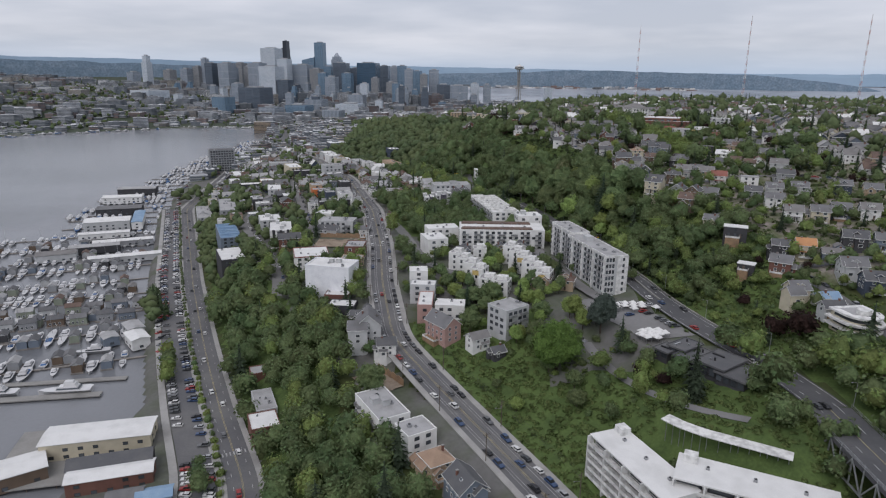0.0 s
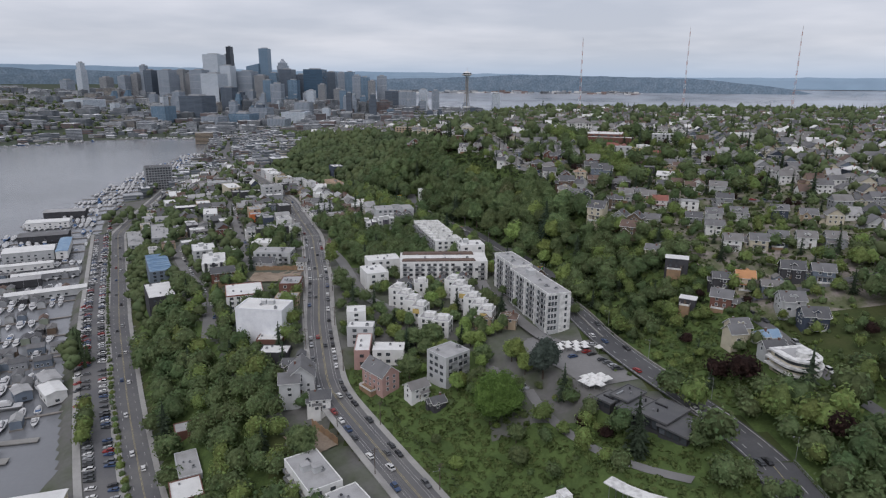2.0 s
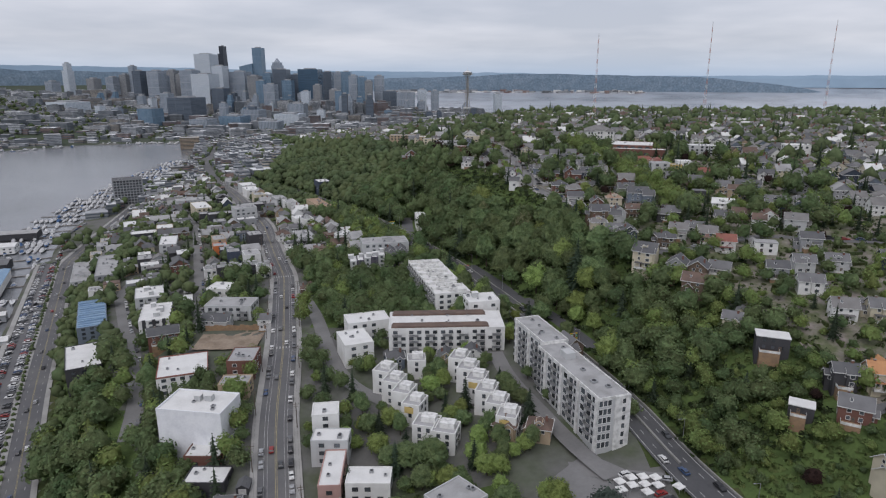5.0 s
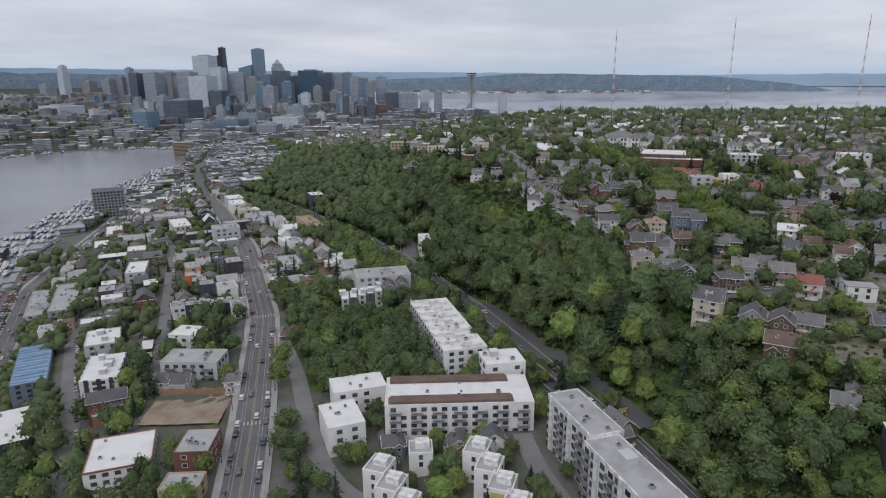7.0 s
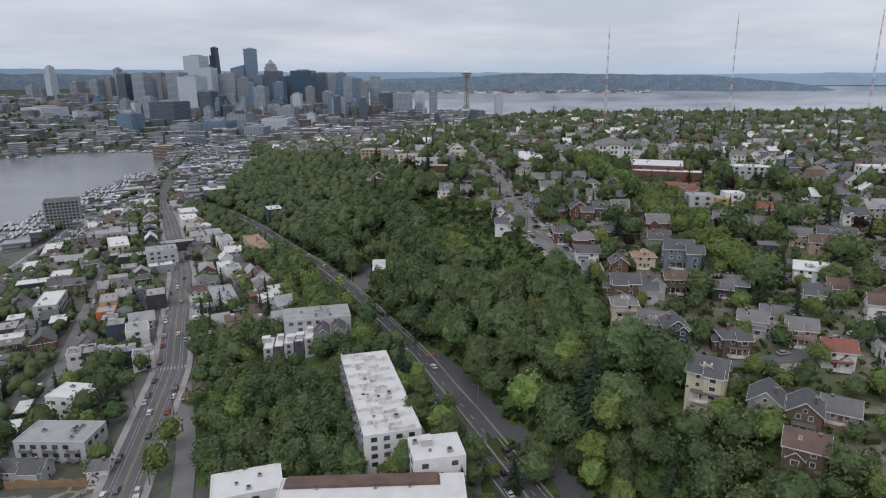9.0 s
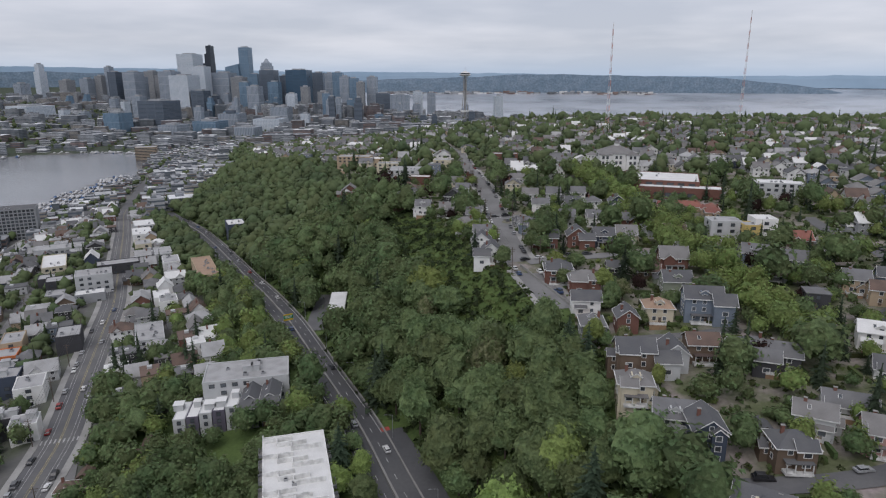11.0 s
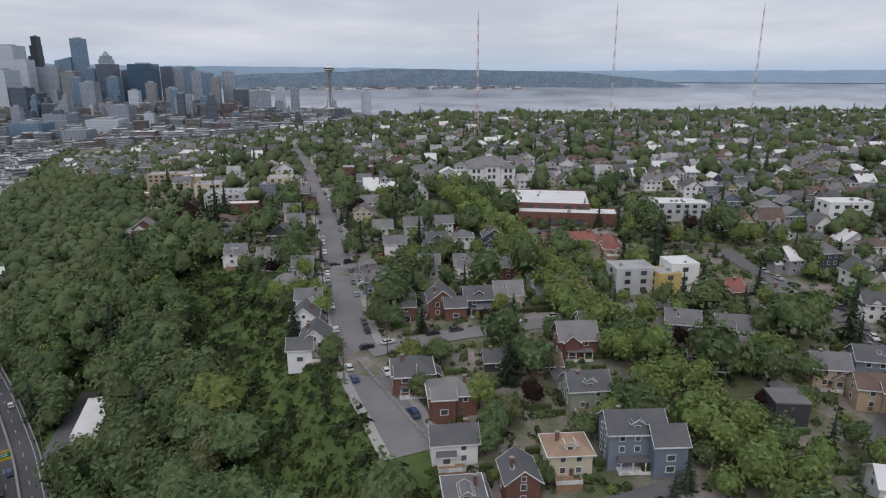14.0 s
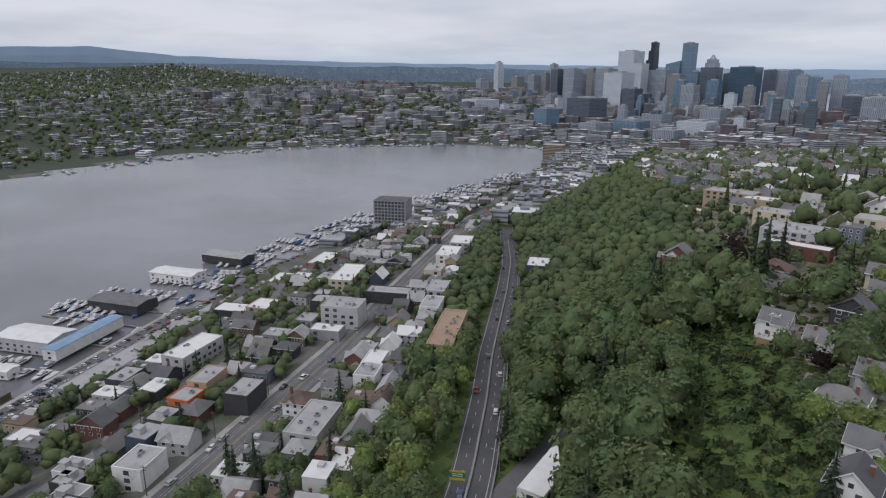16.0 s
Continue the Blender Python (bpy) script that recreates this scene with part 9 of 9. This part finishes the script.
def street_lamp(x, y, rot):
    b = Build()
    b.tube(0, 0, -0.5, 9, 0.12, 0.07, 8)
    ob = thing("street_lamp", b, METAL, pose(x, y, ground_z(x, y), 0, 0, rot), "grey metal street lamp with curved arm", "street lamp", "street lamps")
    q = Build()
    q.beam((0, 0, 8.9), (2.2, 0, 9.4), 0.05)
    part("arm", q, METAL, ob)
    q = Build()
    q.box(2.4, 0, 9.3, 0.8, 0.3, 0.14, 0)
    part("lamp_head", q, METAL, ob)


a_, h_ = offset_line("aurora", -8.4)
for i in range(0, len(a_), 6):
    if -860 < a_[i, 1] < -160:
        street_lamp(a_[i, 0], a_[i, 1], 20)
a_, h_ = offset_line("westlake", 7.2)
for i in range(0, len(a_), 7):
    if -700 < a_[i, 1] < -150:
        street_lamp(a_[i, 0], a_[i, 1], 200)

SIGN_GREEN = material("sign_green", (0.02, 0.22, 0.1), 0.5, vary=0.04)
SIGN_YELLOW = material("sign_yellow", (0.62, 0.42, 0.03), 0.5, vary=0.04)


def road_sign(x, y, rot, wide, over=5.5):
    b = Build()
    for k in (-1, 1):
        b.tube(k * wide * 0.42, 0, -0.6, over + 2.4, 0.12, 0.12, 8)
    ob = thing("highway_sign", b, METAL, pose(x, y, ground_z(x, y), 0, 0, rot), "green and yellow overhead highway sign on metal posts", "sign")
    for nm, z, hh, m in (("green_panel", over + 0.4, 1.7, SIGN_GREEN), ("yellow_panel", over - 0.5, 0.85, SIGN_YELLOW), ("top_panel", over + 2.15, 0.6, SIGN_YELLOW)):
        q = Build()
        q.box(0, 0.12, z, wide, 0.1, hh, 0)
        part(nm, q, m, ob)
    for z in (over + 1.5, over + 0.85):
        q = Build()
        q.box(0, 0.185, z, wide * 0.7, 0.03, 0.28, 0)
        part("lettering_bar", q, TRIM, ob)


road_sign(35.5, -599, 32, 4.6)
road_sign(-66, -396, 20, 4.0, 4.5)

# timber-capped wall at the foot of the hill street
b = Build()
for i in range(14):
    t = i / 13
    x, y = -88.5 + 15.5 * t, -532 - 42 * t
    b.box(x, y, ground_z(x, y) - 2.5, 0.5, 3.6, 3.6, 0, 22)
tagged(new("retaining_wall", b.mesh("retaining_wall", CONCRETE)), "concrete street-end wall above the slope", "wall", kind="structure")


def bridge():
    """Steel cantilever bridge that carries the highway off to the north: deck, railings, trusses and piers."""
    line = [(-113, -200, 50), (-113, -176, 50), (-113.5, -140, 50), (-116, -90, 50.5), (-125, -20, 51), (-140, 60, 51)]
    b = Build()
    for p, q in zip(line, line[1:]):
        n = Vector((q[1] - p[1], p[0] - q[0], 0)).normalized() * 7.6
        pts = [Vector(v) + s * n + Vector((0, 0, dz)) for v in (p, q) for s in (-1, 1) for dz in (0.3, -1.0)]
        b.solid([tuple(v) for v in pts], [(0, 2, 6, 4), (1, 5, 7, 3), (0, 4, 5, 1), (2, 3, 7, 6), (0, 1, 3, 2), (4, 6, 7, 5)])
    ob = thing("road_bridge", b, ASPHALT_DARK, Matrix.Identity(4), "grey steel road bridge with truss and railings", "bridge")
    for s in (-1, 1):
        for p, q in zip(line, line[1:]):
            n = Vector((q[1] - p[1], p[0] - q[0], 0)).normalized() * 7.6 * s
            k = max(2, int(math.dist(p, q) / 6))
            r, t = Build(), Build()
            for i in range(k):
                a, c = Vector(p).lerp(Vector(q), i / k) + n, Vector(p).lerp(Vector(q), (i + 1) / k) + n
                for z in (0.7, 1.2, 1.6):
                    r.beam(a + Vector((0, 0, z)), c + Vector((0, 0, z)), 0.06)
                r.beam(a + Vector((0, 0, 0.2)), a + Vector((0, 0, 1.6)), 0.08)
                lo = Vector((0, 0, -8))
                t.beam(a + lo, c + lo, 0.35)
                t.beam(a + lo, a, 0.25)
                t.beam(a if i % 2 else a + lo, c + lo if i % 2 else c, 0.25)
            part("railing", r, METAL, ob)
            part("truss", t, METAL, ob)
    for off in (-3.4, 0.0, 3.4):
        mk = Build()
        for p, q in zip(line, line[1:]):
            n = Vector((q[1] - p[1], p[0] - q[0], 0)).normalized()
            c = max(1, int(math.dist(p, q) / 9))
            for i in range(c):
                a, e = Vector(p).lerp(Vector(q), i / c) + n * off, Vector(p).lerp(Vector(q), (i + (0.35 if off else 1.0)) / c) + n * off
                mk.solid([tuple(v + n * w + Vector((0, 0, 0.33))) for v, w in ((a, -0.12), (a, 0.12), (e, 0.12), (e, -0.12))], [(0, 1, 2, 3)])
        part("lane_marking", mk, LINE_WHITE if off else LINE_YELLOW, ob)
    for p in line[1:5]:
        q = Build()
        for s in (-5.5, 5.5):
            q.box(p[0] + s, p[1], ground_z(p[0] + s, p[1]) - 2, 2.0, 2.0, p[2] - ground_z(p[0] + s, p[1]) + 1, 0, 0, 0.8)
        part("pier", q, CONCRETE, ob)


bridge()
